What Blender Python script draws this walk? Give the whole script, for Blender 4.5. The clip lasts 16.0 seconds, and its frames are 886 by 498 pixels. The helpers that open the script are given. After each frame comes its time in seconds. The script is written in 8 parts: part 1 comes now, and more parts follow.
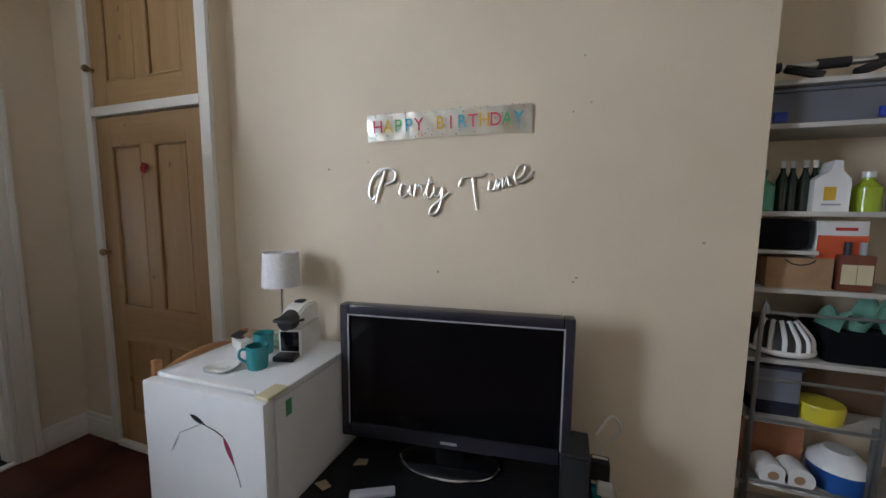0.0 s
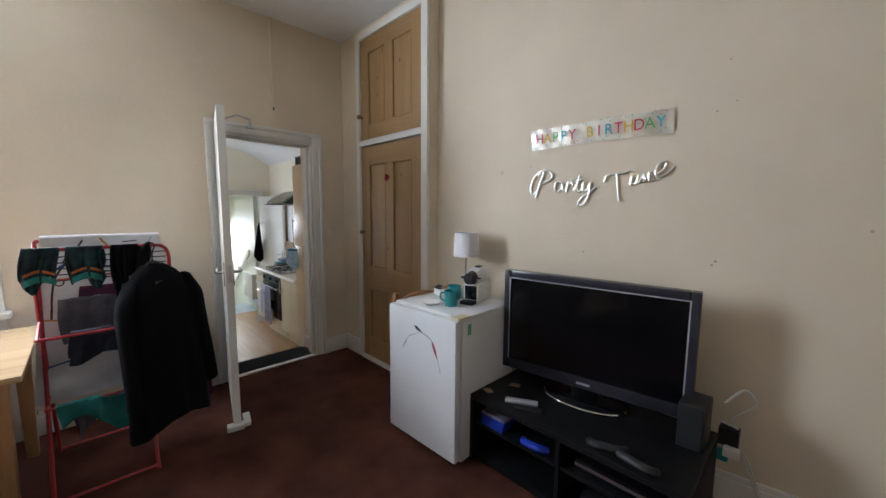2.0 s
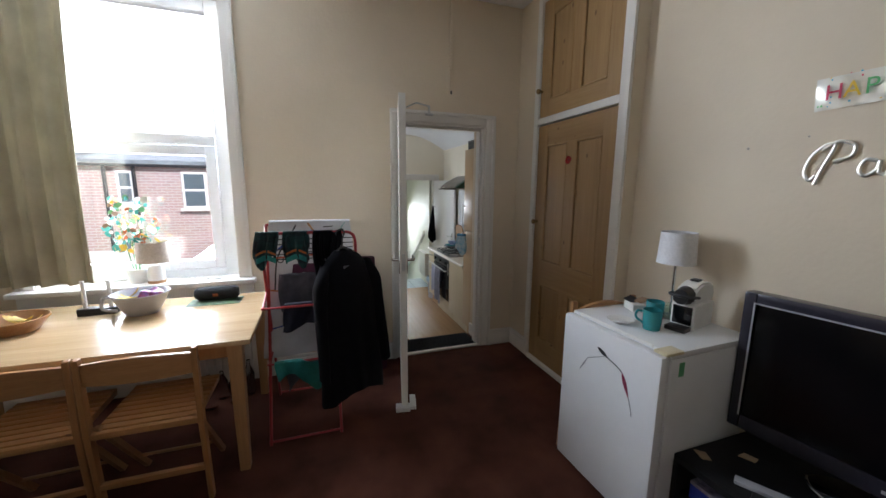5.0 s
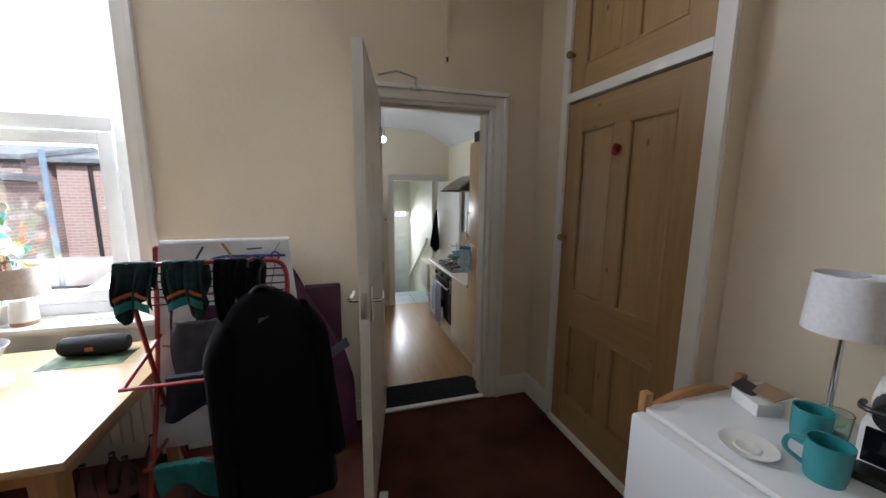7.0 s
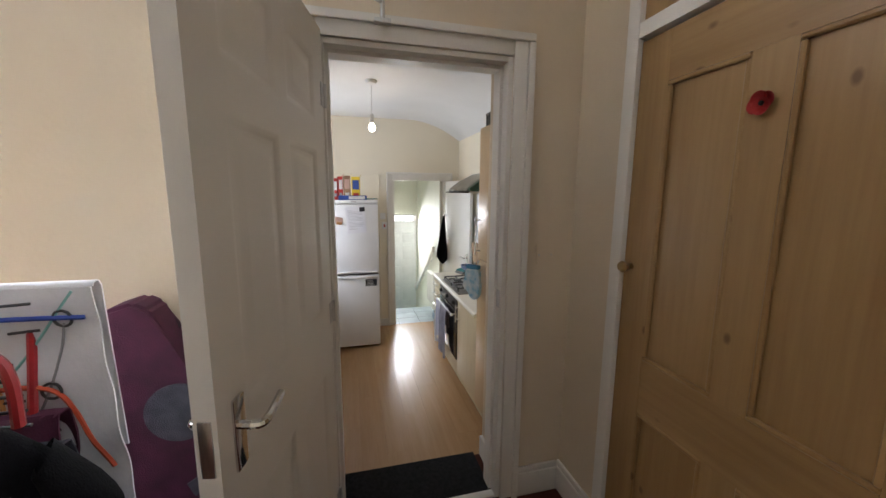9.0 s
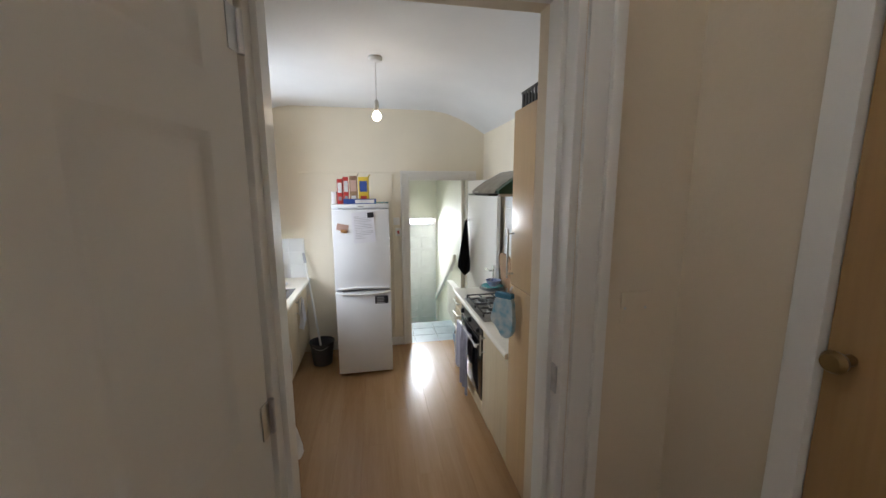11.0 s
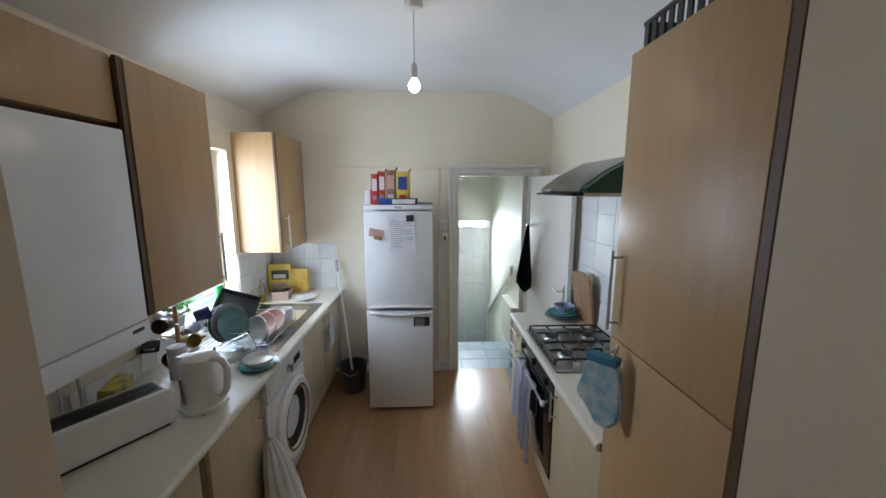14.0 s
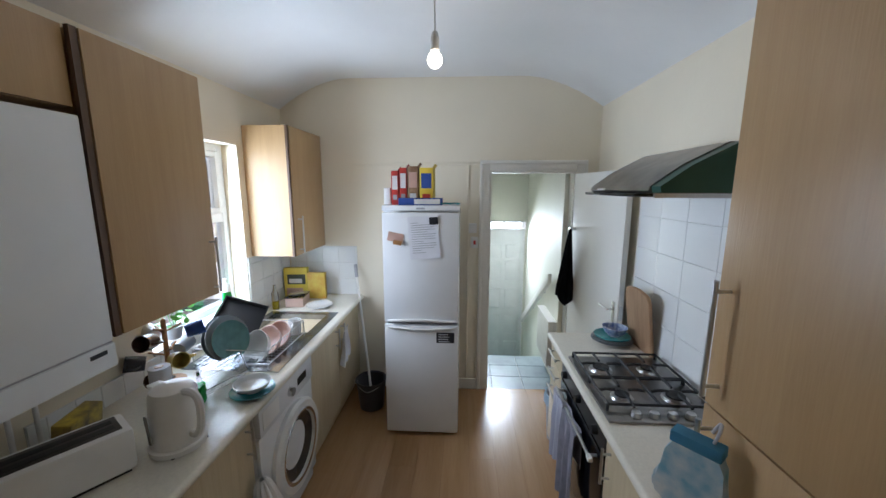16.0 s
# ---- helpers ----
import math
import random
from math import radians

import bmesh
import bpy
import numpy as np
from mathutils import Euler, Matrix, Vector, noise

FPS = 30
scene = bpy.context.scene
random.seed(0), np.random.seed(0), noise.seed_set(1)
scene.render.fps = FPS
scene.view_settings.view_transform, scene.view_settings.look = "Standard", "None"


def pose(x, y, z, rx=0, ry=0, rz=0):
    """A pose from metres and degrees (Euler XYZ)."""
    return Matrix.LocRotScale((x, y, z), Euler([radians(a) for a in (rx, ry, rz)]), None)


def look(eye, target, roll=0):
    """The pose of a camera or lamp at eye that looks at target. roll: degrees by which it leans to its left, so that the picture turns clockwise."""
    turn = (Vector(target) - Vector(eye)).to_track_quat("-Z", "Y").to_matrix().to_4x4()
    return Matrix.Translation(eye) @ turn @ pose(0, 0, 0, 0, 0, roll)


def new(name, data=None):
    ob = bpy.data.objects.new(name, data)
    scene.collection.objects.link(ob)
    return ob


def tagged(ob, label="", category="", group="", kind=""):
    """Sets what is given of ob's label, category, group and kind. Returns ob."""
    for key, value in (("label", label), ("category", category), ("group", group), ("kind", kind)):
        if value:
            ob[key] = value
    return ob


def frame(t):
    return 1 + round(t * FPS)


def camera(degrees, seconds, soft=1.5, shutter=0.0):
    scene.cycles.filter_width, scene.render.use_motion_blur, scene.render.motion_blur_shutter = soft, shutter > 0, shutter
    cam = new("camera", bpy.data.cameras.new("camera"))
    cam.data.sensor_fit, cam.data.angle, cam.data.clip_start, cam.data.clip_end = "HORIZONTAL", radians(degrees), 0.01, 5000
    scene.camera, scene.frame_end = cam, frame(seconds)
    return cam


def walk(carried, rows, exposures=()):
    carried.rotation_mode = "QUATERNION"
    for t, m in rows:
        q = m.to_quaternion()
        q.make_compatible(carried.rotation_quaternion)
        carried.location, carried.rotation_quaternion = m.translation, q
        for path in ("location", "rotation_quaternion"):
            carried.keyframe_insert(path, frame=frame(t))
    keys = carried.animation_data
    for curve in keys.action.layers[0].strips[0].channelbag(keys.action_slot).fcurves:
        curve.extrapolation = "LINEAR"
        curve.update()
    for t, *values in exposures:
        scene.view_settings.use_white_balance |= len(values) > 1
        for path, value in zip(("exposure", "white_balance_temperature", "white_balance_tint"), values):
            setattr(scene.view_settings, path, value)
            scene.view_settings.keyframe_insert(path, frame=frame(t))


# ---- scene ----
cam = camera(101.5, 16.0)
PATH = [
    (0, (0.0, 0.31, 1.469), (-0.654, 2.189, 1.263), 0.5),
    (0.5, (0.1, 0.147, 1.444), (-0.753, 1.946, 1.259), 0.7),
    (1, (0.171, 0.003, 1.438), (-0.855, 1.71, 1.253), 0.7),
    (1.5, (0.246, -0.101, 1.431), (-0.982, 1.466, 1.238), 0.7),
    (2, (0.351, -0.168, 1.423), (-1.067, 1.226, 1.208), 0.4),
    (2.5, (0.442, -0.226, 1.411), (-1.14, 0.972, 1.158), 0.4),
    (3, (0.474, -0.261, 1.427), (-1.232, 0.739, 1.133), 0.4),
    (3.5, (0.434, -0.246, 1.44), (-1.354, 0.595, 1.131), 0.7),
    (6, (-0.313, 0.139, 1.493), (-2.188, 0.756, 1.169), 0.4),
    (6.5, (-0.497, 0.238, 1.498), (-2.378, 0.84, 1.178), 0.5),
    (7, (-0.702, 0.328, 1.485), (-2.589, 0.909, 1.167), 0.5),
    (7.5, (-0.912, 0.421, 1.481), (-2.805, 0.985, 1.171), 0.5),
    (8, (-1.12, 0.528, 1.465), (-3.018, 1.079, 1.156), 0.5),
    (8.5, (-1.314, 0.63, 1.473), (-3.22, 1.153, 1.165), 0.5),
    (9, (-1.489, 0.7, 1.471), (-3.404, 1.187, 1.166), 0.4),
    (11.5, (-2.24, 0.906, 1.516), (-4.191, 1.211, 1.202), -0.2),
    (12, (-2.36, 0.938, 1.508), (-4.322, 1.171, 1.199), -0.1),
    (12.5, (-2.495, 0.938, 1.514), (-4.461, 1.124, 1.199), -0.0),
    (13, (-2.618, 0.939, 1.518), (-4.587, 1.087, 1.203), 0.0),
    (13.5, (-2.724, 0.95, 1.508), (-4.694, 1.063, 1.185), 0.0),
    (14, (-2.833, 0.969, 1.502), (-4.806, 1.047, 1.181), 0.0),
    (14.5, (-2.956, 1.009, 1.507), (-4.93, 1.038, 1.187), 0.1),
    (15, (-3.047, 1.03, 1.509), (-5.021, 0.998, 1.19), -0.1),
    (15.5, (-3.126, 1.026, 1.509), (-5.098, 0.95, 1.185), 0.0),
    (16, (-3.198, 1.023, 1.503), (-5.168, 0.915, 1.174), 0.1),
]
walk(cam, [(t, look(eye, target, roll)) for t, eye, target, roll in PATH],
     exposures=[(0, 0.22, 6050, 14), (2.5, 0.44, 6080, 14), (4.5, 0.22, 6120, 14), (6, -0.18, 6150, 14), (7.5, 0.28, 6350, 15), (9, 0.66, 6550, 17), (12.5, 0.42, 6050, 13), (13.5, 0.28, 5850, 13), (16, 0.32, 5750, 13)])

# ---- world and light ----
world = bpy.data.worlds.new("sky_world")
scene.world = world
world.use_nodes = True
wn = world.node_tree
sky = wn.nodes.new("ShaderNodeTexSky")
sky.sky_type = "NISHITA"
sky.sun_disc = False
SUN_EL, SUN_AZ = radians(38), radians(62)
sky.sun_elevation, sky.sun_rotation = SUN_EL, SUN_AZ
wn.links.new(sky.outputs[0], wn.nodes["Background"].inputs[0])
wn.nodes["Background"].inputs[1].default_value = 0.14

sun_data = bpy.data.lights.new("sun", "SUN")
sun_data.energy, sun_data.angle, sun_data.color = 5.0, radians(6), (1.0, 0.96, 0.92)
sun = new("sun", sun_data)
# the sun stands over the yard, at azimuth SUN_AZ clockwise from +y
sun_from = Vector((math.sin(SUN_AZ) * math.cos(SUN_EL), math.cos(SUN_AZ) * math.cos(SUN_EL), math.sin(SUN_EL)))
sun.matrix_world = look(sun_from * 20, (0, 0, 0))


def window_light(name, eye, target, w, h, watts, colour, spread=180):
    d = bpy.data.lights.new(name, "AREA")
    d.spread = radians(spread)
    d.shape, d.size, d.size_y, d.energy, d.color = "RECTANGLE", w, h, watts, colour
    o = new(name, d)
    o.matrix_world = look(eye, target)
    return o


window_light("sky_light_living", (-3.06, -1.215, 1.78), (0.2, -1.10, 1.62), 1.05, 1.82, 135, (0.82, 0.91, 1.0))
window_light("sky_light_kitchen", (-5.29, -0.66, 1.22), (-5.29, 2, 1.12), 0.80, 1.05, 26, (0.78, 0.89, 1.0))
window_light("sky_light_hall", (-8.25, 1.48, 0.97), (-7.2, 1.62, 0.42), 0.50, 0.16, 15, (0.90, 0.97, 1.0), 130)
bulb_data = bpy.data.lights.new("bulb_light", "POINT")
bulb_data.energy, bulb_data.shadow_soft_size, bulb_data.color = 1.4, 0.035, (1.0, 0.82, 0.60)
new("bulb_light", bulb_data).location = (-4.80, 0.90, 2.02)

# ---- materials ----


def mat(name, colour, rough=0.5, metal=0.0, vary=0.06, scale=8.0, bump=0.0, bump_scale=60.0, stretch=(1, 1, 1), spec=0.5,
        colour2=None, detail=4.0, random_piece=0.0, coat=0.0):
    m = bpy.data.materials.new(name)
    m.use_nodes = True
    t = m.node_tree
    n, l = t.nodes, t.links
    b = n["Principled BSDF"]
    b.inputs["Roughness"].default_value = rough
    b.inputs["Metallic"].default_value = metal
    b.inputs["Specular IOR Level"].default_value = spec
    b.inputs["Coat Weight"].default_value = coat
    co = n.new("ShaderNodeTexCoord")
    mp = n.new("ShaderNodeMapping")
    mp.inputs["Scale"].default_value = stretch
    l.new(co.outputs["Object"], mp.inputs[0])
    nz = n.new("ShaderNodeTexNoise")
    nz.inputs["Scale"].default_value, nz.inputs["Detail"].default_value = scale, detail
    l.new(mp.outputs[0], nz.inputs["Vector"])
    ramp = n.new("ShaderNodeValToRGB")
    c2 = colour2 or tuple(max(0, c * (1 - 2.2 * vary)) for c in colour)
    c1 = colour if colour2 else tuple(min(1, c * (1 + vary)) for c in colour)
    ramp.color_ramp.elements[0].position, ramp.color_ramp.elements[1].position = 0.3, 0.68
    ramp.color_ramp.elements[0].color, ramp.color_ramp.elements[1].color = (*c2, 1), (*c1, 1)
    l.new(nz.outputs["Fac"], ramp.inputs[0])
    last = ramp.outputs[0]
    if random_piece:
        oi = n.new("ShaderNodeObjectInfo")
        mr = n.new("ShaderNodeMapRange")
        mr.inputs["To Min"].default_value, mr.inputs["To Max"].default_value = 1 - random_piece, 1 + random_piece
        l.new(oi.outputs["Random"], mr.inputs[0])
        hsv = n.new("ShaderNodeHueSaturation")
        l.new(mr.outputs[0], hsv.inputs["Value"])
        l.new(last, hsv.inputs["Color"])
        last = hsv.outputs[0]
    l.new(last, b.inputs["Base Color"])
    if bump:
        n2 = n.new("ShaderNodeTexNoise")
        n2.inputs["Scale"].default_value, n2.inputs["Detail"].default_value = bump_scale, 5
        l.new(mp.outputs[0], n2.inputs["Vector"])
        bp = n.new("ShaderNodeBump")
        bp.inputs["Strength"].default_value, bp.inputs["Distance"].default_value = bump, 0.01
        l.new(n2.outputs["Fac"], bp.inputs["Height"])
        l.new(bp.outputs[0], b.inputs["Normal"])
        rr = n.new("ShaderNodeMapRange")
        rr.inputs["To Min"].default_value, rr.inputs["To Max"].default_value = max(0.02, rough - 0.07), min(1, rough + 0.07)
        l.new(nz.outputs["Fac"], rr.inputs[0])
        l.new(rr.outputs[0], b.inputs["Roughness"])
    return m


def wood(name, dark, light, axis="z", rough=0.45, rings=5.0, random_piece=0.0, knots=0.0, coat=0.0, grain=14.0):
    """Grain runs along axis."""
    m = bpy.data.materials.new(name)
    m.use_nodes = True
    t = m.node_tree
    n, l = t.nodes, t.links
    b = n["Principled BSDF"]
    b.inputs["Roughness"].default_value, b.inputs["Coat Weight"].default_value = rough, coat
    co = n.new("ShaderNodeTexCoord")
    oi = n.new("ShaderNodeObjectInfo")
    off = n.new("ShaderNodeVectorMath")
    off.operation = "MULTIPLY_ADD"
    cmb = n.new("ShaderNodeCombineXYZ")
    for k in range(3):
        l.new(oi.outputs["Random"], cmb.inputs[k])
    off.inputs[1].default_value = (7, 7, 7)
    l.new(cmb.outputs[0], off.inputs[0])
    l.new(co.outputs["Object"], off.inputs[2])
    mp = n.new("ShaderNodeMapping")
    sc = [grain, grain, grain]
    sc["xyz".index(axis)] = grain / 16
    mp.inputs["Scale"].default_value = sc
    l.new(off.outputs[0], mp.inputs[0])
    wv = n.new("ShaderNodeTexNoise")
    wv.inputs["Scale"].default_value, wv.inputs["Detail"].default_value, wv.inputs["Distortion"].default_value = rings / 5, 6, 0.8
    l.new(mp.outputs[0], wv.inputs["Vector"])
    fine = n.new("ShaderNodeTexNoise")
    fine.inputs["Scale"].default_value, fine.inputs["Detail"].default_value = rings * 2, 3
    l.new(mp.outputs[0], fine.inputs["Vector"])
    mix = n.new("ShaderNodeMath")
    mix.operation = "MULTIPLY_ADD"
    mix.inputs[1].default_value = 0.35
    l.new(fine.outputs["Fac"], mix.inputs[0])
    half = n.new("ShaderNodeMath")
    half.operation = "MULTIPLY"
    half.inputs[1].default_value = 0.65
    l.new(wv.outputs["Fac"], half.inputs[0])
    l.new(half.outputs[0], mix.inputs[2])
    ramp = n.new("ShaderNodeValToRGB")
    ramp.color_ramp.elements[0].position, ramp.color_ramp.elements[1].position = 0.36, 0.64
    ramp.color_ramp.elements[0].color, ramp.color_ramp.elements[1].color = (*dark, 1), (*light, 1)
    l.new(mix.outputs[0], ramp.inputs[0])
    last = ramp.outputs[0]
    if knots:
        vo = n.new("ShaderNodeTexVoronoi")
        vo.inputs["Scale"].default_value = 8.5
        mk = n.new("ShaderNodeMapping")
        ks = [1.0, 1.0, 1.0]
        ks["xyz".index(axis)] = 0.6
        mk.inputs["Scale"].default_value = ks
        l.new(off.outputs[0], mk.inputs[0])
        l.new(mk.outputs[0], vo.inputs["Vector"])
        kr = n.new("ShaderNodeValToRGB")
        kr.color_ramp.elements[0].position, kr.color_ramp.elements[1].position = 0.05, 0.11
        kr.color_ramp.elements[0].color, kr.color_ramp.elements[1].color = (knots, knots, knots, 1), (0, 0, 0, 1)
        l.new(vo.outputs["Distance"], kr.inputs[0])
        mx = n.new("ShaderNodeMixRGB")
        mx.inputs[2].default_value = (dark[0] * 0.4, dark[1] * 0.33, dark[2] * 0.3, 1)
        l.new(kr.outputs[0], mx.inputs[0])
        l.new(last, mx.inputs[1])
        last = mx.outputs[0]
    if random_piece:
        mr = n.new("ShaderNodeMapRange")
        mr.inputs["To Min"].default_value, mr.inputs["To Max"].default_value = 1 - random_piece, 1 + random_piece
        l.new(oi.outputs["Random"], mr.inputs[0])
        hsv = n.new("ShaderNodeHueSaturation")
        l.new(mr.outputs[0], hsv.inputs["Value"])
        l.new(last, hsv.inputs["Color"])
        last = hsv.outputs[0]
    l.new(last, b.inputs["Base Color"])
    bp = n.new("ShaderNodeBump")
    bp.inputs["Strength"].default_value, bp.inputs["Distance"].default_value = 0.12, 0.004
    l.new(fine.outputs["Fac"], bp.inputs["Height"])
    l.new(bp.outputs[0], b.inputs["Normal"])
    return m


def glassy(name, colour=(1, 1, 1), rough=0.02):
    m = bpy.data.materials.new(name)
    m.use_nodes = True
    b = m.node_tree.nodes["Principled BSDF"]
    b.inputs["Base Color"].default_value = (*colour, 1)
    b.inputs["Roughness"].default_value = rough
    b.inputs["Transmission Weight"].default_value = 1.0
    b.inputs["IOR"].default_value = 1.45
    return m


def glow(name, colour, strength):
    m = bpy.data.materials.new(name)
    m.use_nodes = True
    b = m.node_tree.nodes["Principled BSDF"]
    b.inputs["Base Color"].default_value = (*colour, 1)
    b.inputs["Emission Color"].default_value = (*colour, 1)
    b.inputs["Emission Strength"].default_value = strength
    return m


CREAM = mat("cream_wall_paint", (0.71, 0.605, 0.455), 0.6, vary=0.03, scale=1.6, bump=0.12, bump_scale=45)
CREAM_K = mat("cream_kitchen_paint", (0.79, 0.72, 0.575), 0.6, vary=0.025, scale=1.6, bump=0.10, bump_scale=45)
HALL_PAINT = mat("pale_mint_hall_paint", (0.76, 0.755, 0.66), 0.6, vary=0.025, scale=1.6, bump=0.10, bump_scale=45)
WHITE_CEIL = mat("white_ceiling_paint", (0.80, 0.80, 0.79), 0.75, vary=0.02, scale=2, bump=0.10, bump_scale=30)
GLOSS = mat("white_gloss_paint", (0.77, 0.745, 0.69), 0.36, vary=0.015, scale=2)
SATIN = mat("white_satin_paint", (0.77, 0.755, 0.70), 0.6, vary=0.02, scale=2)
UPVC = mat("white_upvc", (0.82, 0.83, 0.84), 0.3, vary=0.02)
CARPET = mat("dark_red_carpet", (0.125, 0.046, 0.031), 0.95, vary=0.25, scale=3, bump=0.9, bump_scale=420, detail=9, spec=0.1)
LAMINATE = wood("beech_laminate_floor", (0.34, 0.195, 0.09), (0.40, 0.238, 0.115), "x", 0.26, random_piece=0.03)
MAT_DARK = mat("charcoal_barrier_mat", (0.022, 0.023, 0.026), 0.95, vary=0.2, scale=60, bump=0.8, bump_scale=500, spec=0.1)
PINE = wood("stripped_pine", (0.30, 0.173, 0.068), (0.40, 0.250, 0.108), "z", 0.42, knots=0.8, grain=6)
PINE_X = wood("stripped_pine_rail", (0.30, 0.173, 0.068), (0.40, 0.250, 0.108), "x", 0.42, knots=0.8, grain=6)
BEECH = wood("beech_cabinet_laminate", (0.43, 0.275, 0.125), (0.48, 0.315, 0.15), "z", 0.36, grain=22)
BEECH_PALE = wood("pale_beech_cabinet_front", (0.52, 0.42, 0.26), (0.60, 0.50, 0.33), "z", 0.35, grain=22)
# plain dark brown; the wall cabinets' door edges carry their shade in it
EDGE_DARK = mat("edge_shade_and_dark_brown", (0.105, 0.058, 0.032), 0.5)
WORKTOP = mat("cream_laminate_worktop", (0.72, 0.68, 0.58), 0.3, vary=0.03, scale=90)
TABLE_WOOD = wood("pale_pine_table_top", (0.50, 0.33, 0.17), (0.62, 0.44, 0.25), "y", 0.24, grain=12, coat=0.4)
LEG_WOOD = wood("pine_table_leg", (0.36, 0.19, 0.08), (0.47, 0.27, 0.12), "z", 0.4)
CHAIR_WOOD = wood("folding_chair_beech", (0.34, 0.16, 0.06), (0.45, 0.23, 0.09), "z", 0.38)
CHAIR_WOOD_Y = wood("folding_chair_beech_slat", (0.34, 0.16, 0.06), (0.45, 0.23, 0.09), "y", 0.38)
BLACK_WOOD = mat("black_ash_veneer", (0.008, 0.008, 0.009), 0.5, vary=0.2, scale=20, stretch=(1, 6, 6), spec=0.2)
BLACK_GLOSS = mat("glossy_black_plastic", (0.006, 0.006, 0.007), 0.12)
BLACK_PLASTIC = mat("matt_black_plastic", (0.012, 0.012, 0.013), 0.45)
SCREEN = mat("dark_television_screen", (0.004, 0.004, 0.005), 0.16, spec=0.35)
BEZEL = mat("dark_violet_grey_bezel", (0.030, 0.028, 0.040), 0.22, vary=0.1)
WHITE_ENAMEL = mat("white_enamel", (0.78, 0.79, 0.80), 0.25, vary=0.02, scale=4)
WHITE_PLASTIC = mat("white_plastic", (0.78, 0.77, 0.74), 0.35, vary=0.03)
CREAM_PLASTIC = mat("yellowed_plastic_trim", (0.62, 0.55, 0.36), 0.45)
STEEL = mat("brushed_steel", (0.60, 0.60, 0.60), 0.28, metal=1.0, vary=0.06, scale=30, stretch=(1, 12, 1))
CHROME = mat("chrome", (0.72, 0.72, 0.72), 0.10, metal=1.0, vary=0.02)
IRON = mat("black_cast_iron", (0.012, 0.012, 0.012), 0.6, bump=0.2, bump_scale=200)
TILE = mat("white_glazed_tile", (0.78, 0.79, 0.78), 0.2, vary=0.02, scale=3, random_piece=0.03)
GROUT = mat("pale_grout", (0.74, 0.73, 0.70), 0.8, scale=40)
SLATE_TILE = mat("blue_grey_floor_tile", (0.28, 0.34, 0.36), 0.35, vary=0.1, scale=6, random_piece=0.08)
GLASS = glassy("window_glass")

# ---- mesh helpers ----


def box(bm, x0, x1, y0, y1, z0, z1, bevel=0.0, seg=2):
    r = bmesh.ops.create_cube(bm, size=1.0)
    vs = r["verts"]
    for v in vs:
        v.co = Vector(((x0 + x1) / 2 + v.co.x * (x1 - x0), (y0 + y1) / 2 + v.co.y * (y1 - y0), (z0 + z1) / 2 + v.co.z * (z1 - z0)))
    if bevel:
        es = {e for v in vs for e in v.link_edges}
        bmesh.ops.bevel(bm, geom=list(es), offset=bevel, segments=seg, affect="EDGES", profile=0.6)
    return vs


def rod(bm, a, b, r, r2=None, n=12):
    a, b = Vector(a), Vector(b)
    d = b - a
    m = Matrix.Translation((a + b) / 2) @ d.to_track_quat("Z", "Y").to_matrix().to_4x4()
    return bmesh.ops.create_cone(bm, cap_ends=True, segments=n, radius1=r, radius2=r if r2 is None else r2, depth=d.length, matrix=m)["verts"]


def pipe(bm, pts, r, n=8):
    """A bent tube through pts."""
    pts = [Vector(p) for p in pts]
    rings = []
    for i, p in enumerate(pts):
        d = (pts[min(i + 1, len(pts) - 1)] - pts[max(i - 1, 0)]).normalized()
        q = d.to_track_quat("Z", "Y")
        rings.append([bm.verts.new(p + q @ Vector((r * math.cos(2 * math.pi * k / n), r * math.sin(2 * math.pi * k / n), 0))) for k in range(n)])
    for i in range(len(rings) - 1):
        q0, q1 = rings[i], rings[i + 1]
        best = min(range(n), key=lambda s: sum((q0[k].co - q1[(k + s) % n].co).length for k in range(0, n, 2)))
        for k in range(n):
            bm.faces.new((q0[k], q0[(k + 1) % n], q1[(k + 1 + best) % n], q1[(k + best) % n]))
        rings[i + 1] = q1[best:] + q1[:best]
    for ring in (rings[0], rings[-1]):
        try:
            bm.faces.new(ring)
        except ValueError:
            pass


def curve_points(pts, n=6):
    """A smooth line through pts."""
    pts = [Vector(p) for p in pts]
    out = []
    for i in range(len(pts) - 1):
        p0, p1, p2, p3 = pts[max(i - 1, 0)], pts[i], pts[i + 1], pts[min(i + 2, len(pts) - 1)]
        for k in range(n):
            u = k / n
            out.append(0.5 * ((2 * p1) + (p2 - p0) * u + (2 * p0 - 5 * p1 + 4 * p2 - p3) * u * u + (3 * p1 - p0 - 3 * p2 + p3) * u ** 3))
    out.append(pts[-1])
    return out


def lathe(bm, profile, n=24, c=(0, 0, 0), squash=1.0):
    """Turns a profile of (radius, height) round z."""
    rows = []
    for r, z in profile:
        if r < 1e-5:
            rows.append([bm.verts.new((c[0], c[1], c[2] + z))])
        else:
            rows.append([bm.verts.new((c[0] + r * math.cos(2 * math.pi * k / n), c[1] + squash * r * math.sin(2 * math.pi * k / n), c[2] + z)) for k in range(n)])
    for a, b in zip(rows, rows[1:]):
        for k in range(n):
            vs = [a[k % len(a)], a[(k + 1) % len(a)], b[(k + 1) % len(b)], b[k % len(b)]]
            vs = [v for i, v in enumerate(vs) if v not in vs[:i]]
            if len(vs) > 2:
                bm.faces.new(vs)


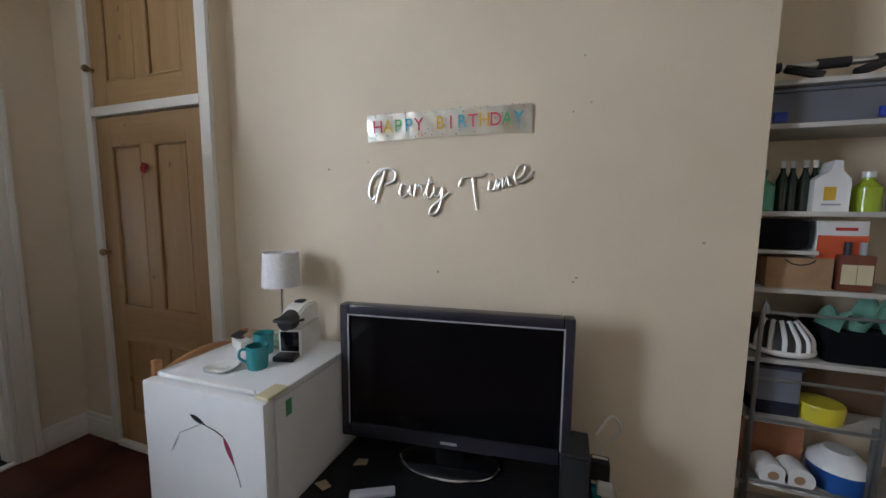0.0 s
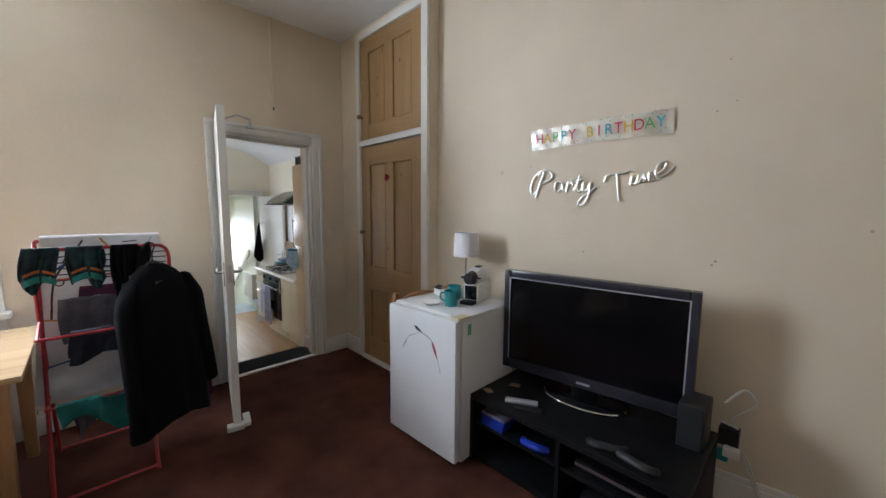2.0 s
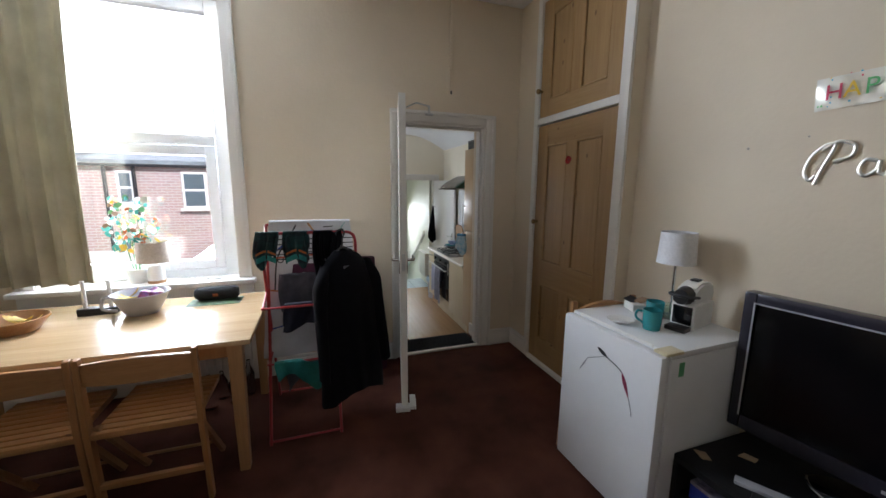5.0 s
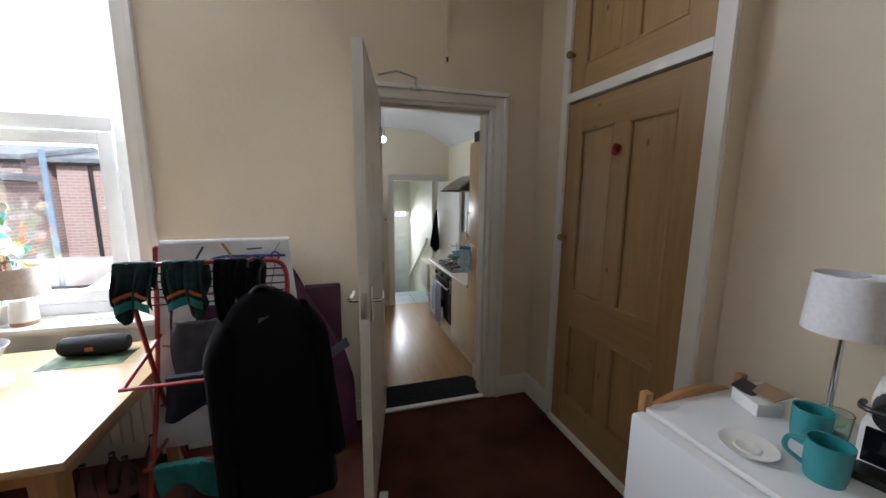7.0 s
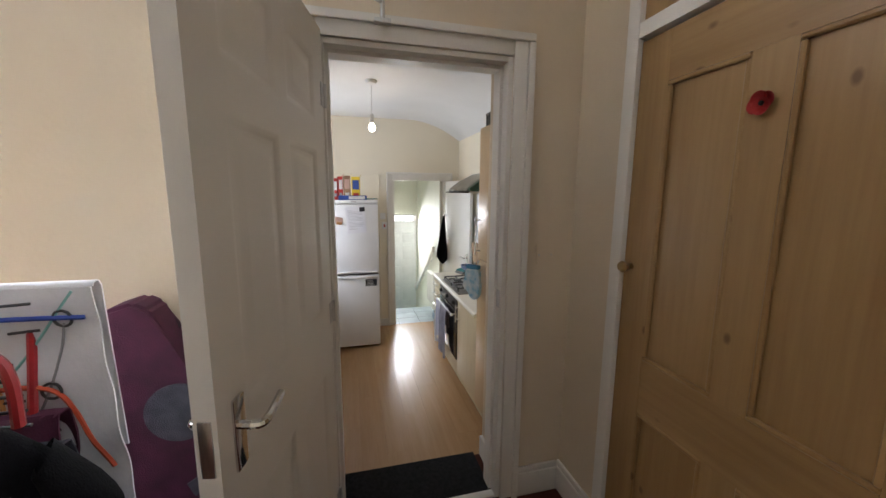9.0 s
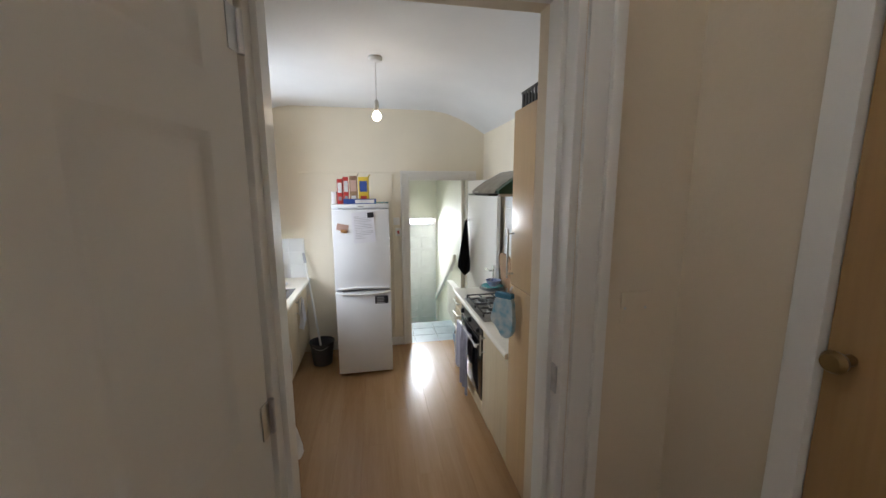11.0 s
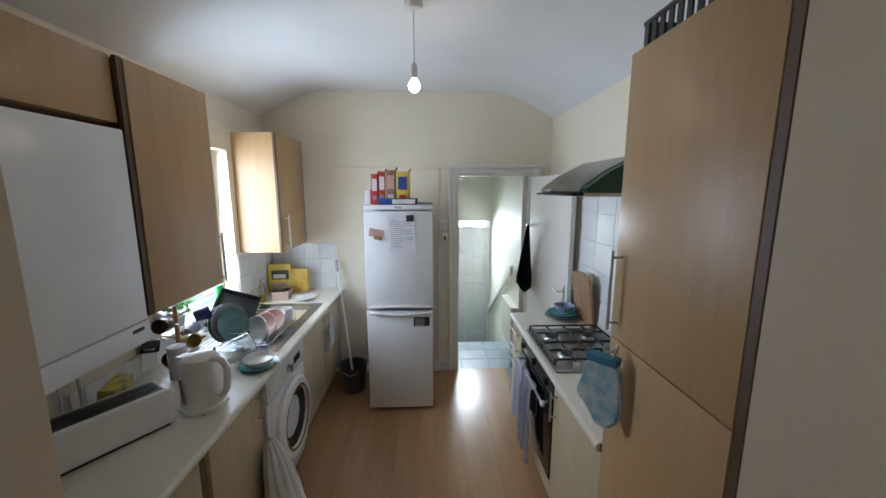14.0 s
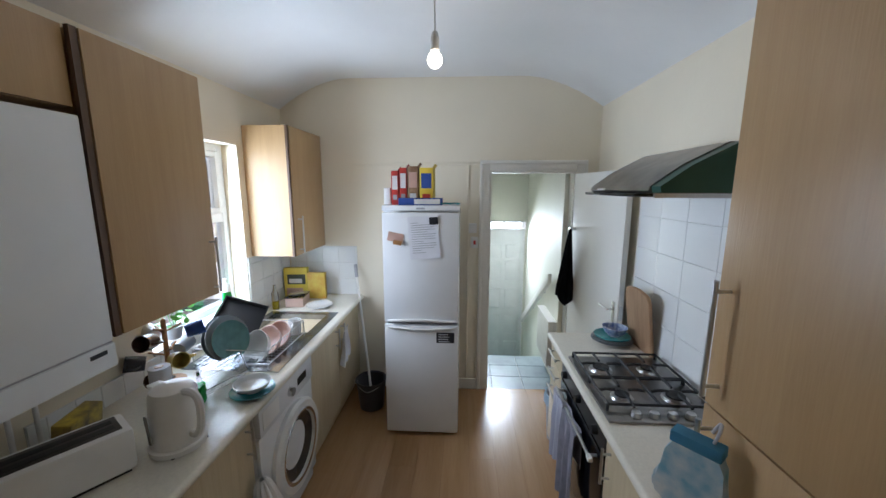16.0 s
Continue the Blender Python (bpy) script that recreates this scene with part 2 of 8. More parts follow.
def prism(bm, outline, z0, z1, axis="z"):
    """A solid from a flat outline of (u, v), pushed along axis from z0 to z1."""
    def at(u, v, w):
        return {"z": (u, v, w), "y": (u, w, v), "x": (w, u, v)}[axis]
    lo = [bm.verts.new(at(u, v, z0)) for u, v in outline]
    hi = [bm.verts.new(at(u, v, z1)) for u, v in outline]
    n = len(outline)
    bm.faces.new(lo)
    bm.faces.new(hi)
    for k in range(n):
        bm.faces.new((lo[k], lo[(k + 1) % n], hi[(k + 1) % n], hi[k]))


def sheet(bm, nu, nv, f, thick=0.0):
    """A cloth: f(u, v) gives the place, u and v from 0 to 1; thick gives it a back, offset along its normals."""
    p = [[Vector(f(i / nu, j / nv)) for j in range(nv + 1)] for i in range(nu + 1)]

    def skin(g, flip):
        for i in range(nu):
            for j in range(nv):
                q = (g[i][j], g[i + 1][j], g[i + 1][j + 1], g[i][j + 1])
                bm.faces.new(q[::-1] if flip else q)

    a = [[bm.verts.new(c) for c in row] for row in p]
    skin(a, False)
    if thick:
        def normal(i, j):
            du = p[min(i + 1, nu)][j] - p[max(i - 1, 0)][j]
            dv = p[i][min(j + 1, nv)] - p[i][max(j - 1, 0)]
            n = du.cross(dv)
            return n.normalized() if n.length > 1e-9 else Vector((0, 0, 1))
        b = [[bm.verts.new(p[i][j] - normal(i, j) * thick) for j in range(nv + 1)] for i in range(nu + 1)]
        skin(b, True)
        for i in range(nu):
            bm.faces.new((a[i][0], b[i][0], b[i + 1][0], a[i + 1][0]))
            bm.faces.new((a[i][nv], a[i + 1][nv], b[i + 1][nv], b[i][nv]))
        for j in range(nv):
            bm.faces.new((a[0][j], a[0][j + 1], b[0][j + 1], b[0][j]))
            bm.faces.new((a[nu][j], b[nu][j], b[nu][j + 1], a[nu][j + 1]))


def mesh_of(name, bm, material, smooth=False):
    bmesh.ops.recalc_face_normals(bm, faces=bm.faces)
    me = bpy.data.meshes.new(name)
    bm.to_mesh(me)
    bm.free()
    for m in material if isinstance(material, (list, tuple)) else [material]:
        me.materials.append(m)
    if smooth:
        me.shade_smooth()
        me.set_sharp_from_angle(angle=radians(38))
    return me


def part(name, bm, material, parent, label="", smooth=True):
    o = new(name, mesh_of(name, bm, material, smooth))
    o.parent = parent
    if label:
        tagged(o, label=label)
    return o


def thing(name, label, category, m=None, group="", kind=""):
    o = new(name)
    o.empty_display_size = 0.1
    o.matrix_world = m if m is not None else Matrix()
    return tagged(o, label, category, group, kind)


def solo(name, bm, material, label, category, m=None, group="", kind="", smooth=True):
    o = new(name, mesh_of(name, bm, material, smooth))
    if m is not None:
        o.matrix_world = m
    return tagged(o, label, category, group, kind)


def B():
    return bmesh.new()


def boxes(*bs, bevel=0.0):
    bm = bmesh.new()
    for b in bs:
        box(bm, *b, bevel=bevel)
    return bm


def structure(name, bm, material, label="", category="", smooth=False):
    o = new(name, mesh_of(name, bm, material, smooth))
    return tagged(o, label or name.replace("_", " "), category or name.split("_")[0], kind="structure")


# ---- the rooms ----
WX, NY, BX0, BX1 = -2.94, 1.68, -1.68, 0.71   # west wall, cupboard wall, chimney breast
BREAST_Y, BREAST_TURN = (lambda x: 1.77 + 0.1255 * (x + 1.68)), 7.153   # the breast stands a little askew
EX, SY, AY, CZ = 2.3, -2.6, 2.50, 3.0                     # east, south, alcove back, ceiling
KX0, KX1, KY0, KY1, KZ = -6.38, -3.25, -0.56, 2.16, -0.36  # kitchen
DY0, DY1, DZ = 0.60, 1.36, 2.02                          # doorway to the kitchen
WY0, WY1, WZ0, WZ1 = -1.80, -0.63, 0.79, 2.75             # living room window

bm = boxes((WX, EX, SY, AY, -0.10, 0.0))
structure("floor_living", bm, CARPET, "worn dark red-brown carpet", "floor")
bm = boxes((KX1 - 0.06, EX + 0.1, SY - 0.1, AY + 0.1, CZ, CZ + 0.1))
structure("ceiling_living", bm, WHITE_CEIL, "plain white ceiling", "ceiling")
# west wall with the window and the doorway, which widens behind the door lining
MX = WX - 0.12
bm = boxes((KX1, WX, SY, WY0, -0.1, CZ), (KX1, WX, WY0, WY1, -0.1, WZ0), (KX1, WX, WY0, WY1, WZ1, CZ), (KX1, WX, WY1, DY0 - 0.09, -0.46, CZ),
           (MX, WX, DY0 - 0.09, DY0, -0.46, CZ), (KX1, MX, DY0 - 0.09, DY0, DZ + 0.03, CZ), (MX, WX, DY0, DY1, DZ, CZ), (KX1, MX, DY0, DY1, DZ + 0.03, CZ),
           (MX, WX, DY1, DY1 + 0.026, -0.46, CZ), (KX1, MX, DY1, DY1 + 0.026, DZ + 0.03, CZ), (KX1, WX, DY1 + 0.026, AY, -0.46, CZ))
structure("wall_west", bm, CREAM, "cream painted plaster wall", "wall")
# cupboard wall: a solid block with a recess for the doors
bm = boxes((WX, -2.64, NY, AY, 0, CZ), (-1.72, BX0, NY, AY, 0, CZ), (-2.64, -1.72, NY + 0.06, AY, 0, CZ), (-2.64, -1.72, NY, NY + 0.06, 2.93, CZ))
structure("wall_cupboard", bm, CREAM, "cream painted cupboard wall", "wall")
bm = B()
prism(bm, [(BX0, BREAST_Y(BX0)), (BX1, BREAST_Y(BX1)), (BX1, AY + 0.1), (BX0, AY + 0.1)], 0, CZ)
structure("wall_chimney_breast", bm, CREAM, "cream painted chimney breast with scuffs", "wall")
bm = boxes((BX1, EX + 0.1, AY, AY + 0.1, 0, CZ))
structure("wall_alcove", bm, CREAM, "cream painted alcove wall", "wall")
structure("wall_east", boxes((EX, EX + 0.1, SY, AY, 0, CZ)), CREAM, "cream painted wall", "wall")
structure("wall_south", boxes((WX, EX + 0.1, SY - 0.1, SY, 0, CZ)), CREAM, "cream painted wall", "wall")

# kitchen shell
bm = B()
box(bm, KX0 - 0.02, KX1, KY0, KY1, KZ - 0.10, KZ - 0.012)
structure("floor_kitchen", bm, CHAIR_WOOD_Y, "beech laminate kitchen floor", "floor")
KWX0, KWX1, KWZ0, KWZ1 = -5.72, -4.86, 0.66, 1.80
bm = boxes((KX0 - 0.12, KWX0, KY0 - 0.22, KY0, KZ - 0.1, 2.5), (KWX1, KX1, KY0 - 0.22, KY0, KZ - 0.1, 2.5),
           (KWX0, KWX1, KY0 - 0.22, KY0, KZ - 0.1, KWZ0), (KWX0, KWX1, KY0 - 0.22, KY0, KWZ1, 2.5))
structure("wall_kitchen_south", bm, CREAM_K, "pale cream kitchen wall", "wall")
structure("wall_kitchen_north", boxes((KX0 - 0.12, KX1, KY1, KY1 + 0.12, KZ - 0.1, 2.5)), CREAM_K, "pale cream kitchen wall", "wall")
FDY0, FDY1, FDZ = 1.25, 1.98, 1.655
bm = boxes((KX0 - 0.12, KX0, KY0, FDY0, KZ - 0.1, 2.6), (KX0 - 0.12, KX0, FDY1, KY1, KZ - 0.1, 2.6), (KX0 - 0.12, KX0, FDY0, FDY1, FDZ, 2.6))
structure("wall_kitchen_west", bm, CREAM_K, "pale cream end wall with a doorway", "wall")
# coved ceiling
prof = [(KY0 - 0.1, 2.10), (KY0, 2.17)]
prof += [(KY0 + 0.62 * u, 2.17 + 0.245 * math.sin(u * math.pi / 2) ** 0.9) for u in (0.15, 0.3, 0.45, 0.6, 0.75, 0.9, 1.0)]
prof += [(KY1 - 0.68 * (1 - u), 2.17 + 0.245 * math.sin((1 - u) * math.pi / 2) ** 0.9) for u in (0.0, 0.1, 0.25, 0.4, 0.55, 0.7, 0.85, 1.0)]
prof += [(KY1 + 0.1, 2.10), (KY1 + 0.1, 2.62), (KY0 - 0.1, 2.62)]
bm = B()
prism(bm, prof, KX0 - 0.1, KX1 + 0.002, "x")
structure("ceiling_kitchen", bm, WHITE_CEIL, "white sloping coved kitchen ceiling", "ceiling", smooth=True)

# ---- doorway, step and trim ----
structure("floor_threshold", boxes((KX1, WX, DY0 - 0.09, DY1 + 0.026, -0.46, -0.004)), CARPET, "boarded doorway threshold", "floor")
solo("door_mat", boxes((KX1 - 0.012, WX - 0.045, DY0 + 0.024, DY1 - 0.024, -0.004, 0.008), bevel=0.003), MAT_DARK, "charcoal ribbed barrier mat in the doorway", "door mat")
solo("threshold_strip", boxes((WX - 0.045, WX - 0.005, DY0, DY1, -0.004, 0.010), bevel=0.003), GLOSS, "worn white painted threshold strip", "threshold strip")
structure("step_kitchen", boxes((KX1 - 0.19, KX1 - 0.002, DY0, DY1, KZ - 0.012, -0.18)), MAT_DARK, "low dark step down to the kitchen", "step")


def architrave(name, x, y0, y1, z0, z1, side, w=0.09, sill=False):
    top = thing(name, "white gloss moulded architrave", "trim", kind="structure")
    zb = z0 - (w if sill else 0)
    for nm, ya, yb, za, zc in (("jamb_board", y0 - w, y0, zb, z1 + w), ("jamb_board", y1, y1 + w, zb, z1 + w), ("head_board", y0 + 0.001, y1 - 0.001, z1, z1 + w)):
        bm = B()
        box(bm, min(x, x + side * 0.014), max(x, x + side * 0.014), ya, yb, za, zc, bevel=0.003)
        part(nm, bm, GLOSS, top)
        bm = B()
        if nm == "head_board":
            box(bm, min(x + side * 0.014, x + side * 0.030), max(x + side * 0.014, x + side * 0.030), ya - w, yb + w, zc - 0.030, zc, bevel=0.006)
        elif ya < y0:
            box(bm, min(x + side * 0.014, x + side * 0.030), max(x + side * 0.014, x + side * 0.030), ya, ya + 0.030, za, zc - 0.031, bevel=0.006)
        else:
            box(bm, min(x + side * 0.014, x + side * 0.030), max(x + side * 0.014, x + side * 0.030), yb - 0.030, yb, za, zc - 0.031, bevel=0.006)
        part("back_band", bm, GLOSS, top)
    return top


architrave("trim_doorway", WX, DY0, DY1, 0, DZ, 1, 0.085)
bm = boxes((MX, WX, DY0, DY0 + 0.022, 0.01, DZ), (MX, WX, DY1 - 0.022, DY1, 0.01, DZ), (MX, WX, DY0 + 0.022, DY1 - 0.022, DZ - 0.022, DZ), bevel=0.003)
structure("trim_door_lining", bm, GLOSS, "white gloss door lining", "trim")
bm = boxes((MX, WX - 0.05, DY0 + 0.022, DY0 + 0.036, 0.012, DZ - 0.022), (MX, WX - 0.05, DY1 - 0.036, DY1 - 0.022, 0.012, DZ - 0.022), (MX, WX - 0.05, DY0 + 0.036, DY1 - 0.036, DZ - 0.036, DZ - 0.022))
structure("trim_door_stop", bm, GLOSS, "white gloss door stop bead", "trim")
bm = boxes((KX1 + 0.001, MX - 0.001, DY1 + 0.008, DY1 + 0.0259, -0.003, 0.115), bevel=0.004)
structure("baseboard_reveal", bm, GLOSS, "white baseboard in the door reveal", "baseboard")
solo("strike_plate", boxes((WX - 0.045, WX - 0.018, DY1 - 0.026, DY1 - 0.021, 0.96, 1.04)), STEEL, "dull steel strike plate on the door lining", "strike plate")


def skirting(name, x0, x1, y0, y1, out):
    """out: the axis and side on which it faces the room."""
    t = thing(name, "white gloss baseboard with moulded top", "baseboard", kind="structure")
    part("board", boxes((x0, x1, y0, y1, 0, 0.12), bevel=0.003), GLOSS, t)
    if x1 - x0 < y1 - y0:
        part("top_mould", boxes((x0 if out > 0 else x0 + 0.006, x1 - 0.006 if out > 0 else x1, y0, y1, 0.12, 0.15), bevel=0.005), GLOSS, t)
    else:
        part("top_mould", boxes((x0, x1, y0 + 0.006 if out < 0 else y0, y1 if out < 0 else y1 - 0.006, 0.12, 0.15), bevel=0.005), GLOSS, t)
    return t


skirting("baseboard_west", WX, WX + 0.02, DY1 + 0.086, NY - 0.02, 1)
skirting("baseboard_west_long", WX, WX + 0.02, SY, DY0 - 0.086, 1)
skirting("baseboard_north", WX, -2.662, NY - 0.02, NY, -1)
for o in skirting("baseboard_breast", 0, (BX1 - BX0) / math.cos(radians(BREAST_TURN)), -0.02, 0, -1).children:
    o.matrix_basis = pose(BX0, BREAST_Y(BX0), 0, 0, 0, BREAST_TURN)


def panel_leaf(parent, w, h, t, panels, m_stile, m_rail, m_panel, face=1, raised=True):
    """A framed door in its own x (width), y (thickness) and z. panels: (x0, x1, z0, z1). Built from stiles, rails and sunk panels."""
    xs = sorted({p[0] for p in panels} | {p[1] for p in panels})
    bm = B()
    cells_x = [0] + xs + [w]
    zs = sorted({p[2] for p in panels} | {p[3] for p in panels})
    # rails across, stiles up
    for a, b in zip([0] + zs[1::2], zs[0::2] + [h]):
        bm2 = boxes((xs[0] + 0.0005, xs[-1] - 0.0005, -t / 2 + 0.0006, t / 2 - 0.0006, a + 0.0005, b - 0.0005))
        part("rail", bm2, m_rail, parent, smooth=False)
    for a, b in zip([0] + xs[1::2], xs[0::2] + [w]):
        z0, z1 = (0, h)
        if a > 0 and b < w:
            for p in panels:
                if abs(p[1] - a) < 1e-6:
                    part("muntin", boxes((a, b, -t / 2 + 0.0004, t / 2 - 0.0004, p[2], p[3])), m_stile, parent, smooth=False)
        else:
            part("stile", boxes((a, b, -t / 2, t / 2, z0, z1), bevel=0.002), m_stile, parent, smooth=False)
    bm.free()
    for x0, x1, z0, z1 in panels:
        bm = B()
        box(bm, x0, x1, -t / 2 + 0.012, t / 2 - 0.012, z0, z1)
        if raised:
            for s in (-1, 1):
                ya, yb = sorted((s * (t / 2 - 0.012), s * (t / 2 - 0.004)))
                box(bm, x0 + 0.035, x1 - 0.035, ya, yb, z0 + 0.035, z1 - 0.035, bevel=0.006, seg=1)
        part("panel", bm, m_panel, parent, smooth=False)
        for s in (-1, 1):
            ya, yb = sorted((s * (t / 2 - 0.013), s * (t / 2 + 0.003)))
            for q in ((x0, x1, z0, z0 + 0.014), (x0, x1, z1 - 0.014, z1), (x0, x0 + 0.014, z0 + 0.014, z1 - 0.014), (x1 - 0.014, x1, z0 + 0.014, z1 - 0.014)):
                bm = B(); box(bm, q[0], q[1], ya, yb, q[2], q[3], bevel=0.004, seg=1)
                part("bead", bm, m_stile, parent, smooth=False)


def moulded_leaf(parent, w, h, t, panels, m):
    """A pressed-skin door: one flat slab, and panels sunk behind a soft sloping groove on both faces."""
    xs = sorted({0, w} | {p[0] for p in panels} | {p[1] for p in panels})
    zs = sorted({0, h} | {p[2] for p in panels} | {p[3] for p in panels})
    bm = B()
    v = {(i, k, s): bm.verts.new((x, s * t / 2, z)) for i, x in enumerate(xs) for k, z in enumerate(zs) for s in (-1, 1)}
    for i in range(len(xs) - 1):
        for k in range(len(zs) - 1):
            if any(abs(p[0] - xs[i]) < 1e-6 and p[2] - 1e-6 <= zs[k] and zs[k + 1] <= p[3] + 1e-6 for p in panels):
                continue
            for s in (-1, 1):
                bm.faces.new((v[i, k, s], v[i + 1, k, s], v[i + 1, k + 1, s], v[i, k + 1, s]))
    for k in range(len(zs) - 1):
        for i in (0, len(xs) - 1):
            bm.faces.new((v[i, k, -1], v[i, k + 1, -1], v[i, k + 1, 1], v[i, k, 1]))
    for i in range(len(xs) - 1):
        for k in (0, len(zs) - 1):
            bm.faces.new((v[i, k, -1], v[i + 1, k, -1], v[i + 1, k, 1], v[i, k, 1]))
    part("slab", bm, m, parent, smooth=False)
    for x0, x1, z0, z1 in panels:
        bm = B()
        for s in (-1, 1):
            rings = []
            for inset, sink in ((0, 0), (0.008, 0.0015), (0.016, 0.0065), (0.024, 0.0075), (0.040, 0.0055), (0.058, 0.0015), (0.066, 0.0010)):
                y = s * (t / 2 - sink)
                rings.append([bm.verts.new(q) for q in ((x0 + inset, y, z0 + inset), (x1 - inset, y, z0 + inset), (x1 - inset, y, z1 - inset), (x0 + inset, y, z1 - inset))])
            for a, b in zip(rings, rings[1:]):
                for k in range(4):
                    bm.faces.new((a[k], a[(k + 1) % 4], b[(k + 1) % 4], b[k]))
            bm.faces.new(rings[-1])
        part("panel", bm, m, parent)


# the white panelled door, standing open into the living room
leaf = thing("door_1", "white gloss six-panel door standing open", "door", pose(WX + 0.022, DY0 - 0.005, 0.012, 0, 0, -11.5), kind="structure")
LW = 0.78
DOOR_PANELS = [(a, a + 0.25, z0, z1) for a in (0.105, 0.425) for z0, z1 in ((0.22, 0.80), (1.02, 1.60), (1.70, 1.90))]
moulded_leaf(leaf, LW, 2.02, 0.042, DOOR_PANELS, GLOSS)
for s in (-1, 1):
    bm = boxes((LW - 0.085, LW - 0.045, min(s * 0.0215, s * 0.028), max(s * 0.0215, s * 0.028), 0.92, 1.07), bevel=0.003)
    hp = part("handle_plate", bm, CHROME, leaf, "chrome lever handle plate")
    bm = B()
    pipe(bm, curve_points([(LW - 0.065, s * 0.028, 1.01), (LW - 0.065, s * 0.062, 1.01), (LW - 0.085, s * 0.070, 1.01), (LW - 0.125, s * 0.068, 1.012), (LW - 0.165, s * 0.066, 1.018)], 4), 0.009)
    part("lever", bm, CHROME, hp)
part("latch_plate", boxes((LW, LW + 0.003, -0.012, 0.012, 0.95, 1.06), bevel=0.001), STEEL, leaf, "worn brass-coloured latch plate")
for z in (0.18, 1.0, 1.80):
    bm = B()
    rod(bm, (-0.006, 0.026, z - 0.04), (-0.006, 0.026, z + 0.04), 0.007)
    box(bm, 0, 0.03, 0.0205, 0.024, z - 0.04, z + 0.04)
    part("hinge", bm, STEEL, leaf)
bm = B()
prism(bm, [(LW - 0.14, 0.0), (LW + 0.02, 0.0), (LW + 0.02, 0.022), (LW - 0.03, 0.035), (LW - 0.14, 0.014)], 0.035, 0.075, "y")
box(bm, LW - 0.03, LW + 0.03, -0.06, 0.035, -0.010, 0.022, bevel=0.004)
solo("door_stop_wedge", bm, WHITE_PLASTIC, "white plastic wedge door stop under the open door", "door stop", pose(WX + 0.022, DY0 - 0.005, 0.012, 0, 0, -11.5))
# closer bracket over the doorway
bm = B()
box(bm, WX + 0.03, WX + 0.06, 0.80, 0.86, DZ + 0.045, DZ + 0.06, bevel=0.003)
rod(bm, (WX + 0.045, 0.83, DZ + 0.05), (WX + 0.045, 0.83, DZ + 0.12), 0.008)
pipe(bm, [(WX + 0.045, 0.83, DZ + 0.115), (WX + 0.14, 0.70, DZ + 0.112), (WX + 0.30, 0.575, DZ + 0.035)], 0.006)
solo("door_closer_arm", bm, STEEL, "grey metal door closer arm over the doorway", "door closer")
bm = boxes((WX, WX + 0.018, 1.02, 1.045, 2.28, CZ), bevel=0.002)
solo("cable_trunking", bm, CREAM, "cream painted vertical cable trunking on the wall", "cable trunking")
solo("cable_stub", boxes((WX, WX + 0.012, 1.027, 1.037, 2.255, 2.28)), BLACK_PLASTIC, "dark cable end below the trunking", "cable")
bm = boxes((WX, WX + 0.005, 1.50, 1.585, 1.16, 1.245), bevel=0.002)
t = thing("wall_plate", "blank white painted socket plate on the wall", "wall plate")
part("plate", bm, CREAM, t)
for y in (1.512, 1.573):
    bm = B()
    rod(bm, (WX + 0.005, y, 1.20), (WX + 0.006, y, 1.20), 0.004)
    part("screw", bm, STEEL, t)

# ---- built-in pine cupboard ----
cup = thing("built_in_cupboard", "stripped pine two-door cupboard built into the wall", "cupboard")
FY = NY - 0.008
for nm, q in (("frame_stile", (-2.66, -2.605, 0.0, 2.965)), ("frame_stile", (-1.755, -1.685, 0.0, 2.965)), ("frame_rail", (-2.604, -1.756, 2.905, 2.965)), ("frame_rail", (-2.604, -1.756, 1.99, 2.04))):
    part(nm, boxes((q[0], q[1], FY - 0.012, NY + 0.059, q[2], q[3]), bevel=0.004), GLOSS, cup, "white gloss cupboard frame")
def cup_door(name, z0, h, panels):
    d = part(name, boxes((0.001, 0.843, 0.0195, 0.0205, 0.001, h - 0.001)), PINE, cup, "stripped knotty pine panelled door")
    d.location = (-2.6015, FY + 0.022, z0)
    panel_leaf(d, 0.844, h, 0.034, panels, PINE, PINE_X, PINE, raised=False)
    return d
d1 = cup_door("lower_door", 0.035, 1.945, [(0.12, 0.37, 0.19, 0.66), (0.47, 0.72, 0.19, 0.66), (0.12, 0.37, 0.86, 1.79), (0.47, 0.72, 0.86, 1.79)])
d2 = cup_door("upper_door", 2.045, 0.855, [(0.12, 0.37, 0.12, 0.74), (0.47, 0.72, 0.12, 0.74)])
part("plinth_board", boxes((-2.604, -1.756, FY - 0.02, FY + 0.03, 0.0, 0.032), bevel=0.003), GLOSS, cup)
for d, z in ((d1, 1.18), (d2, 0.20)):
    bm = B()
    lathe(bm, [(0, 0), (0.011, 0), (0.009, 0.015), (0.018, 0.028), (0.021, 0.038), (0.015, 0.048), (0, 0.050)], 16)
    k = part("knob", bm, mat("aged_brass" + d.name, (0.30, 0.20, 0.09), 0.35, metal=0.9), d, "aged brass round knob")
    k.location, k.rotation_euler = (0.035 if z > 1 else 0.02, -0.017, z), (radians(90), 0, 0)
RED = mat("red_paper", (0.42, 0.03, 0.03), 0.8)
t = thing("paper_poppy", "faded red paper poppy pinned to the pine door", "paper poppy", pose(-2.185, FY - 0.001, 1.69, 90, 0, 0) @ Matrix.Diagonal((0.85, 0.85, 1, 1)))
for k in range(4):
    bm = B()
    a = k * math.pi / 2 + 0.5
    lathe(bm, [(0, 0.003), (0.010, 0.002), (0.019, 0.006), (0.024, 0.012)], 14, (0.012 * math.cos(a), 0.012 * math.sin(a), 0.002 * k))
    part("petal", bm, RED, t)
bm = B()
lathe(bm, [(0, 0.006), (0.008, 0.006), (0.006, 0.013), (0, 0.015)], 12)
part("centre", bm, BLACK_PLASTIC, t)

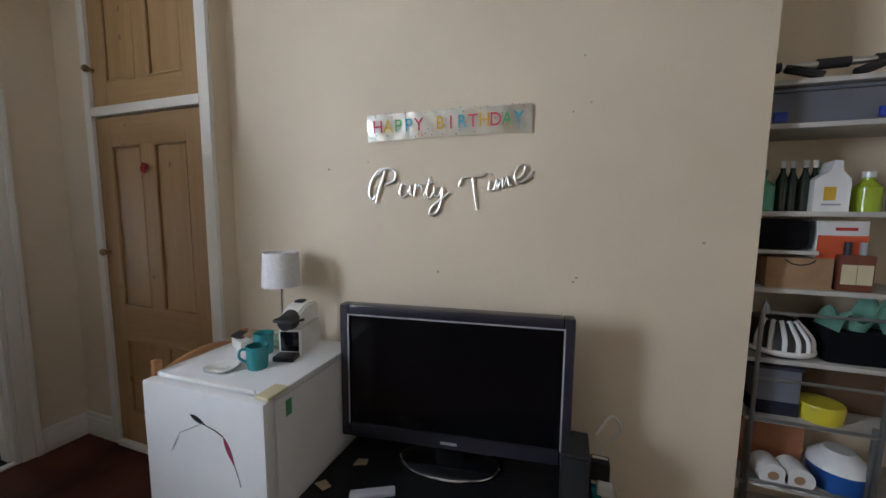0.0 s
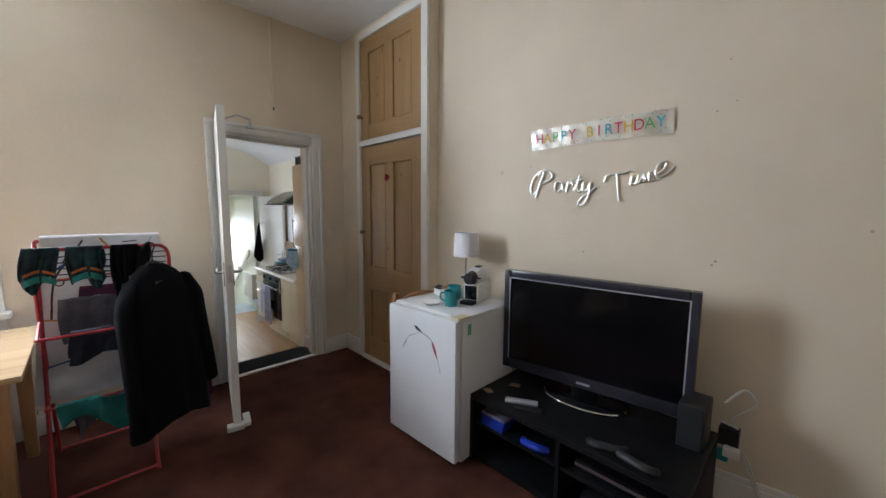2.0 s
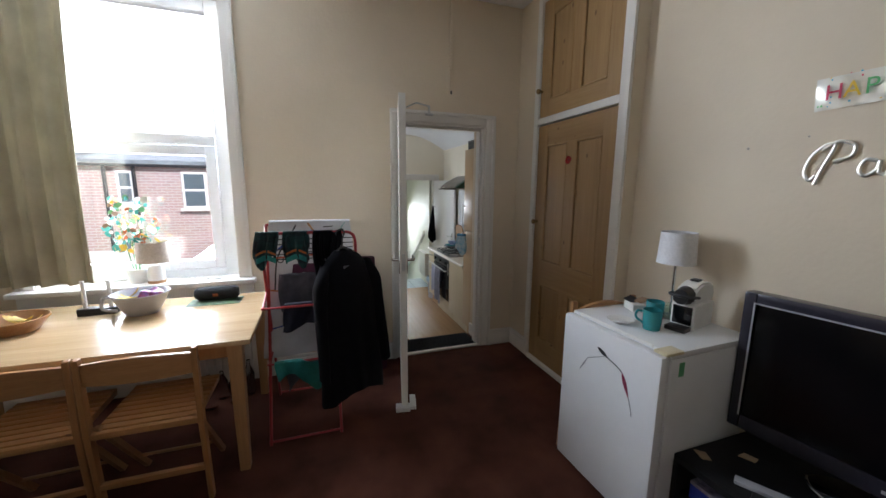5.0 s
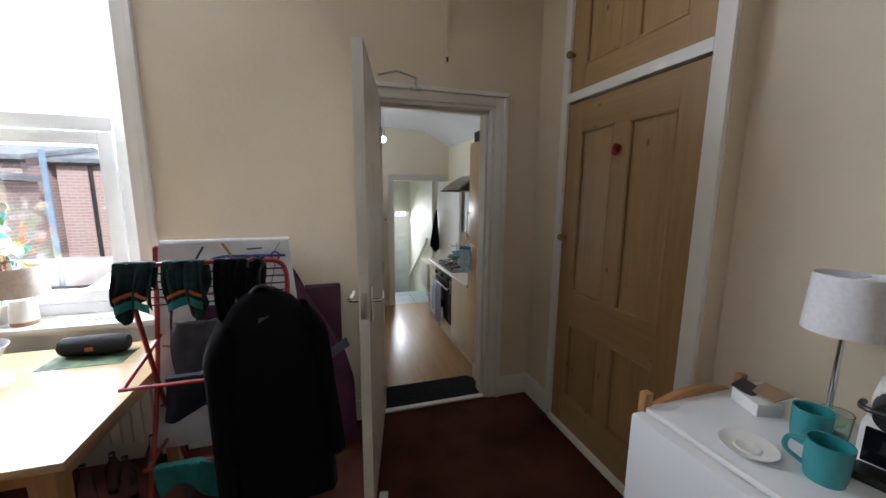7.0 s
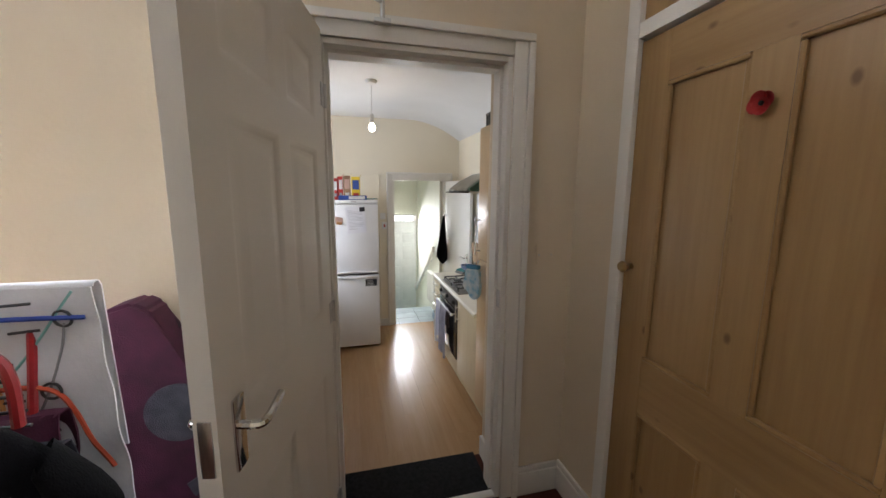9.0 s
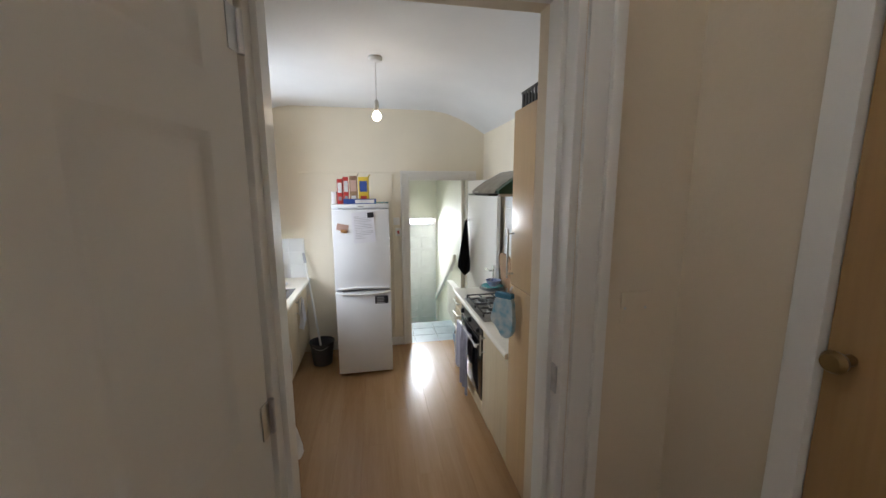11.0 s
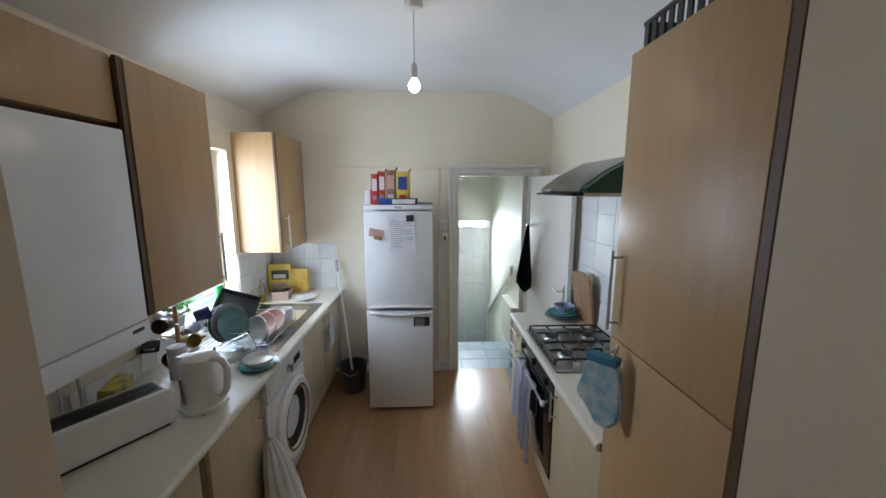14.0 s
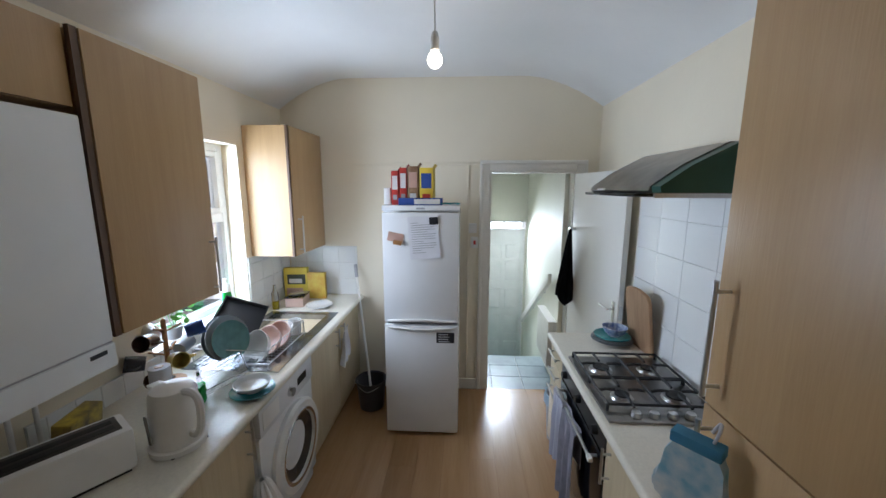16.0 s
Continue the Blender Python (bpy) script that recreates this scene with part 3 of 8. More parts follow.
# ---- living room window ----
win = thing("window_1", "tall white upvc window with a top pane and an opening lower sash", "window", kind="structure")
fx0, fx1 = -3.15, -3.07
iy0, iy1 = WY0 + 0.03, WY1 - 0.03
for nm, q in (("frame_jamb", (fx0, fx1, iy0, iy0 + 0.08, WZ0, WZ1)), ("frame_jamb", (fx0, fx1, iy1 - 0.08, iy1, WZ0, WZ1)), ("frame_head", (fx0, fx1, iy0 + 0.081, iy1 - 0.081, WZ1 - 0.08, WZ1)),
              ("frame_foot", (fx0, fx1, iy0 + 0.081, iy1 - 0.081, WZ0, WZ0 + 0.08)), ("transom", (fx0, fx1 + 0.004, iy0 + 0.081, iy1 - 0.081, 1.77, 1.845))):
    part(nm, boxes(q, bevel=0.006), UPVC, win)
sash = part("lower_sash", boxes((fx0 + 0.02, fx1 + 0.012, iy0 + 0.082, iy0 + 0.15, 0.875, 1.768), (fx0 + 0.02, fx1 + 0.012, iy1 - 0.15, iy1 - 0.082, 0.875, 1.768),
            (fx0 + 0.02, fx1 + 0.012, iy0 + 0.15, iy1 - 0.15, 0.875, 0.94), (fx0 + 0.02, fx1 + 0.012, iy0 + 0.15, iy1 - 0.15, 1.70, 1.768), bevel=0.005), UPVC, win)
for q in ((iy0 + 0.15, iy1 - 0.15, 0.94, 1.70), (iy0 + 0.08, iy1 - 0.08, 1.845, WZ1 - 0.08)):
    p = part("pane", boxes((fx0 + 0.034, fx0 + 0.040, q[0], q[1], q[2], q[3])), GLASS, win)
    p.visible_shadow = False
structure("window_reveal", boxes((fx1, WX - 0.002, WY1 - 0.004, WY1 + 0.001, WZ0, WZ1), (fx1, WX - 0.002, WY0 - 0.001, WY0 + 0.004, WZ0, WZ1), (fx1, WX - 0.002, WY0, WY1, WZ1 - 0.004, WZ1 + 0.001), (fx0, fx1, WY1 - 0.031, WY1, WZ0, WZ1), (fx0, fx1, WY0, WY0 + 0.031, WZ0, WZ1)), GLOSS, "white painted window reveal", "window")
architrave("trim_window", WX, WY0, WY1, WZ0 + 0.025, WZ1, 1, 0.085)
solo("window_sill", boxes((fx1 - 0.01, WX + 0.085, WY0 - 0.11, WY1 + 0.11, WZ0 - 0.012, WZ0 + 0.022), bevel=0.008), GLOSS, "deep white gloss window sill board", "window sill", kind="structure")
solo("sill_apron", boxes((WX, WX + 0.03, WY0 - 0.09, WY1 + 0.09, WZ0 - 0.115, WZ0 - 0.013), bevel=0.008), GLOSS, "white moulded apron under the window sill", "trim", kind="structure")
# handle on the sash foot and lever items on the sill
bm = boxes((fx1 + 0.012, fx1 + 0.03, -1.20, -1.10, 0.895, 0.915), bevel=0.004)
part("sash_handle", bm, UPVC, sash)

CURT = mat("beige_lined_curtain", (0.42, 0.38, 0.275), 0.85, vary=0.12, scale=5, bump=0.3, bump_scale=300)
ct_n = CURT.node_tree
ct_tr, ct_mx = ct_n.nodes.new("ShaderNodeBsdfTranslucent"), ct_n.nodes.new("ShaderNodeMixShader")
ct_tr.inputs[0].default_value, ct_mx.inputs[0].default_value = (0.50, 0.46, 0.34, 1), 0.16
ct_n.links.new(ct_n.nodes["Principled BSDF"].outputs[0], ct_mx.inputs[1])
ct_n.links.new(ct_tr.outputs[0], ct_mx.inputs[2])
ct_n.links.new(ct_mx.outputs[0], ct_n.nodes["Material Output"].inputs[0])
bm = B()
def curtain_at(u, v):
    y = -2.22 + 0.78 * u + 0.06 * u * (1 - v) * (1 - v)
    fold = 0.035 * math.sin(u * 38 + 0.8 * math.sin(v * 3)) + 0.012 * math.sin(u * 71 + 2)
    return (WX + 0.11 + fold * (0.5 + 0.5 * v), y, 2.88 - 2.02 * v)
sheet(bm, 90, 14, curtain_at, 0.004)
cur = thing("curtain", "beige lined curtain drawn to the side of the window", "curtain")
part("drape", bm, CURT, cur)
bm = B()
rod(bm, (WX + 0.11, -2.35, 2.90), (WX + 0.11, -0.45, 2.90), 0.012)
part("curtain_rail", bm, UPVC, cur)
for y in (-2.30, -0.52):
    part("rail_bracket", boxes((WX, WX + 0.12, y, y + 0.03, 2.885, 2.915)), UPVC, cur)

# sill lamp
SHADE_BEIGE = mat("beige_linen_shade", (0.50, 0.43, 0.36), 0.9, vary=0.06, scale=60)
SHADE_WHITE = mat("white_fabric_shade", (0.74, 0.73, 0.74), 0.9, vary=0.04, scale=80)
t = thing("table_lamp", "small lamp with beige drum shade and white base on the sill", "table lamp", pose(-2.955, -1.15, WZ0 + 0.022))
bm = B(); lathe(bm, [(0, 0), (0.052, 0), (0.054, 0.02), (0, 0.02)], 24); part("foot_ring", bm, LEG_WOOD, t, "wooden foot ring")
bm = B(); lathe(bm, [(0, 0.02), (0.052, 0.02), (0.050, 0.08), (0.040, 0.125), (0.012, 0.135), (0.012, 0.17), (0, 0.17)], 24); part("base", bm, WHITE_PLASTIC, t)
bm = B(); lathe(bm, [(0.105, 0.15), (0.095, 0.29), (0.092, 0.29), (0.102, 0.15), (0.105, 0.15)], 32); part("shade", bm, SHADE_BEIGE, t)
# coloured paper-flower spray behind the lamp
t = thing("stained_flower_ornament", "spray of coloured patterned paper leaves against the window", "ornament", pose(-2.99, -1.27, WZ0 + 0.022))
COLS = [mat("leaf_" + n, c, 0.6) for n, c in (("teal", (0.05, 0.30, 0.26)), ("yellow", (0.65, 0.45, 0.04)), ("orange", (0.62, 0.16, 0.06)), ("white", (0.70, 0.68, 0.62)), ("green", (0.10, 0.28, 0.10)), ("brown", (0.24, 0.13, 0.07)))]
bm = B(); lathe(bm, [(0, 0), (0.05, 0), (0.065, 0.10), (0.058, 0.10), (0.045, 0.01), (0, 0.01)], 20); part("pot", bm, WHITE_PLASTIC, t)
rng = random.Random(5)
for k in range(170):
    a, r, z = rng.uniform(0, 6.28), 0.17 * rng.random() ** 0.6, rng.uniform(0.22, 0.60)
    r *= 1 - abs(z - 0.40) * 1.9
    bm = B()
    s = rng.uniform(0.014, 0.030)
    prism(bm, [(0, -s), (s * 0.8, -s * 0.2), (s * 0.6, s * 0.7), (0, s), (-s * 0.7, s * 0.5), (-s * 0.8, -s * 0.3)], -0.001, 0.001)
    p = part("leaf", bm, COLS[rng.choice([0, 0, 1, 2, 3, 3, 3, 4, 5])], t, smooth=False)
    p.location, p.rotation_euler = (0.35 * r * math.cos(a), r * math.sin(a), z), (rng.uniform(0.5, 2.4), rng.uniform(-0.9, 0.9), rng.uniform(0, 6))
bm = B()
for k in range(7):
    a = k * 0.9
    pipe(bm, curve_points([(0, 0, 0.005), (0.01 * math.cos(a), 0.03 * math.sin(a), 0.15), (0.03 * math.cos(a), 0.08 * math.sin(a), 0.35 + 0.02 * k)], 4), 0.002, 6)
part("stems", bm, COLS[4], t)
for y, s in ((-0.86, 0.9), (-0.78, 1.0), (-0.95, 0.7)):
    bm = B()
    pipe(bm, curve_points([(WX - 0.03, y, WZ0 + 0.030), (WX - 0.01, y + 0.04 * s, WZ0 + 0.034), (WX + 0.02, y + 0.02, WZ0 + 0.031), (WX, y - 0.03, WZ0 + 0.030)], 5), 0.006)
    solo("window_key", bm, WHITE_PLASTIC, "loose white plastic cable tangle on the sill", "cable", group="loose bits on the sill")

# radiator below the window
rad = thing("radiator", "white panel radiator under the window behind the table", "radiator")
for k in range(24):
    y = -1.72 + k * 0.05
    part("column", boxes((WX + 0.06, WX + 0.10, y, y + 0.043, 0.14, 0.62), bevel=0.008), GLOSS, rad)
part("top_grille", boxes((WX + 0.035, WX + 0.10, -1.73, -0.52, 0.621, 0.635), bevel=0.003), GLOSS, rad)
part("back_panel", boxes((WX, WX + 0.058, -1.72, -0.53, 0.14, 0.62)), GLOSS, rad)
bm = B(); rod(bm, (WX + 0.07, -0.50, 0.0), (WX + 0.07, -0.50, 0.20), 0.009); rod(bm, (WX + 0.07, -0.54, 0.18), (WX + 0.07, -0.46, 0.18), 0.018)
part("valve", bm, CHROME, rad)

# ---- the table and the chairs ----
TZ = 0.742
tab = thing("dining_table", "pale pine dining table pushed under the window", "table", pose(-2.30, -1.20, 0))
part("tabletop", boxes((-0.45, 0.45, -0.80, 0.80, TZ - 0.028, TZ), bevel=0.006), TABLE_WOOD, tab)
for x in (-0.38, 0.38):
    for y in (-0.73, 0.72):
        bm = B()
        vs = box(bm, x - 0.034, x + 0.034, y - 0.034, y + 0.034, 0, TZ - 0.028, bevel=0.005)
        for v in bm.verts:
            if v.co.z < 0.1:
                v.co.x, v.co.y = x + (v.co.x - x) * 0.72, y + (v.co.y - y) * 0.72
        part("leg", bm, LEG_WOOD, tab)
for q in ((-0.355, -0.335, -0.695, 0.685), (0.335, 0.355, -0.695, 0.685)):
    part("apron", boxes((q[0], q[1], q[2], q[3], TZ - 0.12, TZ - 0.029)), LEG_WOOD, tab)
for y in (-0.735, 0.715):
    part("apron", boxes((-0.345, 0.345, y, y + 0.02, TZ - 0.12, TZ - 0.029)), LEG_WOOD, tab)


def folding_chair(m, label, group=""):
    """Its back stands at x = 0, its seat reaches to -x."""
    c = thing("folding_chair", label, "chair", m, group)
    for y in (-0.205, 0.205):
        bm = B()
        pts = [(0.0, 0.79), (0.012, 0.40), (0.0, 0.0)]
        bm2 = B()
        prism(bm2, [(-0.012, 0.785), (0.022, 0.785), (0.022, 0.45), (-0.01, 0.0), (-0.048, 0.0), (-0.016, 0.45)], y - 0.011, y + 0.011, "y")
        bmesh.ops.bevel(bm2, geom=bm2.edges[:], offset=0.004, segments=1, affect="EDGES")
        part("back_post", bm2, CHAIR_WOOD, c)
        bm.free()
        yy = y * 0.86
        bm2 = B()
        prism(bm2, [(-0.02, 0.47), (0.012, 0.47), (-0.36, 0.0), (-0.398, 0.0)], yy - 0.010, yy + 0.010, "y")
        part("front_leg", bm2, CHAIR_WOOD, c)
        part("seat_rail", boxes((-0.40, -0.02, yy - 0.010, yy + 0.010, 0.415, 0.440), bevel=0.003), CHAIR_WOOD, c)
    bm = B()
    prism(bm, [(0.020 + 0.03 * math.cos((k / 12 - 0.5) * math.pi) - 0.03, -0.205 + 0.41 * k / 12) for k in range(13)] + [(0.038 + 0.03 * math.cos((k / 12 - 0.5) * math.pi) - 0.03, -0.205 + 0.41 * k / 12) for k in range(12, -1, -1)], 0.665, 0.755)
    for v in bm.verts:
        if v.co.z > 0.7:
            v.co.z += 0.02 * math.cos((v.co.y / 0.41) * math.pi)
    part("backrest", bm, CHAIR_WOOD_Y, c)
    for k in range(9):
        x = -0.395 + k * 0.043
        part("seat_slat", boxes((x, x + 0.034, -0.19, 0.19, 0.4405, 0.452), bevel=0.003), CHAIR_WOOD_Y, c)
    for z, x in ((0.185, -0.002), (0.435, 0.01)):
        part("rung", boxes((x - 0.02, x + 0.005, -0.196, 0.196, z - 0.014, z + 0.014), bevel=0.004), CHAIR_WOOD_Y, c)
    bm = B(); rod(bm, (-0.30, -0.168, 0.11), (-0.30, 0.168, 0.11), 0.008); part("front_rung", bm, CHAIR_WOOD_Y, c)
    return c


folding_chair(pose(-1.735, -0.805, 0), "wooden slatted folding chair tucked under the table", "chairs at the table")
folding_chair(pose(-1.725, -1.245, 0, 0, 0, 3), "wooden slatted folding chair tucked under the table", "chairs at the table")
fc = thing("folding_chair", "folded wooden chair stowed beside the small fridge", "chair", pose(-1.535, 1.42, 0, 0, 3, 0))
for y in (-0.20, 0.20):
    part("back_post", boxes((-0.012, 0.012, y - 0.015, y + 0.015, 0, 0.89), bevel=0.004), CHAIR_WOOD, fc)
    part("front_leg", boxes((-0.012, 0.012, y * 0.84 - 0.012, y * 0.84 + 0.012, 0, 0.74), bevel=0.004), CHAIR_WOOD, fc)
bm = B()
prism(bm, [(-0.185 + 0.37 * k / 10, 0.80 + 0.075 * math.sin(math.pi * (0.15 + 0.7 * k / 10))) for k in range(11)] + [(0.185 - 0.37 * k / 10, 0.755 + 0.03 * math.sin(math.pi * k / 10)) for k in range(11)], -0.009, 0.009, "x")
part("backrest", bm, CHAIR_WOOD_Y, fc)
for k in range(8):
    part("seat_slat", boxes((0.0125, 0.022, -0.15, 0.15, 0.30 + k * 0.045, 0.334 + k * 0.045), bevel=0.003), CHAIR_WOOD_Y, fc)

# things on the table
GREYB = mat("grey_plastic_bowl", (0.36, 0.36, 0.38), 0.4)
BANANA = mat("ripe_banana_skin", (0.62, 0.42, 0.05), 0.5, vary=0.25, scale=25)
WRAP = mat("coloured_wrapper", (0.35, 0.05, 0.09), 0.3, colour2=(0.10, 0.10, 0.30), scale=30)
def banana(m, group="bananas"):
    bm = B()
    n, rings = 10, []
    for i in range(13):
        u = i / 12
        a = -0.8 + 1.6 * u
        c = Vector((0.10 * math.sin(a), 0, 0.10 * (1 - math.cos(a)) - 0.0))
        r = 0.017 * math.sin(math.pi * (0.06 + 0.90 * u)) ** 0.5
        ring = []
        for k in range(n):
            th = 2 * math.pi * k / n
            ring.append(bm.verts.new(c + Vector((r * math.cos(th) * math.cos(a), r * math.sin(th), r * math.cos(th) * math.sin(a)))))
        rings.append(ring)
    for a, b in zip(rings, rings[1:]):
        for k in range(n):
            bm.faces.new((a[k], a[(k + 1) % n], b[(k + 1) % n], b[k]))
    bm.faces.new(rings[0]); bm.faces.new(rings[-1])
    return solo("banana", bm, BANANA, "ripe yellow banana with brown flecks in a bowl", "banana", m, group)
bowl = thing("mixing_bowl", "grey plastic mixing bowl with a handle on the table", "bowl", pose(-2.47, -1.06, TZ))
bm = B(); lathe(bm, [(0, 0), (0.075, 0), (0.095, 0.03), (0.135, 0.115), (0.142, 0.122), (0.139, 0.126), (0.130, 0.118), (0.09, 0.035), (0.07, 0.008), (0, 0.008)], 36); part("body", bm, GREYB, bowl)
bm = B(); pipe(bm, curve_points([(0.03, -0.132, 0.115), (0.035, -0.165, 0.105), (0.04, -0.17, 0.05), (0.03, -0.11, 0.03)], 5), 0.009); part("handle", bm, GREYB, bowl)
for k in range(3):
    banana(pose(-2.46 + 0.01 * k, -1.12 + 0.028 * k, TZ + 0.10, 0, -20 + 8 * k, 80 + 9 * k))
for k, (dx, dy) in enumerate(((0.02, 0.03), (-0.03, 0.06), (0.03, 0.085))):
    bm = B()
    bmesh.ops.create_icosphere(bm, subdivisions=3, radius=0.036)
    for v in bm.verts:
        v.co *= 1 + 0.25 * noise.noise(v.co * 40 + Vector((k, 0, 0)))
    solo("snack_packet", bm, WRAP, "crumpled red and blue snack wrapper in the bowl", "wrapper", pose(-2.47 + dx, -1.06 + dy, TZ + 0.105), "snack wrappers in the bowl")
bm = B()
lathe(bm, [(0, 0), (0.09, 0), (0.14, 0.07), (0.134, 0.072), (0.085, 0.008), (0, 0.008)], 30)
solo("fruit_basket", bm, CHAIR_WOOD, "shallow brown wicker fruit basket on the table", "fruit basket", pose(-2.32, -1.55, TZ))
for k in range(3):
    banana(pose(-2.33, -1.53 + 0.03 * k, TZ + 0.045, 0, 0, 70 + 10 * k))
spk = thing("portable_speaker", "black cylindrical portable speaker on the table", "speaker", pose(-2.63, -0.71, TZ + 0.003))
bm = B()
lathe(bm, [(0, -0.125), (0.030, -0.125), (0.040, -0.112), (0.044, -0.05), (0.044, 0.05), (0.040, 0.112), (0.030, 0.125), (0, 0.125)], 28)
bmesh.ops.rotate(bm, verts=bm.verts[:], cent=(0, 0, 0), matrix=Matrix.Rotation(radians(90), 3, "X")); bmesh.ops.translate(bm, verts=bm.verts[:], vec=(0, 0, 0.044))
part("body", bm, mat("black_speaker_cloth", (0.012, 0.012, 0.014), 0.8, bump=0.5, bump_scale=900), spk)
part("badge", boxes((0.040, 0.0455, -0.018, 0.012, 0.030, 0.048), bevel=0.002), mat("orange_badge", (0.55, 0.12, 0.03), 0.4), spk, "small orange badge")
GREENP = mat("green_printed_paper", (0.10, 0.17, 0.07), 0.7, colour2=(0.02, 0.03, 0.02), scale=18)
solo("leaflet", boxes((-2.66, -2.50, -0.86, -0.56, TZ, TZ + 0.0025)), GREENP, "green printed leaflet lying under the speaker", "leaflet")
can = thing("candle_holder", "black block holder with two white candles on the table", "candle holder", pose(-2.52, -1.29, TZ))
part("block", boxes((-0.03, 0.03, -0.09, 0.09, 0, 0.04), bevel=0.003), BLACK_PLASTIC, can)
for y in (-0.06, 0.06):
    bm = B(); rod(bm, (0, y, 0.04), (0, y, 0.20), 0.011, 0.010); part("candle", bm, WHITE_PLASTIC, can)
for k, (x, y, h) in enumerate(((-2.62, -0.66, 0.22), (-2.70, -0.58, 0.26), (-2.58, -0.80, 0.24), (-2.70, -0.75, 0.2))):
    bm = B()
    lathe(bm, [(0, 0), (0.034, 0), (0.036, 0.02), (0.035, h * 0.62), (0.013, h * 0.85), (0.013, h), (0, h)], 18)
    solo("plastic_bottle", bm, glassy("clear_bottle_plastic_%d" % k, (0.85, 0.88, 0.90), 0.15), "clear plastic bottle on the carpet under the table", "bottle", pose(x, y, 0), "bottles under the table")
# sofa arm with a grey throw, and the corner of a low table
LEATHER = mat("black_leather", (0.012, 0.012, 0.015), 0.4, bump=0.3, bump_scale=120)
sofa = thing("sofa", "black leather sofa with a grey throw over the arm", "sofa", pose(-0.66, -0.845, 0))
for nm, q, b in (("arm", (-0.42, 0.42, -0.20, 0.0, 0.06, 0.585), 0.06), ("seat_base", (-0.42, 0.40, -1.45, -0.201, 0.06, 0.32), 0.03), ("seat_cushion", (-0.24, 0.40, -1.44, -0.21, 0.321, 0.45), 0.04), ("backrest", (-0.44, -0.25, -1.45, -0.202, 0.33, 0.80), 0.06), ("arm", (-0.42, 0.42, -1.66, -1.451, 0.06, 0.62), 0.06)):
    part(nm, boxes(q, bevel=b), LEATHER, sofa)
for x in (-0.36, 0.36):
    for y in (-0.06, -1.60):
        bm = B(); rod(bm, (x, y, 0), (x, y, 0.065), 0.02, 0.025); part("foot", bm, BLACK_PLASTIC, sofa)
THROW = mat("grey_fleece_throw", (0.36, 0.35, 0.38), 0.95, vary=0.12, scale=14, bump=0.5, bump_scale=160)
bm = B()
def throw_at(u, v):
    s = (v - 0.45) * 0.62
    x = -0.66 - 0.40 + 0.74 * u
    wob = 0.008 * math.sin(u * 17 + v * 5) + 0.006 * math.sin(u * 31 + v * 11)
    if s < -0.11:
        return (x, -1.055 - 0.008 + wob, 0.600 + (s + 0.11))
    if s > 0.11:
        return (x, -0.845 + 0.012 + wob, 0.600 - 0.35 * (s - 0.11))
    return (x, -0.95 + s * 0.98, 0.607 + wob - 0.25 * abs(s) ** 2)
sheet(bm, 40, 24, throw_at, 0.006)
solo("throw_blanket", bm, THROW, "grey fleece throw folded over the sofa arm", "blanket")
ct = thing("coffee_table", "low pale wooden coffee table", "coffee table", pose(-0.60, -0.52, 0))
part("top", boxes((-0.22, 0.20, -0.30, 0.30, 0.425, 0.45), bevel=0.004), TABLE_WOOD, ct)
for x in (-0.19, 0.17):
    for y in (-0.27, 0.27):
        part("leg", boxes((x - 0.02, x + 0.02, y - 0.02, y + 0.02, 0, 0.424), bevel=0.003), LEG_WOOD, ct)

# ---- small fridge and what stands on it ----
FX, FYF = -1.200, 1.168
fr = thing("mini_fridge", "white under-counter fridge with a scuffed door", "fridge", pose(FX, FYF, 0, 0, 0, 1.5))
part("body", boxes((-0.283, 0.283, 0.055, 0.555, 0.015, 0.82), bevel=0.006), WHITE_ENAMEL, fr)
part("door", boxes((-0.283, 0.283, 0.0, 0.048, 0.03, 0.835), bevel=0.010), WHITE_ENAMEL, fr)
part("gasket", boxes((-0.27, 0.27, 0.0485, 0.0545, 0.04, 0.815)), GREYB, fr)
part("top", boxes((-0.283, 0.283, 0.052, 0.56, 0.821, 0.846), bevel=0.008), WHITE_ENAMEL, fr)
part("top_trim", boxes((-0.225, 0.20, 0.046, 0.058, 0.836, 0.849), bevel=0.004), WHITE_PLASTIC, fr)
part("corner_trim", boxes((0.228, 0.287, 0.02, 0.115, 0.837, 0.8495), bevel=0.003), CREAM_PLASTIC, fr, "broken yellowed corner trim")
for x in (-0.22, 0.22):
    bm = B(); rod(bm, (x, 0.10, 0), (x, 0.10, 0.016), 0.018); rod(bm, (x, 0.48, 0), (x, 0.48, 0.016), 0.018); part("foot", bm, BLACK_PLASTIC, fr)
# printed spray of buds on the door
INK1, INK2, INK3 = mat("dark_print", (0.02, 0.02, 0.025), 0.4), mat("red_print", (0.25, 0.02, 0.06), 0.4), mat("grey_print", (0.30, 0.31, 0.33), 0.4)
def bud(a, b, w, m):
    a, b = Vector(a), Vector(b)
    d, n = (b - a), Vector((-(b - a).y, (b - a).x)).normalized()
    bm = B()
    prism(bm, [tuple(a + d * u + n * w * math.sin(math.pi * u ** 0.8)) for u in (0, 0.2, 0.4, 0.6, 0.8, 1)] + [tuple(a + d * u - n * w * math.sin(math.pi * u ** 0.8)) for u in (0.8, 0.6, 0.4, 0.2)], -0.0012, 0.0005, "y")
    part("printed_bud", bm, m, fr, smooth=False)
bud((-0.045, 0.745), (0.030, 0.715), 0.010, INK1)
bud((0.105, 0.690), (0.150, 0.590), 0.010, INK2)
bud((-0.150, 0.58), (-0.10, 0.665), 0.004, INK3)
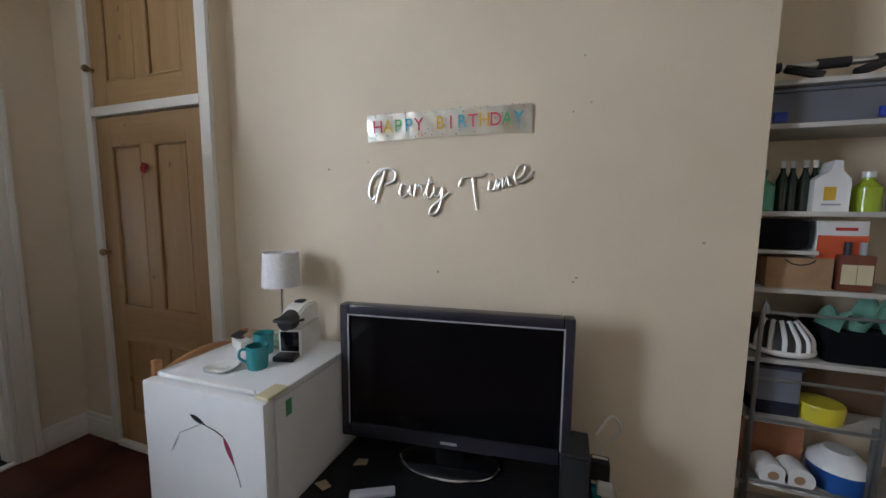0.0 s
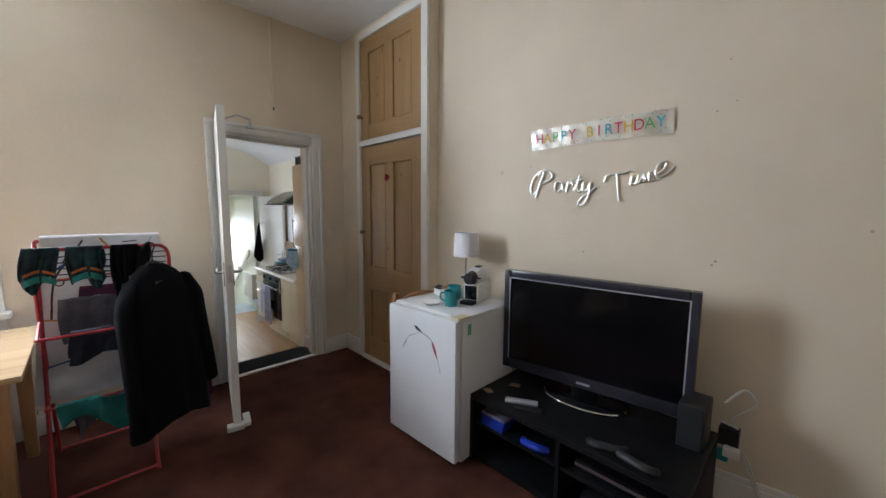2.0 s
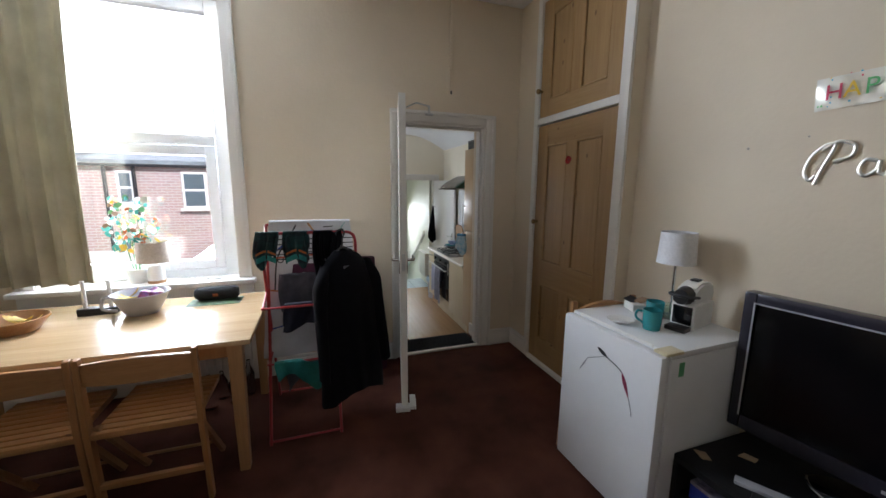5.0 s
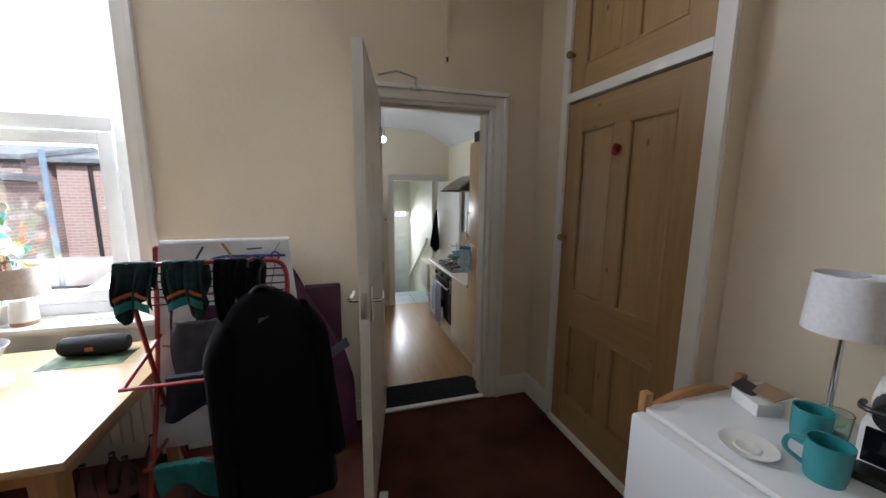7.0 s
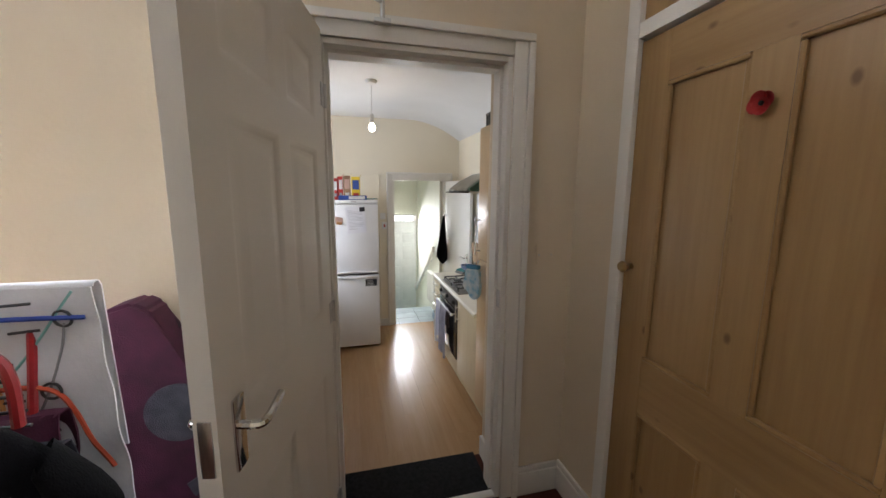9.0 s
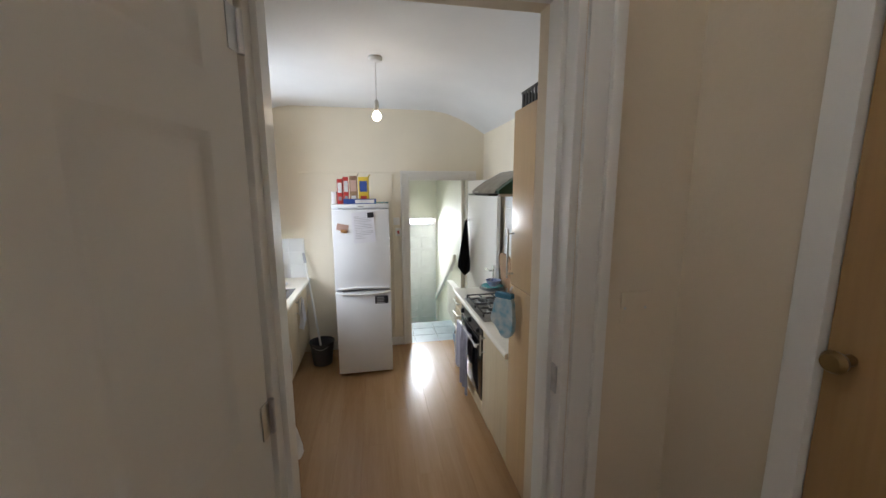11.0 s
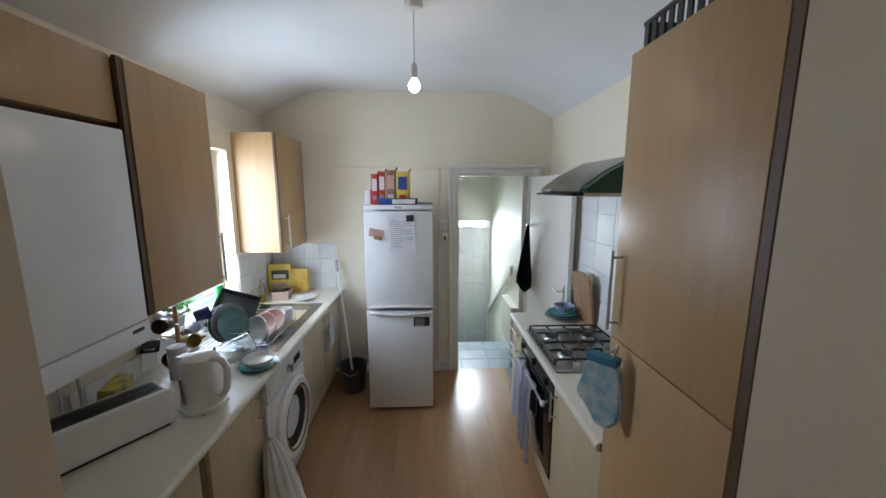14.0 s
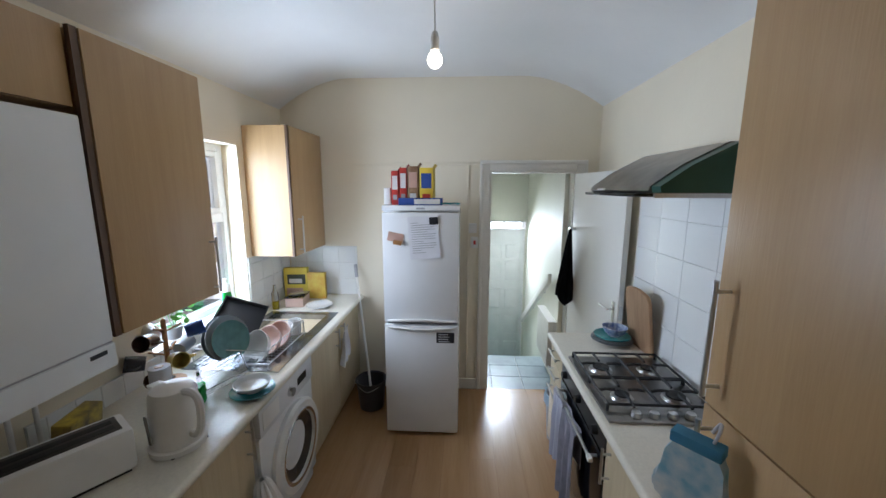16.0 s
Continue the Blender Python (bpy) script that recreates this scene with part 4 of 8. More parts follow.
for pts in ([(0.03, 0.715), (0.07, 0.705), (0.105, 0.69)], [(0.02, 0.725), (-0.04, 0.695), (-0.10, 0.665)], [(0.15, 0.59), (0.165, 0.55), (0.172, 0.52)]):
    bm = B(); pipe(bm, curve_points([(x, -0.0005, z) for x, z in pts], 5), 0.0018, 5); part("printed_stem", bm, INK1 if pts[0][0] == 0.03 else INK3, fr)
part("rating_label", boxes((0.2832, 0.2840, 0.10, 0.13, 0.74, 0.80)), mat("green_label", (0.10, 0.35, 0.16), 0.5), fr)
FT = 0.846
# lamp
t = thing("table_lamp", "slim chrome table lamp with a white drum shade on the fridge", "table lamp", pose(-1.285, 1.665, FT))
bm = B(); lathe(bm, [(0, 0), (0.045, 0), (0.045, 0.012), (0.008, 0.016), (0.006, 0.30), (0, 0.30)], 24); part("stem", bm, CHROME, t)
bm = B(); lathe(bm, [(0.088, 0.265), (0.080, 0.425), (0.078, 0.425), (0.086, 0.265), (0.088, 0.265)], 40); part("shade", bm, SHADE_WHITE, t)
bm = B(); rod(bm, (-0.08, 0, 0.415), (0.08, 0, 0.415), 0.0015); rod(bm, (0, -0.08, 0.415), (0, 0.08, 0.415), 0.0015); rod(bm, (0, 0, 0.29), (0, 0, 0.415), 0.002); part("shade_frame", bm, STEEL, t)
# coffee machine
cm = thing("coffee_machine", "white and black capsule coffee machine on the fridge", "coffee machine", pose(-1.115, 1.545, FT, 0, 0, 14) @ Matrix.Diagonal((0.88, 0.88, 0.95, 1)))
part("body", boxes((-0.058, 0.058, -0.042, 0.18, 0.0, 0.125), bevel=0.012), WHITE_PLASTIC, cm)
bm = B()
prism(bm, [(-0.02, 0.12), (0.18, 0.12), (0.19, 0.17), (0.16, 0.215), (0.05, 0.225), (-0.02, 0.20), (-0.045, 0.16)], -0.048, 0.048, "x")
bmesh.ops.bevel(bm, geom=bm.edges[:], offset=0.010, segments=2, affect="EDGES")
part("head", bm, WHITE_PLASTIC, cm)
part("front_panel", boxes((-0.046, 0.046, -0.0465, -0.038, 0.024, 0.114), bevel=0.003), BLACK_GLOSS, cm)
bm = B(); rod(bm, (0, -0.085, 0.165), (0, -0.02, 0.165), 0.036, 0.046, 24); part("brew_head", bm, BLACK_PLASTIC, cm)
bm = B(); pipe(bm, curve_points([(-0.06, -0.02, 0.165), (-0.06, -0.05, 0.17), (-0.045, -0.088, 0.172), (0.045, -0.088, 0.172), (0.06, -0.05, 0.17), (0.06, -0.02, 0.165)], 4), 0.007); part("lever", bm, BLACK_PLASTIC, cm)
part("drip_tray", boxes((-0.05, 0.05, -0.115, -0.044, 0.0, 0.022), bevel=0.005), BLACK_PLASTIC, cm)
part("lid_catch", boxes((-0.02, 0.02, 0.05, 0.10, 0.224, 0.234), bevel=0.004), BLACK_PLASTIC, cm)
TEAL = mat("teal_glaze", (0.03, 0.26, 0.28), 0.22, vary=0.08)
def mug(m, material, label, group, r=0.041, h=0.092):
    t = thing("mug", label, "mug", m, group)
    bm = B(); lathe(bm, [(0, 0), (r * 0.86, 0), (r * 0.95, h * 0.3), (r, h), (r - 0.004, h), (r * 0.9, h * 0.3), (r * 0.8, 0.005), (0, 0.005)], 28); part("cup", bm, material, t)
    bm = B(); pipe(bm, curve_points([(r * 0.94, 0, h * 0.82), (r + 0.024, 0, h * 0.78), (r + 0.028, 0, h * 0.45), (r * 0.9, 0, h * 0.22)], 5), 0.0055); part("handle", bm, material, t)
    return t
mug(pose(-1.145, 1.375, FT, 0, 0, 205), TEAL, "teal glazed mug on the fridge", "teal mugs")
mug(pose(-1.240, 1.500, FT, 0, 0, 120), TEAL, "teal glazed mug on the fridge", "teal mugs")
bm = B(); lathe(bm, [(0, 0.002), (0.035, 0.002), (0.040, 0), (0.072, 0.012), (0.073, 0.015), (0.040, 0.006), (0.034, 0.005), (0.030, 0.008), (0.025, 0.005), (0, 0.005)], 36)
solo("saucer", bm, WHITE_PLASTIC, "white china saucer on the fridge", "saucer", pose(-1.262, 1.310, FT) @ Matrix.Diagonal((0.84, 0.84, 1, 1)))
bx = thing("playing_card_box", "open white card box with loose packets on the fridge", "box", pose(-1.385, 1.53, FT, 0, 0, -20))
part("tray", boxes((-0.05, 0.05, -0.035, 0.035, 0, 0.038), bevel=0.001), WHITE_PLASTIC, bx)
p = part("flap", boxes((-0.05, 0.05, 0, 0.06, 0, 0.003)), mat("brown_card", (0.30, 0.19, 0.11), 0.8), bx); p.location, p.rotation_euler = (0.01, 0.0, 0.045), (radians(18), radians(-8), 0)
p = part("flap", boxes((-0.03, 0.03, 0, 0.06, 0, 0.003)), INK1, bx); p.location, p.rotation_euler = (-0.02, -0.03, 0.040), (radians(10), radians(12), 0.5)
bm = B(); lathe(bm, [(0, 0), (0.032, 0), (0.036, 0.07), (0.033, 0.07), (0.029, 0.005), (0, 0.005)], 24)
solo("drinking_glass", bm, glassy("green_tinted_glass", (0.75, 0.92, 0.85)), "short green-tinted drinking glass on the fridge", "glass", pose(-1.235, 1.585, FT))

# ---- television and its stand ----
tu = thing("tv_unit", "black open-shelved television bench", "tv bench")
X0, X1, Y0, Y1 = -0.915, 0.125, 1.30, 1.86
part("top", boxes((X0, X1, Y0, Y1, 0.37, 0.40), bevel=0.003), BLACK_WOOD, tu)
part("bottom", boxes((X0 + 0.021, X1 - 0.021, Y0 + 0.01, Y1 - 0.01, 0.04, 0.06)), BLACK_WOOD, tu)
for a in (X0, X1 - 0.02):
    part("side_panel", boxes((a, a + 0.02, Y0, Y1, 0, 0.3695)), BLACK_WOOD, tu)
part("divider", boxes((-0.405, -0.385, Y0 + 0.02, Y1 - 0.02, 0.061, 0.3695)), BLACK_WOOD, tu)
part("back_panel", boxes((X0 + 0.021, X1 - 0.021, Y1 - 0.018, Y1 - 0.010, 0.061, 0.3695)), BLACK_WOOD, tu)
for a, b in ((X0 + 0.021, -0.406), (-0.384, X1 - 0.021)):
    part("shelf", boxes((a, b, Y0 + 0.03, Y1 - 0.02, 0.215, 0.233)), BLACK_WOOD, tu)
part("plinth", boxes((X0 + 0.021, X1 - 0.021, Y0 + 0.04, Y0 + 0.055, 0, 0.0395)), BLACK_WOOD, tu)
BLUE = mat("blue_plastic_case", (0.02, 0.05, 0.40), 0.25, vary=0.1)
for k in range(5):
    solo("game_case", boxes((-0.86, -0.72 + 0.004 * k, Y0 + 0.035, Y0 + 0.20, 0.2335 + 0.0155 * k, 0.2485 + 0.0155 * k), bevel=0.001), BLUE if k < 4 else mat("printed_cover", (0.30, 0.28, 0.33), 0.4, colour2=(0.05, 0.04, 0.09), scale=35), "blue plastic video game case on the bench shelf", "game case", group="stack of game cases")
bm = B()
pipe(bm, curve_points([(-0.60, 1.36, 0.245), (-0.57, 1.33, 0.262), (-0.51, 1.335, 0.262), (-0.47, 1.37, 0.245)], 5), 0.020)
solo("game_controller", bm, BLUE, "blue game controller on the bench shelf", "controller")
bm = boxes((-0.33, 0.02, 1.37, 1.66, 0.2335, 0.285), bevel=0.006)
con = thing("game_console", "black and grey console on the bench shelf", "console"); part("body", bm, BLACK_GLOSS, con)
part("front_strip", boxes((-0.33, 0.02, 1.366, 1.3695, 0.255, 0.268)), STEEL, con)
con = thing("set_top_box", "dark set-top box on the lower bench shelf", "set-top box"); part("body", boxes((-0.30, 0.05, 1.37, 1.62, 0.0605, 0.12), bevel=0.005), BLACK_PLASTIC, con)
part("front_strip", boxes((-0.28, 0.03, 1.366, 1.3695, 0.085, 0.10)), GREYB, con)
for x, y, a in ((-0.29, 1.345, 20), (-0.16, 1.33, -12)):
    bm = B(); pipe(bm, curve_points([(-0.07, 0, 0.012), (-0.05, -0.04, 0.03), (0.05, -0.04, 0.03), (0.07, 0, 0.012)], 5), 0.018)
    o = solo("game_controller", bm, BLACK_PLASTIC, "black game controller on the bench top", "controller", pose(x + 0.1, y + 0.02, 0.3995 + 0.006, 0, 0, a), "black controllers")
bm = boxes((-0.02, 0.02, -0.085, 0.085, 0, 0.016), bevel=0.005)
solo("remote_control", bm, GREYB, "slim grey remote control on the bench", "remote control", pose(-0.66, 1.42, 0.40, 0, 0, -62), "remote controls")
solo("remote_control", boxes((-0.018, 0.018, -0.07, 0.07, 0, 0.014), bevel=0.005), BLACK_PLASTIC, "slim black remote control on the bench", "remote control", pose(-0.60, 1.385, 0.40, 0, 0, -70), "remote controls")
for x, y, a in ((-0.80, 1.56, 30), (-0.87, 1.40, -15)):
    bm = B(); prism(bm, [(-0.03, -0.015), (0.025, -0.02), (0.035, 0.012), (-0.01, 0.022)], 0, 0.004)
    solo("paper_scrap", bm, mat("brown_paper_%d" % a, (0.34, 0.24, 0.14), 0.8), "torn brown paper scrap on the bench", "paper", pose(x, y, 0.40, 0, 0, a), "paper scraps on the bench")
tv = thing("television", "large flat television with a dark violet-grey bezel, switched off", "television", pose(-0.925, 1.62, 0, 0, 0, 7.2))
TW, TB, TT = 0.972, 0.47, 1.068
for nm, q in (("bezel_side", (0, 0.042, TB, TT)), ("bezel_side", (TW - 0.042, TW, TB, TT)), ("bezel_top", (0.0425, TW - 0.0425, TT - 0.042, TT)), ("bezel_bottom", (0.0425, TW - 0.0425, TB, TB + 0.062))):
    part(nm, boxes((q[0], q[1], -0.012, 0.05, q[2], q[3]), bevel=0.008), BEZEL, tv)
# thin grey strips put the bezel's edge highlight into colour
part("bezel_highlight", boxes((0.036, TW - 0.036, -0.0135, -0.0125, TT - 0.046, TT - 0.040), (0.036, 0.042, -0.0135, -0.0125, TB + 0.06, TT - 0.047), (TW - 0.042, TW - 0.036, -0.0135, -0.0125, TB + 0.06, TT - 0.047)), GREYB, tv)
part("screen", boxes((0.042, TW - 0.042, 0.0, 0.01, TB + 0.06, TT - 0.042)), SCREEN, tv)
part("rear_shell", boxes((0.03, TW - 0.03, 0.051, 0.10, TB + 0.05, TT - 0.03), bevel=0.02), BLACK_PLASTIC, tv)
part("badge", boxes((TW / 2 - 0.035, TW / 2 + 0.035, -0.0135, -0.0122, TB + 0.022, TB + 0.034)), GREYB, tv)
part("neck", boxes((TW / 2 - 0.06, TW / 2 + 0.06, 0.005, 0.05, 0.415, TB + 0.02), bevel=0.006), BLACK_GLOSS, tv)
bm = B(); lathe(bm, [(0, 0.0), (0.215, 0.0), (0.218, 0.006), (0.20, 0.014), (0, 0.022)], 48, (TW / 2, 0.01, 0.4), 0.55)
part("stand", bm, BLACK_GLOSS, tv)
bm = B(); pts = [(TW / 2 + 0.214 * math.cos(a), 0.01 + 0.118 * math.sin(a), 0.408) for a in [math.pi + 0.05 + k * (math.pi - 0.1) / 24 for k in range(25)]]
pipe(bm, pts, 0.0055); part("stand_rim", bm, CHROME, tv)
sp = thing("desktop_speaker", "black box speaker beside the television", "speaker"); part("cabinet", boxes((0.005, 0.105, 1.62, 1.78, 0.40, 0.60), bevel=0.006), BLACK_PLASTIC, sp)
part("grille", boxes((0.012, 0.098, 1.613, 1.6195, 0.41, 0.59), bevel=0.003), mat("black_grille_cloth", (0.01, 0.01, 0.01), 0.9), sp)
# cables right of the bench
CABLE = mat("white_cable_sheath", (0.62, 0.60, 0.55), 0.5)
bm = B(); pipe(bm, curve_points([(0.14, 1.84, 0.56), (0.20, 1.9, 0.62), (0.24, 1.93, 0.55), (0.17, 1.92, 0.46), (0.19, 1.93, 0.36), (0.26, 1.92, 0.18), (0.36, 1.88, 0.05), (0.52, 1.84, 0.008), (0.70, 1.86, 0.008)], 8), 0.006); solo("power_cable", bm, CABLE, "loose white power cable beside the tv bench", "cable", group="cables")
bm = B(); pipe(bm, curve_points([(0.13, 1.82, 0.48), (0.19, 1.88, 0.44), (0.16, 1.90, 0.40), (0.23, 1.90, 0.30), (0.30, 1.94, 0.10), (0.40, 1.92, 0.008), (0.58, 1.96, 0.008)], 8), 0.005); solo("power_cable", bm, CABLE, "loose white power cable beside the tv bench", "cable", group="cables")
ext = thing("extension_block", "dark extension block hanging behind the bench", "extension lead"); part("block", boxes((0.125, 0.20, 1.84, 1.90, 0.36, 0.44), bevel=0.005), BLACK_PLASTIC, ext)
part("plug", boxes((0.15, 0.21, 1.80, 1.84, 0.33, 0.37), bevel=0.005), WHITE_PLASTIC, ext); part("adaptor", boxes((0.13, 0.17, 1.81, 1.8395, 0.30, 0.35), bevel=0.004), TEAL, ext)

# ---- wall decorations ----
FOIL = mat("silver_foil", (0.74, 0.72, 0.66), 0.30, metal=1.0, vary=0.05, scale=6, bump=0.10, bump_scale=14)


def text_mesh(text, size, depth=0.0006):
    cu = bpy.data.curves.new("letters", "FONT")
    cu.body, cu.size, cu.extrude, cu.align_x = text, size, depth, "CENTER"
    ob = bpy.data.objects.new("letters", cu)
    scene.collection.objects.link(ob)
    dg = bpy.context.evaluated_depsgraph_get()
    me = bpy.data.meshes.new_from_object(ob.evaluated_get(dg))
    bpy.data.objects.remove(ob)
    return me


def lettering(parent, text, size, m, material, name="letter"):
    me = text_mesh(text, size)
    me.materials.clear()
    me.materials.append(material)
    o = new(name, me)
    o.parent = parent
    o.matrix_local = m
    return o


ban = thing("birthday_banner", "silver foil happy birthday banner taped to the wall", "banner", pose(-0.920, BREAST_Y(-0.920) - 0.006, 1.852, 0, -1.6, BREAST_TURN) @ Matrix.Diagonal((0.893, 1, 1, 1)))
bm = B()
sheet(bm, 60, 6, lambda u, v: (0.845 * u, -0.004 - 0.003 * math.sin(u * 25) * math.sin(v * 3) - 0.0015 * math.sin(u * 60 + v * 9) - 0.004 * v, -0.060 + 0.122 * v + 0.006 * math.sin(u * 3) * (1 - v)), 0.0008)
part("foil_strip", bm, FOIL, ban)
for k in range(1, 4):
    part("fold", boxes((0.2115 * k - 0.002, 0.2115 * k + 0.002, -0.016, -0.013, -0.05, 0.068)), FOIL, ban)
LC = {"r": mat("banner_red", (0.62, 0.05, 0.12), 0.35), "y": mat("banner_yellow", (0.75, 0.50, 0.04), 0.35), "g": mat("banner_green", (0.12, 0.45, 0.16), 0.35), "b": mat("banner_blue", (0.06, 0.42, 0.58), 0.35)}
for k, (ch, co) in enumerate(zip("HAPPY BIRTHDAY", "rygbr yrbryrgb")):
    if ch != " ":
        lettering(ban, ch, 0.082, pose(0.062 + k * 0.0555, -0.0165, -0.024, 90, 0, 0), LC[co.strip() or "r"])
rng = random.Random(3)
for k in range(70):
    bm = B(); rod(bm, (0, -0.0165, 0), (0, -0.0155, 0), rng.uniform(0.002, 0.0042), n=8)
    o = part("confetti_dot", bm, LC[rng.choice("rygb")], ban, smooth=False); o.location = (rng.uniform(0.01, 0.835), 0, rng.choice((rng.uniform(-0.05, -0.03), rng.uniform(0.045, 0.064), rng.uniform(-0.05, 0.064))))

pt = thing("party_time_sign", "silver foil script lettering stuck on the wall", "wall sign", pose(-0.927, BREAST_Y(-0.927) - 0.004, 1.505, 0, 0, BREAST_TURN) @ Matrix.Diagonal((0.887, 1, 0.887, 1)))
STROKES = {
    "P": [[(.05, .0), (.075, .09), (.10, .165), (.075, .175), (.03, .13), (.01, .06), (.03, .02), (.05, .04)], [(.06, .15), (.11, .185), (.16, .165), (.155, .12), (.10, .10)]],
    "a": [[(.235, .095), (.20, .10), (.185, .06), (.205, .035), (.235, .06), (.24, .095), (.243, .05), (.26, .04)]],
    "r": [[(.264, .035), (.272, .075), (.276, .10), (.284, .088), (.298, .096), (.306, .078)]],
    "t": [[(.315, .04), (.345, .10), (.352, .14), (.335, .06), (.348, .03), (.37, .05)], [(.318, .105), (.375, .11)]],
    "y": [[(.375, .085), (.378, .045), (.40, .04), (.42, .085), (.41, .0), (.385, -.05), (.35, -.055), (.36, -.02), (.41, .02), (.455, .055)]],
    "T": [[(.505, .09), (.525, .13), (.57, .135), (.62, .14), (.645, .155)], [(.575, .135), (.585, .06), (.60, -.03)]],
    "i": [[(.655, .07), (.665, .115), (.66, .075), (.68, .07)], [(.667, .145), (.672, .15)]],
    "m": [[(.685, .07), (.70, .12), (.702, .075), (.725, .125), (.73, .08), (.752, .135), (.757, .09), (.775, .095)]],
    "e": [[(.785, .115), (.825, .145), (.835, .185), (.805, .185), (.785, .14), (.80, .105), (.84, .12), (.875, .16)]],
}
for name, lines in STROKES.items():
    bm = B()
    for pts in lines:
        pipe(bm, curve_points([(x, -0.012 - 0.006 * math.sin(18 * x), z) for x, z in pts], 6), 0.0078, 8)
    for v in bm.verts:
        v.co.y = -0.006 + (v.co.y + 0.010) * 0.30
    part("letter", bm, FOIL, pt)
for x, z in ((-1.13, 1.67), (-0.58, 1.185), (0.038, 1.184), (0.025, 1.165), (0.031, 2.117), (0.066, 1.928), (-0.004, 1.893), (-0.925, 1.70), (0.52, 1.35)):
    y = BREAST_Y(x)
    bm = B(); rod(bm, (x, y + 0.001, z), (x, y - 0.002, z), 0.006 if z < 1.7 else 0.004, n=10)
    solo("wall_mark", bm, mat("scuffed_plaster_%d" % int(x * 100 + z * 1000), (0.40, 0.36, 0.30), 0.8), "small scuffed plaster mark on the wall", "wall mark", group="marks on the chimney breast")

# ---- clothes airer ----
REDM = mat("red_enamel_tube", (0.36, 0.02, 0.025), 0.3, vary=0.1)
air = thing("clothes_airer", "red tubular clothes airer hung with washing", "clothes airer")
AX = -2.20
def tube(pts, nm="frame_tube", n=5, r=0.009):
    bm = B(); pipe(bm, curve_points(pts, n), r); part(nm, bm, REDM, air)
YL, YR = -0.37, 0.14
for x in (AX,):
    tube([(x, YL, 1.19), (x, YL + 0.02, 1.215), (x, YL + 0.1, 1.218), (x, YR - 0.08, 1.218), (x, YR - 0.01, 1.205), (x, YR + 0.01, 1.16), (x, YR + 0.01, 1.08)], "top_bar")
tube([(AX - 0.25, YL, 1.245), (AX - 0.25, 0, 1.245), (AX - 0.25, YR - 0.02, 1.245)], "top_bar")
for y in (YL, 0.02):
    tube([(AX, y, 1.19), (AX - 0.17, y, 0.62), (AX - 0.40, y, 0.01)], "leg")
    tube([(AX - 0.25, y, 1.245), (AX - 0.13, y, 0.70), (AX + 0.16, y, 0.01)], "leg")
for x, z in ((AX + 0.10, 0.81), (AX - 0.34, 0.92), (AX + 0.02, 0.44), (AX - 0.30, 0.44), (AX + 0.155, 0.03), (AX - 0.395, 0.03)):
    tube([(x, YL - 0.01, z), (x, -0.1, z), (x, 0.03, z)], "cross_bar", 2, 0.007)
for y in (YL, 0.02):
    tube([(AX + 0.10, y, 0.81), (AX - 0.12, y, 0.86), (AX - 0.34, y, 0.92)], "side_bar", 3, 0.007)
    tube([(AX + 0.02, y, 0.44), (AX - 0.30, y, 0.44)], "side_bar", 3, 0.007)
for k in range(5):
    bm = B(); rod(bm, (AX - 0.02 - 0.004 * k, YL, 1.18 - 0.03 * k), (AX - 0.02 - 0.004 * k, YR, 1.18 - 0.03 * k), 0.003); part("wire", bm, IRON, air)


def drape(name, label, cat, x, z, y0, y1, front, back, material, seed=0, ragged=0.03, group="washing on the airer"):
    """A cloth over a bar that runs along y."""
    bm = B()
    rg = random.Random(seed)
    ph = [rg.uniform(0, 6) for _ in range(4)]
    def f(u, v):
        y = y0 + (y1 - y0) * u
        L = front + back
        s = v * L - back + ragged * math.sin(u * 7 + ph[0]) * (v if v > 0.5 else v - 1) * 0.8
        fold = 0.010 * math.sin(u * 15 + ph[1]) + 0.005 * math.sin(u * 33 + ph[2] + v * 4)
        d = min(1, abs(s) / 0.08)
        if s >= 0:
            return (x + 0.012 + 0.006 * d + fold * d, y + 0.01 * math.sin(v * 6 + ph[3]), z + 0.011 - max(0, s - 0.01))
        return (x - 0.012 - 0.006 * d - fold * d, y + 0.01 * math.sin(v * 6 + ph[3]), z + 0.011 + min(0, s + 0.01))
    sheet(bm, 26, 26, f, 0.004)
    return solo(name, bm, material, label, cat, None, group)


CL_BLACK = mat("black_knit", (0.004, 0.004, 0.006), 0.95, vary=0.2, scale=30, bump=0.4, bump_scale=300, spec=0.2)
CL_GREY = mat("grey_jersey", (0.09, 0.09, 0.11), 0.95, vary=0.15, scale=20, bump=0.4, bump_scale=250)
CL_NAVY = mat("navy_cotton", (0.012, 0.014, 0.03), 0.95, vary=0.2, scale=20)
CL_TEAL = mat("teal_cotton", (0.02, 0.20, 0.19), 0.9, vary=0.15, scale=12)
CL_PURP = mat("burgundy_cotton", (0.085, 0.018, 0.045), 0.9, vary=0.15, scale=12, bump=0.2, bump_scale=200)
CL_WHITE = mat("white_cotton", (0.60, 0.60, 0.64), 0.9, vary=0.08, scale=8)
CL_PATT = mat("patterned_teal_and_black_cotton", (0.010, 0.060, 0.060), 0.9, colour2=(0.005, 0.005, 0.009), scale=14, stretch=(1, 0.5, 1.6))
ORANGE = mat("orange_band", (0.42, 0.12, 0.03), 0.9)
